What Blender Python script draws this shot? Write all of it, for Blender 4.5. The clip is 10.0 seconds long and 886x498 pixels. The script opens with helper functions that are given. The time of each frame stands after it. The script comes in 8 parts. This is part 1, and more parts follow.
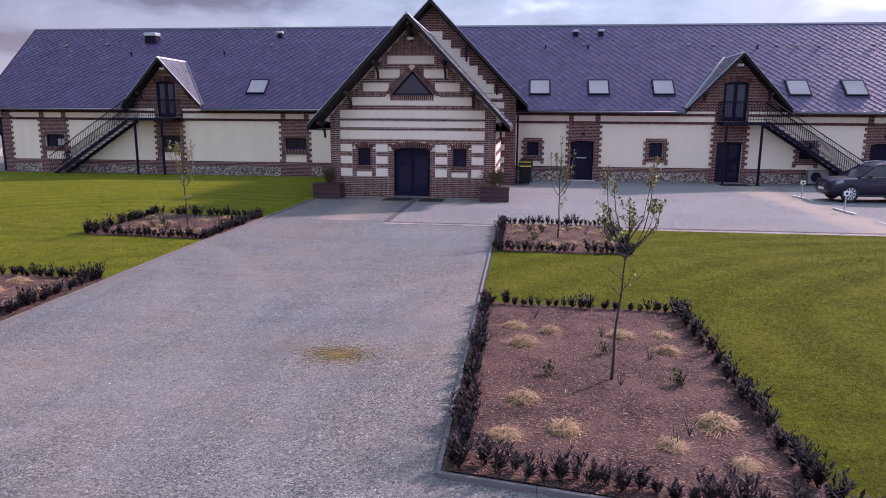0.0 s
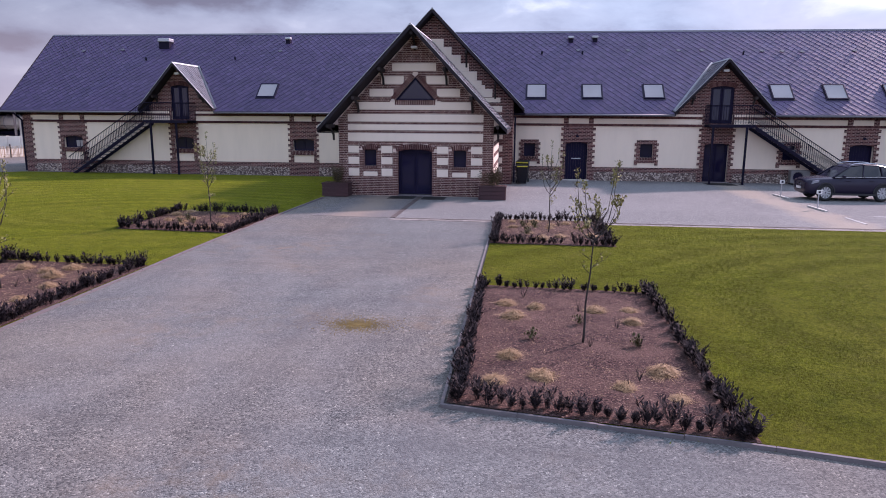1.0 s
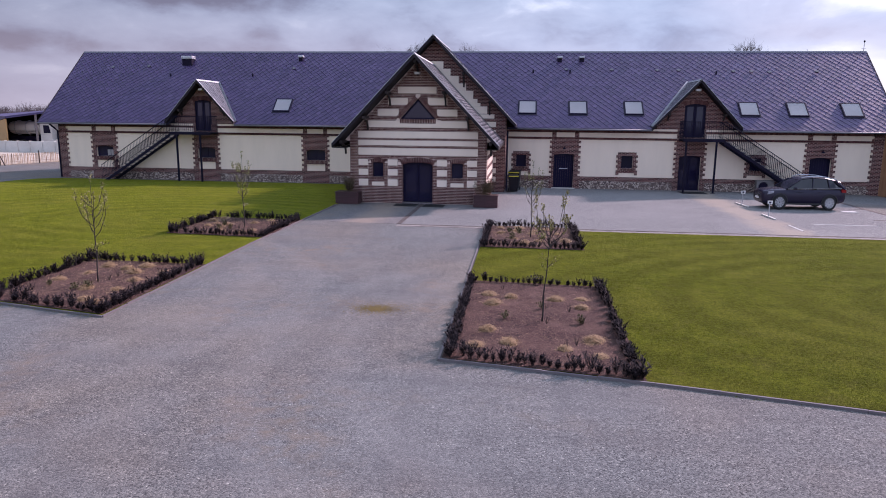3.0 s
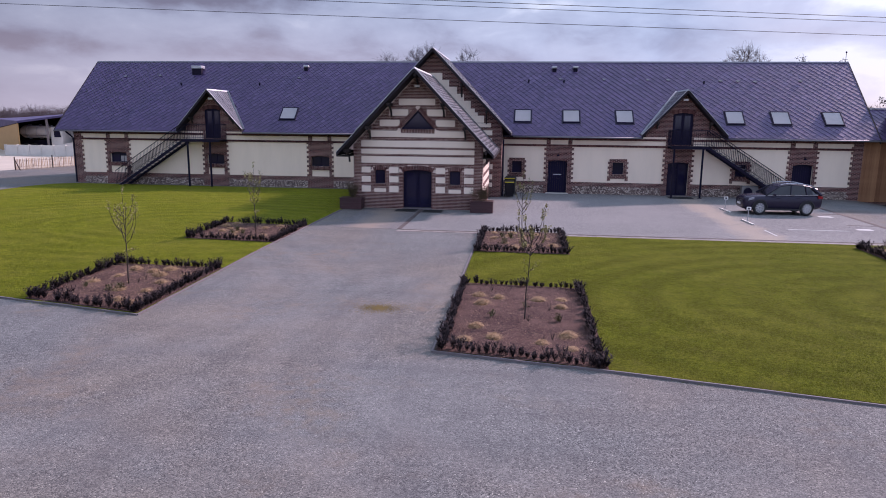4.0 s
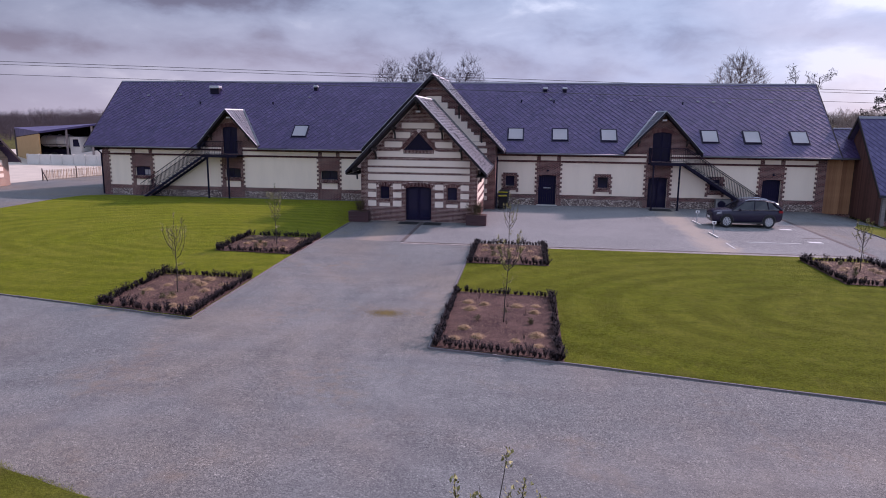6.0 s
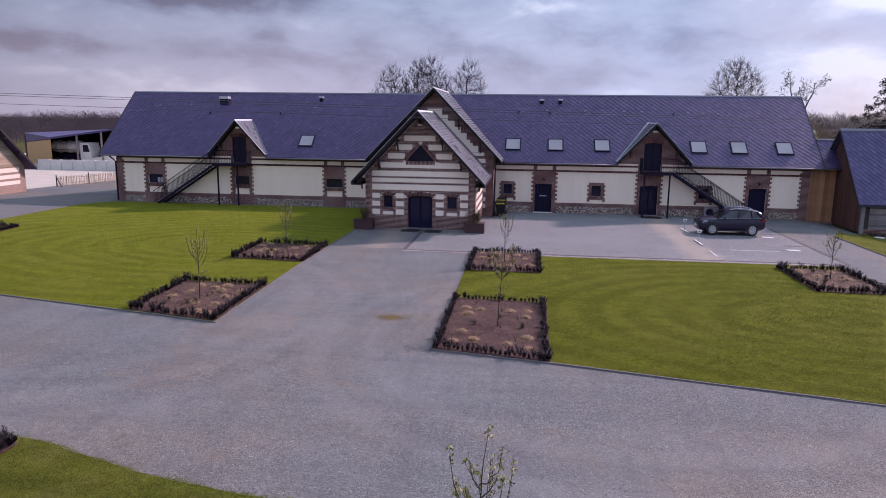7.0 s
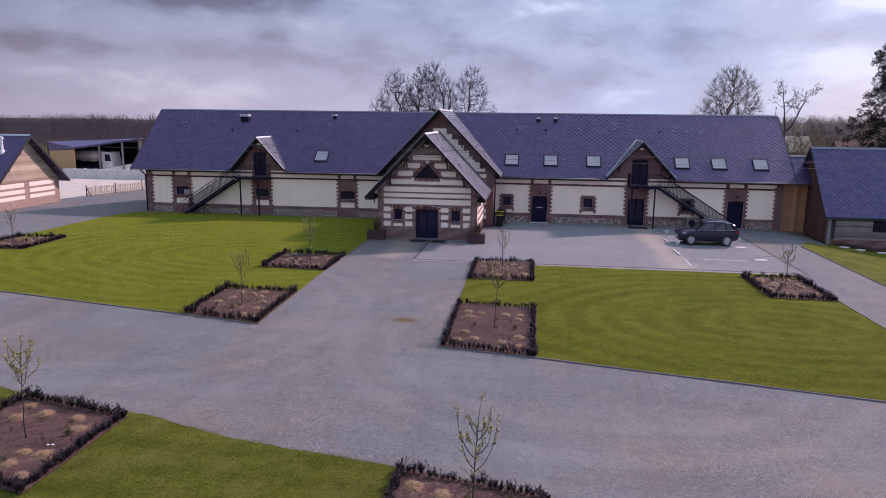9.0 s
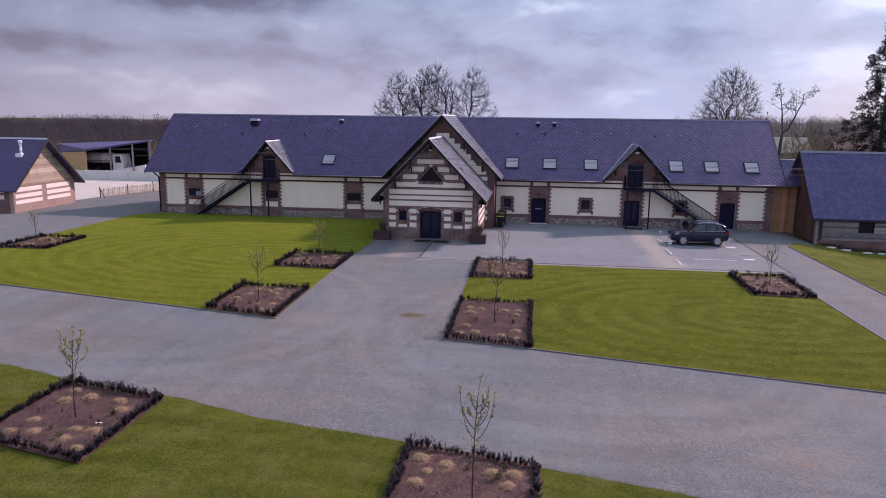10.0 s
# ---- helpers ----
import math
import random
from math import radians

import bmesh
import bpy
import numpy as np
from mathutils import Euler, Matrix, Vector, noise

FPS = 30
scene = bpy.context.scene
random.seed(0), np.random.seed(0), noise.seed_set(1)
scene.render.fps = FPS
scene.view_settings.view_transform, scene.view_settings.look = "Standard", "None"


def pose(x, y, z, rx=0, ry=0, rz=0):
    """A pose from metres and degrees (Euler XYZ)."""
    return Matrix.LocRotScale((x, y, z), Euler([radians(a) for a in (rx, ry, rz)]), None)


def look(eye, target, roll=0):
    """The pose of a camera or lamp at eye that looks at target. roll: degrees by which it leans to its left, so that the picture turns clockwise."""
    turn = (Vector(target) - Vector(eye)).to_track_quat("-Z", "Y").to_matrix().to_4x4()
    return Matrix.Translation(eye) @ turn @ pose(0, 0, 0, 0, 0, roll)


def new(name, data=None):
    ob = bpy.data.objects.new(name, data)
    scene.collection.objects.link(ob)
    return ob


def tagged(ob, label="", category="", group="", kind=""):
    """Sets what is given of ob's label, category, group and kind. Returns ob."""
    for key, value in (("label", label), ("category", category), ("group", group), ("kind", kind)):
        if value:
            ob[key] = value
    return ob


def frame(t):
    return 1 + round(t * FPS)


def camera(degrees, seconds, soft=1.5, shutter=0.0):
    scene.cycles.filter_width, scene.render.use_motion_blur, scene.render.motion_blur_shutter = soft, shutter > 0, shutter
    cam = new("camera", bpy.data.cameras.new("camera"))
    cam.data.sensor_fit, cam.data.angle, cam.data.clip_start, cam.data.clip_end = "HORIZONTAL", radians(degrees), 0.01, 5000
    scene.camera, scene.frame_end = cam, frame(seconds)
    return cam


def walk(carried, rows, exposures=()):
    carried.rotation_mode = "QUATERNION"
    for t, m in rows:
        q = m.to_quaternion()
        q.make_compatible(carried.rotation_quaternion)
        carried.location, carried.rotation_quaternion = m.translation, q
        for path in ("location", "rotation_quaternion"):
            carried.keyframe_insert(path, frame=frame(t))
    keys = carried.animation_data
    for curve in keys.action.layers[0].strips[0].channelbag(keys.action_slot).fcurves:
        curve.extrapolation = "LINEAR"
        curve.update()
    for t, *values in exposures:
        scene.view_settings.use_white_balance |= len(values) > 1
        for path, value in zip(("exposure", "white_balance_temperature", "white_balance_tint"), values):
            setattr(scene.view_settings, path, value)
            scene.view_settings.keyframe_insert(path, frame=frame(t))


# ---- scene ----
cam = camera(65.9, 10.0, 0.95)
PATH = [
    (0, (4.637, -37.825, 3.303), (4.412, -35.873, 2.926), 0.4),
    (0.5, (4.74, -38.736, 3.332), (4.514, -36.785, 2.955), 0.4),
    (1, (4.837, -39.736, 3.469), (4.61, -37.785, 3.091), 0.4),
    (1.5, (4.94, -40.662, 3.622), (4.712, -38.711, 3.244), 0.4),
    (2, (5.064, -41.686, 3.826), (4.836, -39.736, 3.449), 0.5),
    (2.5, (5.178, -42.639, 4.074), (4.952, -40.688, 3.696), 0.6),
    (4, (5.744, -45.453, 4.824), (5.511, -43.503, 4.446), 0.6),
    (4.5, (5.918, -46.346, 5.175), (5.683, -44.396, 4.796), 0.6),
    (5, (6.062, -47.278, 5.435), (5.827, -45.328, 5.058), 0.6),
    (5.5, (6.244, -48.217, 5.713), (6.006, -46.267, 5.336), 0.6),
    (7, (6.675, -51.246, 6.783), (6.434, -49.297, 6.409), 0.7),
    (7.5, (6.816, -52.29, 7.163), (6.571, -50.341, 6.788), 0.7),
    (8, (6.888, -53.397, 7.572), (6.642, -51.448, 7.197), 0.6),
    (8.5, (6.976, -54.44, 7.875), (6.729, -52.491, 7.502), 0.7),
    (9, (7.072, -55.566, 8.164), (6.823, -53.617, 7.791), 0.7),
    (9.5, (7.161, -56.543, 8.385), (6.91, -54.594, 8.012), 0.7),
    (10, (7.278, -57.634, 8.576), (7.023, -55.686, 8.202), 0.7),
]
EXPOSURES = [(0.0, 0.25, 6750, 51), (2.5, 0.15, 6750, 50), (5.5, -0.02, 6700, 51), (10.0, -0.10, 6650, 50)]
walk(cam, [(t, look(eye, target, roll)) for t, eye, target, roll in PATH], EXPOSURES)

# ---- world, sun and exposure ----
SUN_WAY = Vector((1.05, 1.0, 1.0)).normalized()


CLOUDS = [(-0.44, 0.160, 0.20, 0.022, -0.22), (-0.60, 0.090, 0.09, 0.014, -0.20), (-0.36, 0.108, 0.025, 0.008, -0.10), (-0.40, 0.080, 0.05, 0.010, -0.10),
          (0.10, 0.105, 0.08, 0.018, -0.07), (0.30, 0.104, 0.16, 0.014, -0.085), (-0.50, 0.045, 0.14, 0.022, 0.11), (-0.02, 0.060, 0.17, 0.035, -0.16), (0.22, 0.075, 0.10, 0.02, -0.05), (0.42, 0.140, 0.14, 0.016, 0.12), (0.40, 0.062, 0.12, 0.022, 0.09), (0.02, 0.150, 0.10, 0.012, 0.09)]


def build_world():
    w = bpy.data.worlds.new("world")
    scene.world = w
    w.use_nodes = True
    t = w.node_tree
    t.nodes.clear()
    n, link = t.nodes.new, t.links.new
    out, mix = n("ShaderNodeOutputWorld"), n("ShaderNodeMixShader")
    clear, cloud = n("ShaderNodeBackground"), n("ShaderNodeBackground")
    sky = n("ShaderNodeTexSky")
    sky.sky_type, sky.sun_disc = "NISHITA", False
    sky.sun_elevation = math.asin(SUN_WAY.z)
    sky.sun_rotation = math.atan2(SUN_WAY.x, SUN_WAY.y)
    clear.inputs["Strength"].default_value = 0.075
    link(sky.outputs[0], clear.inputs["Color"])
    # clouds are wider than high
    co, sep = n("ShaderNodeTexCoord"), n("ShaderNodeSeparateXYZ")
    link(co.outputs["Generated"], sep.inputs[0])

    def m(op, a, b=None, clamp=False):
        q = n("ShaderNodeMath")
        q.operation, q.use_clamp = op, clamp
        for k, v in enumerate((a, b)):
            if v is None:
                continue
            if isinstance(v, (int, float)):
                q.inputs[k].default_value = v
            else:
                link(v, q.inputs[k])
        return q.outputs[0]

    flat = n("ShaderNodeCombineXYZ")
    link(sep.outputs[0], flat.inputs[0])
    link(sep.outputs[1], flat.inputs[1])
    link(m("MULTIPLY", sep.outputs[2], 2.4), flat.inputs[2])

    def clouds(scale, detail, rough, shift, distort=0.0):
        mp, q = n("ShaderNodeMapping"), n("ShaderNodeTexNoise")
        mp.inputs["Location"].default_value = shift
        link(flat.outputs[0], mp.inputs["Vector"])
        link(mp.outputs[0], q.inputs["Vector"])
        q.inputs["Scale"].default_value, q.inputs["Detail"].default_value = scale, detail
        q.inputs["Roughness"].default_value, q.inputs["Distortion"].default_value = rough, distort
        return q.outputs["Fac"]

    big = clouds(3.4, 8.0, 0.50, (0.9, 0.2, 0.3), 0.2)
    wisp = clouds(10.0, 7.0, 0.55, (4.1, 2.2, 1.0), 0.3)
    shade = m("ADD", m("MULTIPLY", big, 0.55), m("MULTIPLY", wisp, 0.45))
    # single cloud masses over the northern horizon, with frayed edges: azimuth, height, half width, half height, depth
    fray = m("MULTIPLY", m("SUBTRACT", clouds(7.0, 6.0, 0.6, (2.0, 5.0, 3.0)), 0.5), 1.6)
    fray_2 = m("MULTIPLY", m("SUBTRACT", clouds(11.0, 6.0, 0.6, (8.0, 1.0, 6.0)), 0.5), 2.2)
    for x0, z0, wide, high, depth in CLOUDS:
        across = m("ADD", m("DIVIDE", m("SUBTRACT", sep.outputs[0], x0), wide), fray)
        along = m("ADD", m("DIVIDE", m("SUBTRACT", sep.outputs[2], z0), high), fray_2)
        near = m("ADD", m("MULTIPLY", across, across), m("MULTIPLY", along, along))
        puff = m("MULTIPLY", m("POWER", 2.718, m("MULTIPLY", near, -1.0)), m("GREATER_THAN", sep.outputs[1], 0.0))
        shade = m("ADD", shade, m("MULTIPLY", puff, depth))
    ramp = n("ShaderNodeValToRGB")
    e = ramp.color_ramp.elements
    e[0].position, e[0].color = 0.24, (0.113, 0.188, 0.267, 1)
    e[1].position, e[1].color = 0.72, (0.648, 0.951, 1.004, 1)
    for pos, col in ((0.37, (0.208, 0.356, 0.467, 1)), (0.46, (0.286, 0.485, 0.605, 1)), (0.57, (0.356, 0.585, 0.702, 1)), (0.66, (0.520, 0.789, 0.871, 1))):
        k = ramp.color_ramp.elements.new(pos)
        k.color = col
    shade = m("ADD", m("MULTIPLY", m("SUBTRACT", shade, 0.49), 1.35), 0.49)
    link(shade, ramp.inputs[0])
    # brightness added to cloud, mainly out of view: overhead, south, round the sun
    side = m("ADD", m("MULTIPLY", sep.outputs[0], 0.60), 1.07)
    lift = m("ADD", m("MULTIPLY", m("MAXIMUM", sep.outputs[2], 0.0), 0.25), m("MULTIPLY", sep.outputs[1], -0.75))
    lift = m("ADD", m("MULTIPLY", m("ADD", lift, 0.38, clamp=True), 0.82), 0.97)
    # warmer, thinner haze low down over the woods
    haze = n("ShaderNodeMixRGB")
    tone = n("ShaderNodeMixRGB")
    tone.inputs[1].default_value, tone.inputs[2].default_value = (0.71, 0.73, 0.765, 1), (0.47, 0.625, 0.74, 1)
    link(m("ADD", m("MULTIPLY", sep.outputs[0], 1.6), 0.62, clamp=True), tone.inputs[0])
    link(tone.outputs[0], haze.inputs[2])
    low = m("SUBTRACT", 1.0, m("MULTIPLY", m("MAXIMUM", sep.outputs[2], 0.0), 5.2), clamp=True)
    link(m("MULTIPLY", low, 0.62), haze.inputs[0])
    link(ramp.outputs[0], haze.inputs[1])
    link(haze.outputs[0], cloud.inputs["Color"])
    toward = n("ShaderNodeVectorMath")
    toward.operation = "DOT_PRODUCT"
    link(co.outputs["Generated"], toward.inputs[0])
    toward.inputs[1].default_value = SUN_WAY
    glow = m("POWER", m("MAXIMUM", toward.outputs["Value"], 0.0), 3.0)
    glow = m("MULTIPLY", glow, m("MULTIPLY", m("SUBTRACT", sep.outputs[2], 0.22), 2.2, clamp=True))
    bright = m("ADD", m("MULTIPLY", glow, 1.6), 1.0)
    link(m("MULTIPLY", m("MULTIPLY", lift, side), bright), cloud.inputs["Strength"])
    gap = m("ADD", m("SUBTRACT", clouds(1.7, 6.0, 0.5, (7.0, 3.0, 2.0)), 0.50), m("MULTIPLY", sep.outputs[0], 0.32))
    gap = m("MULTIPLY", gap, 3.5, clamp=True)
    link(m("SUBTRACT", 1.0, m("MULTIPLY", gap, 0.6)), mix.inputs[0])
    link(clear.outputs[0], mix.inputs[1])
    link(cloud.outputs[0], mix.inputs[2])
    link(mix.outputs[0], out.inputs[0])


build_world()
sun = new("sun", bpy.data.lights.new("sun", "SUN"))
sun.data.energy, sun.data.angle, sun.data.color = 4.3, radians(4.0), (1.0, 0.95, 0.88)
sun.matrix_world = look(SUN_WAY * 60, (0, 0, 0))


# ---- mesh tools ----
class Geo:
    """Collects vertices and faces of one mesh."""

    def __init__(self):
        self.v, self.f, self.m = [], [], []

    def face(self, pts, mat=0):
        k = len(self.v)
        self.v += [tuple(p) for p in pts]
        self.f.append(tuple(range(k, k + len(pts))))
        self.m.append(mat)

    def box(self, x0, x1, y0, y1, z0, z1, mat=0, skip=""):
        k = len(self.v)
        self.v += [(x, y, z) for z in (z0, z1) for y in (y0, y1) for x in (x0, x1)]
        for key, q in (("b", (0, 2, 3, 1)), ("t", (4, 5, 7, 6)), ("f", (0, 1, 5, 4)), ("k", (2, 6, 7, 3)), ("l", (0, 4, 6, 2)), ("r", (1, 3, 7, 5))):
            if key not in skip:
                self.f.append(tuple(k + i for i in q))
                self.m.append(mat)

    def prism(self, pts, way, mat=0):
        """pts: a planar ring; way: how far it is drawn out."""
        way, n = Vector(way), len(pts)
        pts = [Vector(p) for p in pts]
        normal = Vector((0, 0, 0))
        for i in range(n):
            normal += pts[i].cross(pts[(i + 1) % n])
        if normal.dot(way) > 0:
            pts = pts[::-1]
        k = len(self.v)
        self.v += [tuple(p) for p in pts] + [tuple(p + way) for p in pts]
        self.f.append(tuple(range(k, k + n)))
        self.f.append(tuple(range(k + 2 * n - 1, k + n - 1, -1)))
        for i in range(n):
            j = (i + 1) % n
            self.f.append((k + i, k + n + i, k + n + j, k + j))
        self.m += [mat] * (n + 2)

    def tube(self, path, radii, sides=6, mat=0, cap=True):
        path = [Vector(p) for p in path]
        if isinstance(radii, (int, float)):
            radii = [radii] * len(path)
        k = len(self.v)
        up = Vector((0.31, 0.17, 0.93))
        for i, p in enumerate(path):
            d = (path[min(i + 1, len(path) - 1)] - path[max(i - 1, 0)]).normalized()
            a = d.cross(up)
            if a.length < 1e-3:
                a = d.cross(Vector((1, 0, 0)))
            a.normalize()
            b = d.cross(a)
            for s in range(sides):
                w = 2 * math.pi * s / sides
                self.v.append(tuple(p + radii[i] * (math.cos(w) * a + math.sin(w) * b)))
        for i in range(len(path) - 1):
            for s in range(sides):
                q = (s + 1) % sides
                self.f.append((k + i * sides + s, k + (i + 1) * sides + s, k + (i + 1) * sides + q, k + i * sides + q))
                self.m.append(mat)
        if cap:
            self.f.append(tuple(k + s for s in range(sides)))
            self.f.append(tuple(k + (len(path) - 1) * sides + s for s in range(sides - 1, -1, -1)))
            self.m += [mat] * 2

    def ring_skin(self, rings, mat=0, caps=True):
        """Skins a list of closed rings with equal counts."""
        k, n = len(self.v), len(rings[0])
        for r in rings:
            self.v += [tuple(p) for p in r]
        for i in range(len(rings) - 1):
            for s in range(n):
                q = (s + 1) % n
                self.f.append((k + i * n + s, k + i * n + q, k + (i + 1) * n + q, k + (i + 1) * n + s))
                self.m.append(mat)
        if caps:
            self.f.append(tuple(k + s for s in range(n - 1, -1, -1)))
            self.f.append(tuple(k + (len(rings) - 1) * n + s for s in range(n)))
            self.m += [mat] * 2

    def wall(self, xs, zs, solid, y0, y1, mat=0):
        """A wall in the xz plane with openings: cells of a grid that are solid, y0 in front."""
        nx, nz = len(xs) - 1, len(zs) - 1
        ok = [[solid((xs[i] + xs[i + 1]) / 2, (zs[j] + zs[j + 1]) / 2) for j in range(nz)] for i in range(nx)]
        for i in range(nx):
            for j in range(nz):
                if not ok[i][j]:
                    continue
                skip = ""
                if i > 0 and ok[i - 1][j]:
                    skip += "l"
                if i < nx - 1 and ok[i + 1][j]:
                    skip += "r"
                if j > 0 and ok[i][j - 1]:
                    skip += "b"
                if j < nz - 1 and ok[i][j + 1]:
                    skip += "t"
                self.box(xs[i], xs[i + 1], y0, y1, zs[j], zs[j + 1], mat, skip)

    def move(self, m):
        self.v = [tuple(m @ Vector(p)) for p in self.v]
        return self

    def mesh(self, name, *mats, smooth=False):
        me = bpy.data.meshes.new(name)
        me.from_pydata(self.v, [], self.f)
        for mt in mats:
            me.materials.append(mt)
        if len(mats) > 1:
            me.polygons.foreach_set("material_index", self.m)
        if smooth:
            me.polygons.foreach_set("use_smooth", [True] * len(me.polygons))
        me.update()
        return me


def thing(name, label, category, group="", kind="", at=None):
    """An empty at the base of a thing, which parents its parts."""
    ob = new(name)
    ob.empty_display_size = 0.2
    if at is not None:
        ob.matrix_basis = at
    return tagged(ob, label, category, group, kind)


def part(name, geo, mats, parent, label="", smooth=False, bevel=0.0):
    """Links a mesh as one object under a thing or a part."""
    mats = mats if isinstance(mats, (tuple, list)) else (mats,)
    ob = new(name, geo.mesh(name, *mats, smooth=smooth) if isinstance(geo, Geo) else geo)
    ob.parent = parent
    if bevel:
        b = ob.modifiers.new("bevel", "BEVEL")
        b.width, b.segments, b.limit_method = bevel, 2, "ANGLE"
    return tagged(ob, label)


def single(name, geo, mats, label, category, kind="", group="", smooth=False, bevel=0.0, at=None):
    """A thing that is one mesh."""
    ob = part(name, geo, mats, None, "", smooth, bevel)
    if at is not None:
        ob.matrix_basis = at
    return tagged(ob, label, category, group, kind)


# ---- materials ----
class Nodes:
    def __init__(self, name):
        self.mat = bpy.data.materials.new(name)
        self.mat.use_nodes = True
        self.t = self.mat.node_tree
        self.bsdf = self.t.nodes["Principled BSDF"]
        self.co = None

    def n(self, kind, **props):
        q = self.t.nodes.new(kind)
        for key, value in props.items():
            if key == "operation":
                q.operation = value
            elif key == "blend_type":
                q.blend_type = value
            elif key == "data_type":
                q.data_type = value
            elif key == "feature":
                q.feature = value
        return q

    def link(self, a, b):
        self.t.links.new(a, b)

    def put(self, value, socket):
        if isinstance(value, (int, float)):
            socket.default_value = value
        elif isinstance(value, (tuple, list)):
            socket.default_value = (*value, 1.0) if len(value) == 3 and len(socket.default_value) == 4 else value
        else:
            self.link(value, socket)

    def math(self, op, a, b=0.0, clamp=False):
        q = self.n("ShaderNodeMath", operation=op)
        q.use_clamp = clamp
        self.put(a, q.inputs[0])
        self.put(b, q.inputs[1])
        return q.outputs[0]

    def where(self):
        if self.co is None:
            self.co = self.n("ShaderNodeTexCoord").outputs["Object"]
        return self.co

    def mapped(self, scale=(1, 1, 1), turn=(0, 0, 0), shift=(0, 0, 0), source=None):
        q = self.n("ShaderNodeMapping")
        self.put(source or self.where(), q.inputs["Vector"])
        q.inputs["Scale"].default_value, q.inputs["Rotation"].default_value, q.inputs["Location"].default_value = scale, turn, shift
        return q.outputs[0]

    def noise(self, scale, detail=4.0, rough=0.55, vector=None, distort=0.0):
        q = self.n("ShaderNodeTexNoise")
        self.put(vector or self.where(), q.inputs["Vector"])
        q.inputs["Scale"].default_value, q.inputs["Detail"].default_value = scale, detail
        q.inputs["Roughness"].default_value, q.inputs["Distortion"].default_value = rough, distort
        return q.outputs["Fac"]

    def voronoi(self, scale, vector=None, feature="F1", out="Distance", rand=1.0):
        q = self.n("ShaderNodeTexVoronoi", feature=feature)
        self.put(vector or self.where(), q.inputs["Vector"])
        q.inputs["Scale"].default_value = scale
        q.inputs["Randomness"].default_value = rand
        return q.outputs[out]

    def ramp(self, fac, *stops):
        q = self.n("ShaderNodeValToRGB")
        self.put(fac, q.inputs[0])
        e = q.color_ramp.elements
        e[0].position, e[0].color = stops[0][0], (*stops[0][1], 1)
        e[1].position, e[1].color = stops[-1][0], (*stops[-1][1], 1)
        for pos, col in stops[1:-1]:
            e.new(pos).color = (*col, 1)
        return q.outputs[0]

    def span(self, fac, a, b, c=0.0, d=1.0):
        q = self.n("ShaderNodeMapRange")
        self.put(fac, q.inputs[0])
        for k, v in enumerate((a, b, c, d)):
            q.inputs[1 + k].default_value = v
        return q.outputs[0]

    def mix(self, fac, a, b, how="MIX"):
        q = self.n("ShaderNodeMix", data_type="RGBA", blend_type=how)
        self.put(fac, q.inputs[0])
        self.put(a, q.inputs[6])
        self.put(b, q.inputs[7])
        return q.outputs[2]

    def island(self):
        return self.n("ShaderNodeNewGeometry").outputs["Random Per Island"]

    def each(self):
        return self.n("ShaderNodeObjectInfo").outputs["Random"]

    def bump(self, height, strength=0.4, distance=0.01):
        q = self.n("ShaderNodeBump")
        self.put(height, q.inputs["Height"])
        q.inputs["Strength"].default_value, q.inputs["Distance"].default_value = strength, distance
        self.link(q.outputs[0], self.bsdf.inputs["Normal"])
        return self

    def done(self, color, rough=0.8, metal=0.0, spec=0.5):
        self.put(color, self.bsdf.inputs["Base Color"])
        self.put(rough, self.bsdf.inputs["Roughness"])
        self.put(metal, self.bsdf.inputs["Metallic"])
        self.put(spec, self.bsdf.inputs["Specular IOR Level"])
        return self.mat


def scaled(c, k):
    return tuple(min(1.0, v * k) for v in c)


def plain(name, color, rough=0.7, var=0.12, grain=40.0, stain=1.2, bump=0.15, metal=0.0, spec=0.5, island=0.0):
    """A surface of one colour with grain, stains and fine relief."""
    q = Nodes(name)
    fine, coarse = q.noise(grain, 3.0), q.noise(stain, 4.0)
    c = q.ramp(coarse, (0.3, scaled(color, 1 - var)), (0.7, scaled(color, 1 + var)))
    c = q.mix(q.span(fine, 0.35, 0.65, 0.0, 0.5), c, scaled(color, 1 - 1.2 * var))
    if island:
        c = q.mix(1.0, c, q.ramp(q.island(), (0.0, (1 - island,) * 3), (1.0, (1 + island,) * 3)), "MULTIPLY")
    if bump:
        q.bump(fine, bump, 0.004)
    return q.done(c, q.span(coarse, 0.3, 0.7, max(0.02, rough - 0.08), min(1.0, rough + 0.08)), metal, spec)


def wall_uv(q):
    """Runs along any upright wall: x + y along it, z up."""
    s = q.n("ShaderNodeSeparateXYZ")
    q.link(q.where(), s.inputs[0])
    c = q.n("ShaderNodeCombineXYZ")
    q.link(q.math("ADD", s.outputs[0], s.outputs[1]), c.inputs[0])
    q.link(s.outputs[2], c.inputs[1])
    return c.outputs[0]


BRICK_TONES = ((0.0, (0.024, 0.008, 0.012)), (0.35, (0.046, 0.011, 0.015)), (0.65, (0.098, 0.023, 0.026)), (1.0, (0.210, 0.072, 0.058)))


PIECE_TONES = ((0.0, (0.040, 0.017, 0.018)), (0.35, (0.072, 0.026, 0.028)), (0.7, (0.125, 0.048, 0.046)), (1.0, (0.21, 0.10, 0.085)))


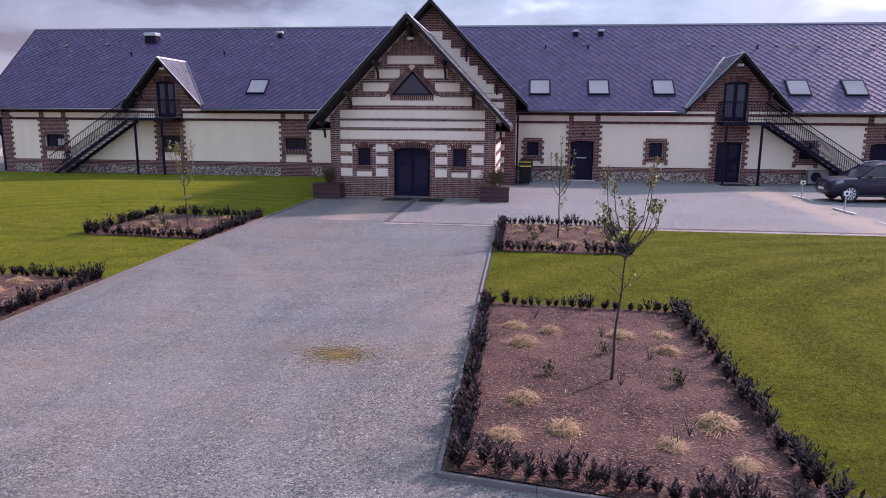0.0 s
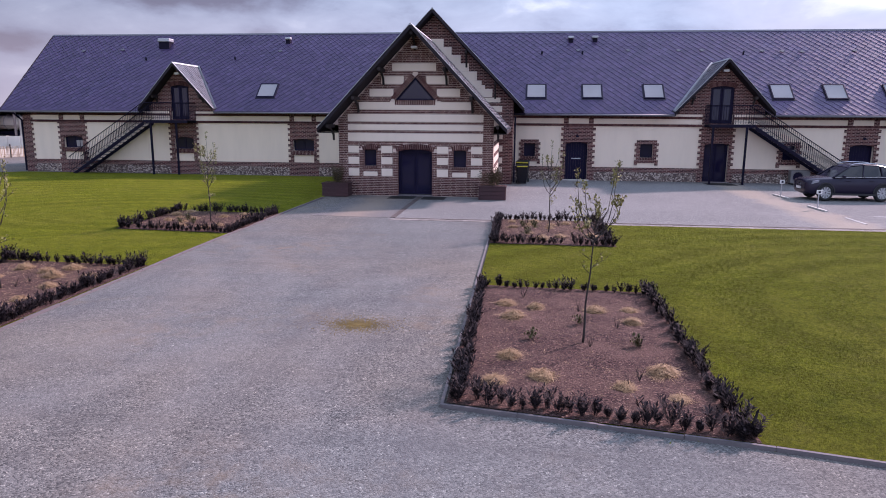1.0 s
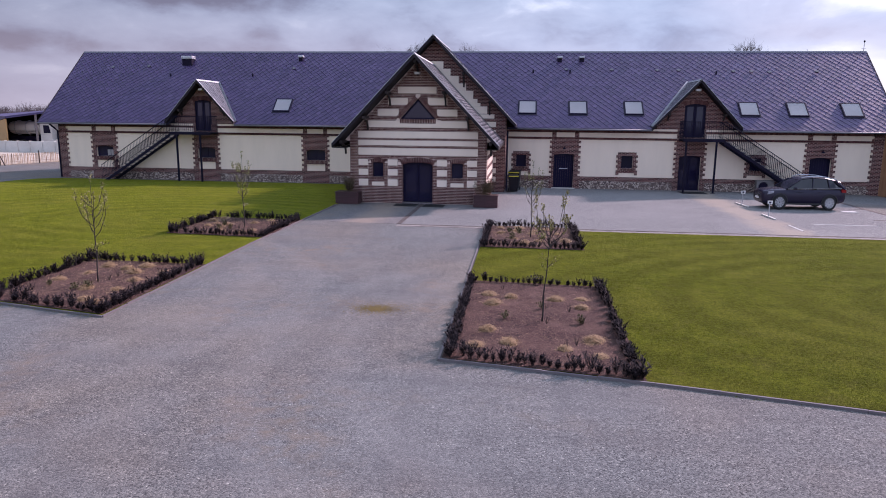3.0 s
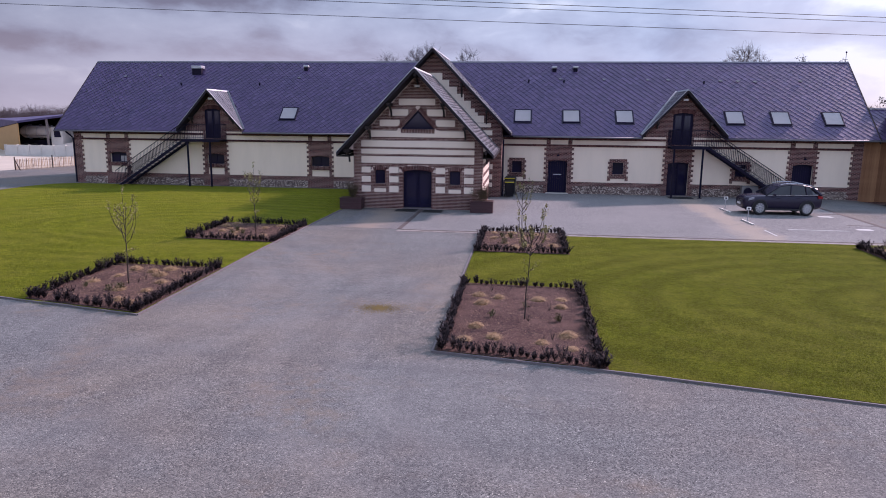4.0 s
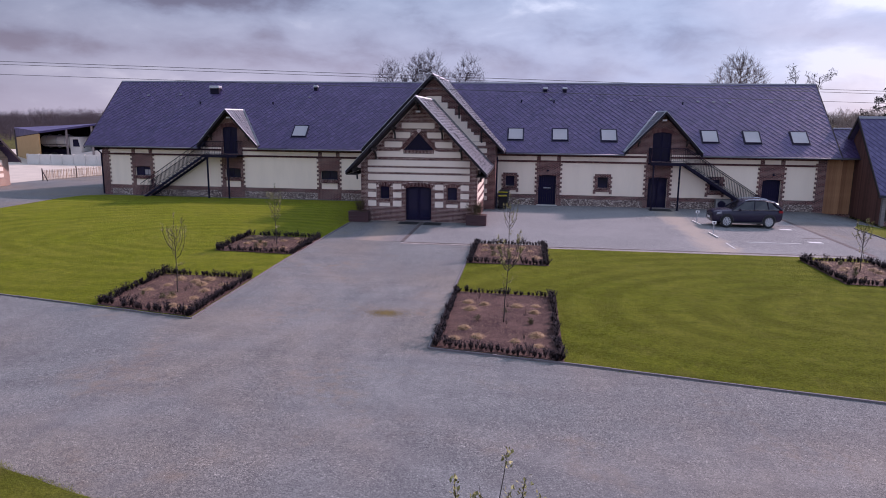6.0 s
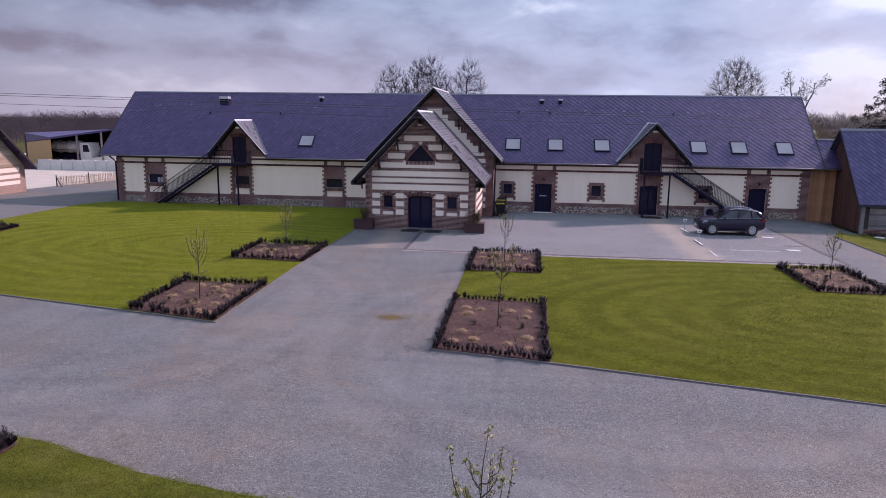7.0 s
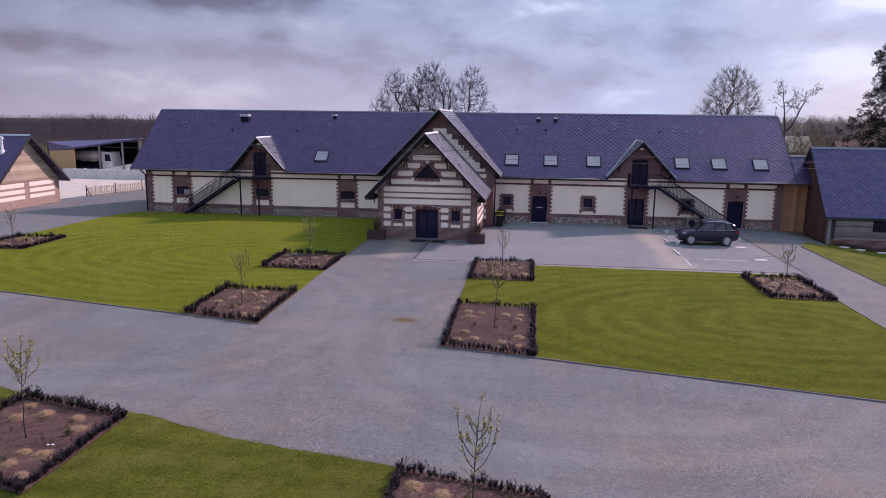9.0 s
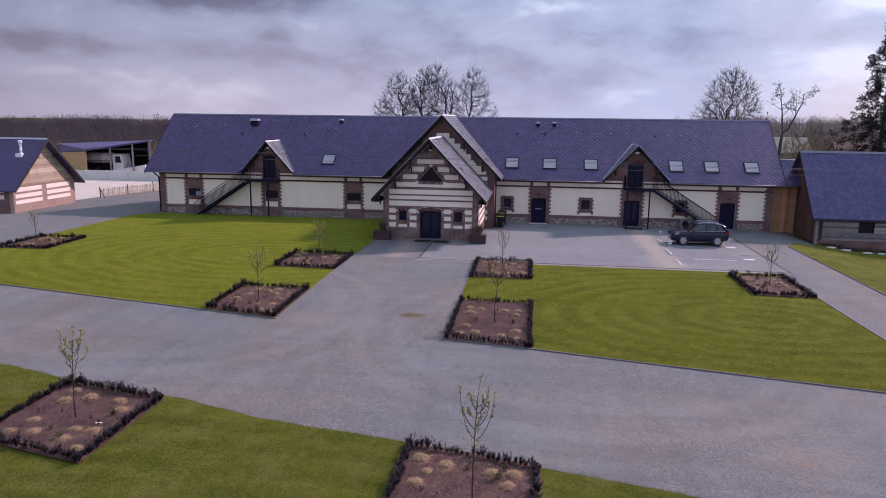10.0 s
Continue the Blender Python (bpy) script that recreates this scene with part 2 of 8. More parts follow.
def brick_wall(name, mortar=(0.43, 0.272, 0.240), tones=BRICK_TONES):
    q = Nodes(name)
    uv = wall_uv(q)
    b = q.n("ShaderNodeTexBrick")
    q.link(uv, b.inputs["Vector"])
    for key, value in (("Scale", 1.0), ("Mortar Size", 0.013), ("Mortar Smooth", 0.15), ("Brick Width", 0.232), ("Row Height", 0.078), ("Bias", 0.0)):
        b.inputs[key].default_value = value
    b.inputs["Color1"].default_value, b.inputs["Color2"].default_value = (0, 0, 0, 1), (1, 1, 1, 1)
    b.inputs["Mortar"].default_value = (0.5, 0.5, 0.5, 1)
    tone = q.math("ADD", q.math("MULTIPLY", b.outputs["Color"], 0.65), q.math("MULTIPLY", q.noise(2.2, 4.0), 0.35))
    c = q.ramp(tone, *tones)
    c = q.mix(b.outputs["Fac"], c, q.mix(q.noise(6.0), scaled(mortar, 0.75), mortar))
    c = q.mix(q.span(q.noise(0.8, 5.0), 0.45, 0.75, 0.0, 0.25), c, (0.10, 0.065, 0.060))
    q.bump(q.math("SUBTRACT", q.math("MULTIPLY", q.noise(60.0, 3.0), 0.4), b.outputs["Fac"]), 0.7, 0.012)
    return q.done(c, 0.9, 0.0, 0.25)


def brick_piece(name):
    q = Nodes(name)
    tone = q.math("ADD", q.math("MULTIPLY", q.math("ADD", q.island(), q.each()), 0.5), q.math("SUBTRACT", q.math("MULTIPLY", q.noise(9.0, 4.0), 0.5), 0.25))
    c = q.ramp(tone, *PIECE_TONES)
    q.bump(q.noise(70.0, 3.0), 0.6, 0.006)
    return q.done(c, 0.9, 0.0, 0.25)


def flint(name):
    q = Nodes(name)
    uv = wall_uv(q)
    v = q.mapped((1.0, 1.35, 1.0), source=uv)
    edge = q.voronoi(12.0, v, "DISTANCE_TO_EDGE")
    cell = q.voronoi(12.0, v, "F1", "Color")
    s = q.n("ShaderNodeSeparateColor")
    q.link(cell, s.inputs[0])
    c = q.ramp(s.outputs[0], (0.0, (0.085, 0.055, 0.054)), (0.35, (0.20, 0.128, 0.112)), (0.6, (0.46, 0.35, 0.30)), (1.0, (0.74, 0.62, 0.54)))
    c = q.mix(q.span(edge, 0.02, 0.09, 1.0, 0.0), c, (0.070, 0.045, 0.045))
    c = q.mix(q.span(q.noise(0.9, 4.0), 0.5, 0.75, 0.0, 0.4), c, (0.16, 0.12, 0.105))
    q.bump(q.math("ADD", q.span(edge, 0.0, 0.2), q.math("MULTIPLY", q.noise(40.0), 0.3)), 0.8, 0.03)
    return q.done(c, 0.75, 0.0, 0.4)


def plaster(name, color):
    q = Nodes(name)
    streak = q.noise(1.0, 5.0, 0.6, q.mapped((1.6, 1.6, 0.35)))
    c = q.ramp(streak, (0.25, scaled(color, 0.93)), (0.55, color), (0.8, scaled(color, 1.03)))
    c = q.mix(q.span(q.noise(14.0, 4.0), 0.5, 0.8, 0.0, 0.14), c, scaled(color, 0.85))
    q.bump(q.noise(55.0, 5.0), 0.35, 0.006)
    return q.done(c, 0.9, 0.0, 0.25)


def slate(name, dark=(0.027, 0.0155, 0.055), light=(0.065, 0.041, 0.106), rough=0.42, spec=0.55):
    q = Nodes(name)
    tone = q.math("ADD", q.math("MULTIPLY", q.math("FRACT", q.math("ADD", q.island(), q.each())), 0.55), q.math("MULTIPLY", q.noise(0.35, 5.0, 0.6), 0.55))
    c = q.ramp(tone, (0.15, dark), (0.85, light))
    c = q.mix(q.span(q.noise(11.0, 4.0), 0.55, 0.8, 0.0, 0.35), c, (0.105, 0.09, 0.14))
    q.bump(q.noise(34.0, 4.0), 0.10, 0.004)
    q.bsdf.inputs["Specular Tint"].default_value = (0.97, 0.84, 1.0, 1.0)
    return q.done(c, q.span(q.math("ADD", q.noise(1.3, 4.0), q.math("MULTIPLY", q.island(), 0.3)), 0.35, 0.95, rough - 0.07, rough + 0.14), 0.0, spec)


def gravel(name, tint=(1.0, 1.0, 1.0), worn=True, tan=None):
    q = Nodes(name)
    cell = q.n("ShaderNodeSeparateColor")
    q.link(q.voronoi(58.0, None, "F1", "Color"), cell.inputs[0])
    c = q.ramp(cell.outputs[0], (0.0, (0.020, 0.022, 0.027)), (0.40, (0.108, 0.111, 0.121)), (0.80, (0.168, 0.171, 0.180)), (0.985, (0.240, 0.240, 0.248)), (0.9985, (0.40, 0.395, 0.39)), (1.0, (0.46, 0.455, 0.45)))
    clump = q.noise(11.0, 6.0, 0.75)
    c = q.mix(q.span(clump, 0.42, 0.64, 0.0, 0.5), c, (0.078, 0.077, 0.088))
    broad = q.noise(0.22, 5.0, 0.6)
    c = q.mix(q.span(broad, 0.42, 0.68, 0.0, 0.35), c, (0.180, 0.179, 0.190))
    c = q.mix(q.span(q.noise(3.2, 8.0, 0.8), 0.50, 0.68, 0.0, 0.45), c, (0.060, 0.059, 0.068))
    c = q.mix(q.span(q.noise(5.1, 8.0, 0.8, q.mapped((1, 1, 1), (0, 0, 0), (4.0, 7.0, 0.0))), 0.52, 0.70, 0.0, 0.26), c, (0.25, 0.247, 0.258))
    if worn:
        track = q.noise(0.5, 6.0, 0.65, q.mapped((0.22, 2.2, 1.0), (0, 0, 0.21)))
        c = q.mix(q.span(track, 0.48, 0.68, 0.0, 0.34), c, (0.075, 0.075, 0.085))
        drive = q.noise(0.45, 6.0, 0.65, q.mapped((1.9, 0.2, 1.0)))
        c = q.mix(q.span(drive, 0.50, 0.70, 0.0, 0.40), c, (0.080, 0.078, 0.090))
        # wheel tracks that swing from the road into the drive
        for cx, cy, r0 in ((-9.0, -28.5, 8.4), (9.5, -30.5, 8.2)):
            w = q.n("ShaderNodeTexWave")
            w.wave_type, w.rings_direction = "RINGS", "Z"
            q.link(q.mapped((1, 1, 1), (0, 0, 0), (-cx, -cy, 0.0)), w.inputs["Vector"])
            for key, value in (("Scale", 0.19), ("Distortion", 1.6), ("Detail", 3.0), ("Detail Scale", 0.7)):
                w.inputs[key].default_value = value
            d = q.n("ShaderNodeVectorMath", operation="LENGTH")
            q.link(q.mapped((1, 1, 0), (0, 0, 0), (-cx, -cy, 0.0)), d.inputs[0])
            near = q.math("MULTIPLY", q.span(d.outputs["Value"], r0 - 2.5, r0 - 0.6), q.span(d.outputs["Value"], r0 + 1.2, r0 + 3.5, 1.0, 0.0))
            band = q.math("MULTIPLY", near, q.span(w.outputs["Fac"], 0.45, 0.95))
            c = q.mix(q.math("MULTIPLY", band, 0.14), c, (0.205, 0.200, 0.210))
        earth = q.math("MULTIPLY", q.span(q.noise(0.33, 5.0, 0.62, q.mapped((1, 1, 1), (0, 0, 0), (11.0, 3.0, 0.0))), 0.54, 0.72), q.span(q.noise(3.0, 5.0), 0.38, 0.68))
        c = q.mix(q.math("MULTIPLY", earth, 0.75), c, (0.170, 0.126, 0.098))
        # cool and warm stretches where the stone was laid at different times
        lot = q.noise(0.16, 4.0, 0.6, q.mapped((1, 1, 1), (0, 0, 0.4), (21.0, 14.0, 0.0)))
        c = q.mix(q.span(lot, 0.40, 0.52, 0.5, 0.0), c, q.mix(1.0, c, (0.88, 1.0, 1.06), "MULTIPLY"))
        c = q.mix(q.span(lot, 0.50, 0.64, 0.0, 0.6), c, q.mix(1.0, c, (1.14, 1.02, 0.90), "MULTIPLY"))
    if tan:
        # a soft-edged run of tan gravel along y at x = tan
        s = q.n("ShaderNodeSeparateXYZ")
        q.link(q.where(), s.inputs[0])
        off = q.math("ABSOLUTE", q.math("SUBTRACT", s.outputs[0], tan))
        off = q.math("ADD", off, q.math("MULTIPLY", q.math("SUBTRACT", q.noise(0.7, 5.0), 0.5), 1.6))
        c = q.mix(q.span(off, 0.3, 1.1, 0.62, 0.0), c, (0.235, 0.195, 0.165))
    c = q.mix(1.0, c, tint, "MULTIPLY")
    h = q.math("ADD", q.math("MULTIPLY", q.voronoi(58.0), -1.0), q.math("MULTIPLY", clump, 1.2))
    q.bump(h, 0.42, 0.015)
    return q.done(c, 0.9, 0.0, 0.2)


def lawn(name, center, base=(0.148, 0.172, 0.010), stripes=True, blade=False, dry=0.0):
    q = Nodes(name)
    fine = q.noise(34.0, 7.0, 0.8)
    mid = q.noise(5.0, 6.0, 0.7)
    broad = q.noise(0.30, 5.0, 0.6)
    if blade:
        c = q.ramp(q.island(), (0.0, scaled(base, 0.45)), (0.6, scaled(base, 1.15)), (1.0, scaled(base, 2.5)))
        c = q.mix(q.span(mid, 0.42, 0.58, 0.0, 0.6), c, scaled(base, 0.55))
        c = q.mix(q.span(q.noise(11.0, 5.0, 0.7), 0.52, 0.66, 0.0, 0.6), c, scaled(base, 1.7))
    else:
        c = q.ramp(fine, (0.32, scaled(base, 0.30)), (0.5, base), (0.68, scaled(base, 1.9)))
        c = q.mix(q.span(mid, 0.40, 0.60, 0.0, 0.75), c, scaled(base, 0.48))
        c = q.mix(q.span(q.noise(13.0, 5.0, 0.7), 0.52, 0.68, 0.0, 0.7), c, scaled(base, 1.75))
    c = q.mix(q.span(broad, 0.42, 0.60, 0.0, 0.6), c, (0.176, 0.166, 0.024))
    c = q.mix(q.span(q.noise(0.75, 6.0, 0.65, q.mapped((0.5, 1.3, 1.0), (0, 0, 0), (5.0, 8.0, 0.0))), 0.46, 0.66, 0.0, 0.6), c, scaled(base, 0.50))
    c = q.mix(q.span(q.noise(2.6, 6.0, 0.7, q.mapped((1, 1, 1), (0, 0, 0), (3.0, 9.0, 0.0))), 0.44, 0.62, 0.0, 0.55), c, (base[0] * 1.35, base[1] * 1.22, base[2] * 1.8))
    c = q.mix(q.span(q.noise(1.7, 6.0, 0.7, q.mapped((1, 1, 1), (0, 0, 0), (8.0, 1.0, 0.0))), 0.50, 0.66, 0.0, 0.55), c, (base[0] * 0.42, base[1] * 0.52, base[2] * 0.7))
    if stripes:
        w = q.n("ShaderNodeTexWave")
        w.wave_type, w.rings_direction = "RINGS", "Z"
        v = q.mapped((0.68, 1.0, 1.0), (0, 0, 0.0), (-center[0] * 0.68, -center[1], 0.0))
        q.link(v, w.inputs["Vector"])
        for key, value in (("Scale", 0.30), ("Distortion", 5.0), ("Detail", 3.0), ("Detail Scale", 0.35)):
            w.inputs[key].default_value = value
        amount = q.span(q.noise(0.25, 3.0, 0.5, q.mapped((1, 1, 1), (0, 0, 0), (2.0, 21.0, 0.0))), 0.38, 0.62, 0.16, 0.54)
        c = q.mix(q.math("MULTIPLY", q.span(w.outputs["Fac"], 0.2, 0.8), amount), c, scaled(base, 0.46))
    c = q.mix(q.span(q.noise(1.1, 7.0, 0.75), 0.54, 0.74, 0.0, 0.6), c, (0.180, 0.155, 0.040))
    if dry:
        c = q.mix(q.span(q.noise(0.8, 6.0, 0.7, q.mapped((1, 1, 1), (0, 0, 0), (1.0, 6.0, 0.0))), 0.47, 0.64, 0.0, dry), c, (0.23, 0.20, 0.060))
    grain = q.noise(20.0, 5.0, 0.85, q.mapped((1, 1, 1), (0, 0, 0), (6.0, 2.0, 0.0)))
    c = q.mix(q.span(grain, 0.50, 0.62, 0.0, 0.55), c, scaled(base, 0.35))
    c = q.mix(q.span(grain, 0.50, 0.38, 0.0, 0.45), c, scaled(base, 1.9))
    if not blade:
        q.bump(q.math("ADD", q.math("MULTIPLY", fine, 1.3), q.math("ADD", q.noise(170.0, 3.0, 0.7), mid)), 1.0, 0.04)
    q.bsdf.inputs["Sheen Weight"].default_value, q.bsdf.inputs["Sheen Roughness"].default_value = 0.06, 0.4
    q.bsdf.inputs["Sheen Tint"].default_value = (0.80, 0.85, 0.22, 1.0)
    return q.done(c, 0.95, 0.0, 0.04)


def mulch(name):
    q = Nodes(name)
    chip = q.n("ShaderNodeSeparateColor")
    q.link(q.voronoi(58.0, q.mapped((1.0, 1.7, 1.0), (0, 0, 0.7)), "F1", "Color"), chip.inputs[0])
    c = q.ramp(chip.outputs[0], (0.0, (0.010, 0.004, 0.006)), (0.45, (0.066, 0.030, 0.029)), (0.90, (0.180, 0.096, 0.082)), (0.97, (0.22, 0.13, 0.105)), (1.0, (0.50, 0.34, 0.26)))
    c = q.mix(q.span(q.noise(22.0, 5.0, 0.7), 0.48, 0.62, 0.0, 0.7), c, (0.026, 0.013, 0.015))
    c = q.mix(q.span(q.noise(1.3, 6.0, 0.7), 0.42, 0.66, 0.0, 0.45), c, (0.215, 0.122, 0.098))
    q.bump(q.math("ADD", chip.outputs[1], q.noise(28.0, 6.0)), 1.0, 0.03)
    return q.done(c, 0.95, 0.0, 0.2)


def boards(name, dark, light, along="z", width=0.16):
    """Weathered timber: grain runs along an axis."""
    q = Nodes(name)
    k = {"x": (0.7, 9.0, 9.0), "y": (9.0, 0.7, 9.0), "z": (9.0, 9.0, 0.7)}[along]
    g = q.noise(3.0, 6.0, 0.65, q.mapped(k), 0.6)
    tone = q.math("ADD", q.math("MULTIPLY", g, 0.7), q.math("MULTIPLY", q.math("FRACT", q.math("ADD", q.island(), q.each())), 0.4))
    c = q.ramp(tone, (0.25, dark), (0.85, light))
    c = q.mix(q.span(q.noise(1.1, 4.0), 0.5, 0.75, 0.0, 0.3), c, scaled(dark, 0.8))
    q.bump(g, 0.4, 0.008)
    return q.done(c, 0.8, 0.0, 0.3)


def pane(name, tint=(0.008, 0.007, 0.024), rough=0.06):
    """Dark reflecting glazing in front of an unlit room."""
    q = Nodes(name)
    return q.done(q.mix(q.noise(0.7, 3.0), tint, scaled(tint, 1.6)), rough, 0.0, 0.32)


def leaves(name, dark, light, spec=0.3):
    q = Nodes(name)
    c = q.ramp(q.math("ADD", q.math("MULTIPLY", q.island(), 0.7), q.math("MULTIPLY", q.noise(3.0), 0.3)), (0.1, dark), (0.9, light))
    return q.done(c, 0.7, 0.0, spec)


M_BRICK = brick_wall("old red brick")
M_BRICK_PIECE = brick_piece("brick piece")
M_MORTAR = plain("lime mortar", (0.74, 0.58, 0.50), 0.95, 0.15, 60.0, 2.0, 0.3, spec=0.2)
M_FLINT = flint("flint and mortar")
M_PLASTER = plaster("cream lime render", (0.83, 0.676, 0.548))
M_STONE = plaster("white render block", (0.83, 0.686, 0.578))
M_SLATE = slate("natural slate")
# same slate in a paler colour: sun and sky sheen painted on gable slopes
M_SLATE_LIT = slate("slate with sunlit sheen painted in", (0.105, 0.106, 0.118), (0.15, 0.150, 0.165), 0.30, 0.6)
M_SLATE_NAVY = slate("newer navy slate", (0.054, 0.044, 0.106), (0.094, 0.078, 0.156), 0.55, 0.3)
M_SLATE_BED = plain("slate underlay", (0.030, 0.027, 0.046), 0.7, 0.1, spec=0.3)
M_ZINC = plain("zinc sheet", (0.44, 0.45, 0.48), 0.5, 0.1, 25.0, 0.8, 0.05, metal=0.5)
M_GUTTER = plain("dull zinc gutter", (0.16, 0.155, 0.18), 0.55, 0.15, 25.0, 0.8, 0.05, metal=0.3)
M_DARK_WOOD = boards("dark stained timber", (0.022, 0.016, 0.017), (0.060, 0.044, 0.043), "x")
M_VERGE = boards("black-stained timber", (0.010, 0.007, 0.012), (0.030, 0.022, 0.028), "x")
M_STEEL = plain("dark painted steel", (0.010, 0.007, 0.021), 0.6, 0.15, 50.0, 2.0, 0.05, metal=0.0, spec=0.12)
# treads are paler and more metallic than the painted steel
M_TREAD = plain("paler steel tread", (0.085, 0.078, 0.095), 0.5, 0.25, 30.0, 3.0, 0.05, metal=0.3)
M_FRAME = plain("anthracite frame", (0.011, 0.008, 0.029), 0.5, 0.1, 40.0, 2.0, 0.03, spec=0.10)
M_PANE = pane("window pane")
# pale base colours stand in for the sky reflected in both roof panes
M_ROOF_PANE = pane("roof window pane with sky reflection painted in", (0.23, 0.215, 0.22), 0.09)
M_ROOF_GREY = pane("grey roof pane with sky reflection painted in", (0.22, 0.215, 0.225), 0.06)
M_GRAVEL = gravel("grey limestone gravel", (1.20, 1.14, 1.02))
M_PAVING = gravel("fine grey resin gravel", (1.44, 1.41, 1.30), False, 15.7)
M_APRON = gravel("tan compacted gravel", (1.22, 1.14, 1.06), False, -1.2)
M_SETTS = plain("pinkish sandstone setts", (0.235, 0.205, 0.19), 0.85, 0.2, 30.0, 1.5, 0.4, island=0.2)
M_DARK_SETTS = plain("dark brick setts", (0.080, 0.060, 0.058), 0.85, 0.2, 30.0, 1.5, 0.4, island=0.25)
M_KERB = plain("grey concrete kerb", (0.150, 0.128, 0.134), 0.85, 0.2, 35.0, 1.3, 0.3, island=0.15)
M_LAWN_L = lawn("mown lawn west", (-9.0, -17.0))
M_LAWN_R = lawn("mown lawn east", (17.5, -27.0), (0.124, 0.140, 0.010))
M_LAWN_N = lawn("mown lawn south", (-2.0, -60.0), (0.112, 0.128, 0.014), dry=0.42)
M_FIELD = lawn("rough field", (0, 0), (0.052, 0.046, 0.022), False)
M_MULCH = mulch("bark mulch")
M_STRAW = leaves("dry straw", (0.16, 0.086, 0.042), (0.54, 0.345, 0.195))
M_YEW = leaves("dark yew leaf", (0.012, 0.009, 0.014), (0.054, 0.037, 0.038), 0.1)
M_TWIG = plain("young bark", (0.042, 0.030, 0.028), 0.9, 0.25, 50.0, 4.0, 0.3)
M_BARK = plain("grey bark", (0.055, 0.043, 0.042), 0.95, 0.25, 12.0, 1.0, 0.4)
M_BUD = leaves("spring leaf", (0.13, 0.118, 0.040), (0.36, 0.32, 0.13))
M_HERB = leaves("olive brown herb", (0.042, 0.038, 0.016), (0.115, 0.098, 0.036))
M_SAND = plain("pale sand and chalk", (0.47, 0.40, 0.33), 0.95, 0.15, 12.0, 0.5, 0.4)
M_CHALK = plain("white concrete", (0.60, 0.57, 0.53), 0.85, 0.12, 14.0, 0.6, 0.2)
M_OLD_BOARD = boards("weathered larch boards", (0.24, 0.165, 0.115), (0.60, 0.46, 0.33), "y")
M_GREY_BOARD = boards("grey weathered boards", (0.045, 0.036, 0.040), (0.42, 0.36, 0.35), "x")
M_WARM_PLANK = boards("warm cedar planks", (0.19, 0.076, 0.040), (0.47, 0.235, 0.118), "z")
M_RED_PLANK = boards("dark red cedar planks", (0.070, 0.028, 0.024), (0.165, 0.070, 0.054), "z")
M_ORANGE = boards("orange plywood cladding", (0.36, 0.20, 0.085), (0.48, 0.29, 0.13), "z")
M_BUSH = leaves("olive bush leaf", (0.035, 0.024, 0.020), (0.16, 0.115, 0.060))
M_CORTEN = plain("rust brown planter", (0.062, 0.024, 0.027), 0.8, 0.25, 18.0, 1.5, 0.25)
M_RUBBER = plain("black rubber", (0.012, 0.012, 0.013), 0.8, 0.2, 60.0, 3.0, 0.2)
M_WORN_WHITE = plain("worn white road paint", (0.50, 0.49, 0.48), 0.8, 0.25, 18.0, 3.0, 0.1)
M_WIRE = plain("grey cable", (0.085, 0.08, 0.088), 0.45, 0.1, 40.0, 2.0, 0.0, spec=0.5)
M_WHITE = plain("white paint", (0.72, 0.71, 0.70), 0.6, 0.06, 30.0, 2.0, 0.05)


# ---- ground, roads and lawns ----
def road_north(x):
    return -31.0 - 0.213 * x


def road_south(x):
    return -39.78 - 0.227 * x


def south_edge(x):
    """The worn border of the south lawn, which wanders a little."""
    return road_south(x) - 0.10 - 0.17 * math.exp(-((x - 0.1) / 2.0) ** 2) + 0.16 * math.exp(-((x + 3.1) / 0.7) ** 2) + 0.18 * math.exp(-((x + 10.0) / 1.5) ** 2) + 0.07 * noise.noise((x * 0.9, 3.0, 0.0))


def fall(x):
    """The land falls away gently to the east."""
    return -0.14 * min(max(x - 26.0, 0.0), 5.0) - 0.01 * max(x - 31.0, 0.0)


def build_ground():
    xs = [-1500, -900, -600, -400, -250, -150, -90, -60, -40, -20, 0, 20, 26, 27, 28, 29, 30, 31, 35, 45, 60, 100, 160, 250, 400, 600, 900, 1500]
    ys = [-600, -300, -150, -80, -60, -40, -20, 0, 20, 40, 70, 110, 160, 220, 300, 400, 520, 700, 1000, 1800]
    g = Geo()

    def z(x, y):
        far = max(0.0, y - 60.0)
        return -0.05 + max(fall(x), -1.0) - min(far * 0.018, 3.0)

    for y in ys:
        for x in xs:
            g.v.append((x, y, z(x, y)))
    n = len(xs)
    for j in range(len(ys) - 1):
        for i in range(n - 1):
            g.f.append((j * n + i, j * n + i + 1, (j + 1) * n + i + 1, (j + 1) * n + i))
    single("ground", g, M_FIELD, "rough green meadow reaching to the horizon", "meadow", "structure")


def sheet(name, pts, z, mat, label, category, thick=0.06):
    g = Geo()
    g.prism([(x, y, z - thick) for x, y in pts], (0, 0, thick))
    return single(name, g, mat, label, category, "structure")


build_ground()
sheet("road", [(-95, 6), (-95, road_south(-95) - 0.8), (60, road_south(60) - 0.8), (60, road_north(60)), (25.3, road_north(25.3)), (25.3, 0.5), (-26.0, 0.5), (-26.0, 32), (-33, 32), (-36.4, 17.5), (-38.9, 6)], 0.0, M_GRAVEL,
      "pale grey crushed limestone gravel drive with faint tyre tracks", "driveway", 0.05)
sheet("sand_yard", [(-95, 6.1), (-39.0, 6.1), (-36.5, 17.5), (-33.1, 32.1), (-26.0, 32.1), (-26.0, 60), (-120, 60), (-120, 6.1)], -0.01, M_SAND, "pale sandy farm yard with chalk dust", "yard", 0.05)
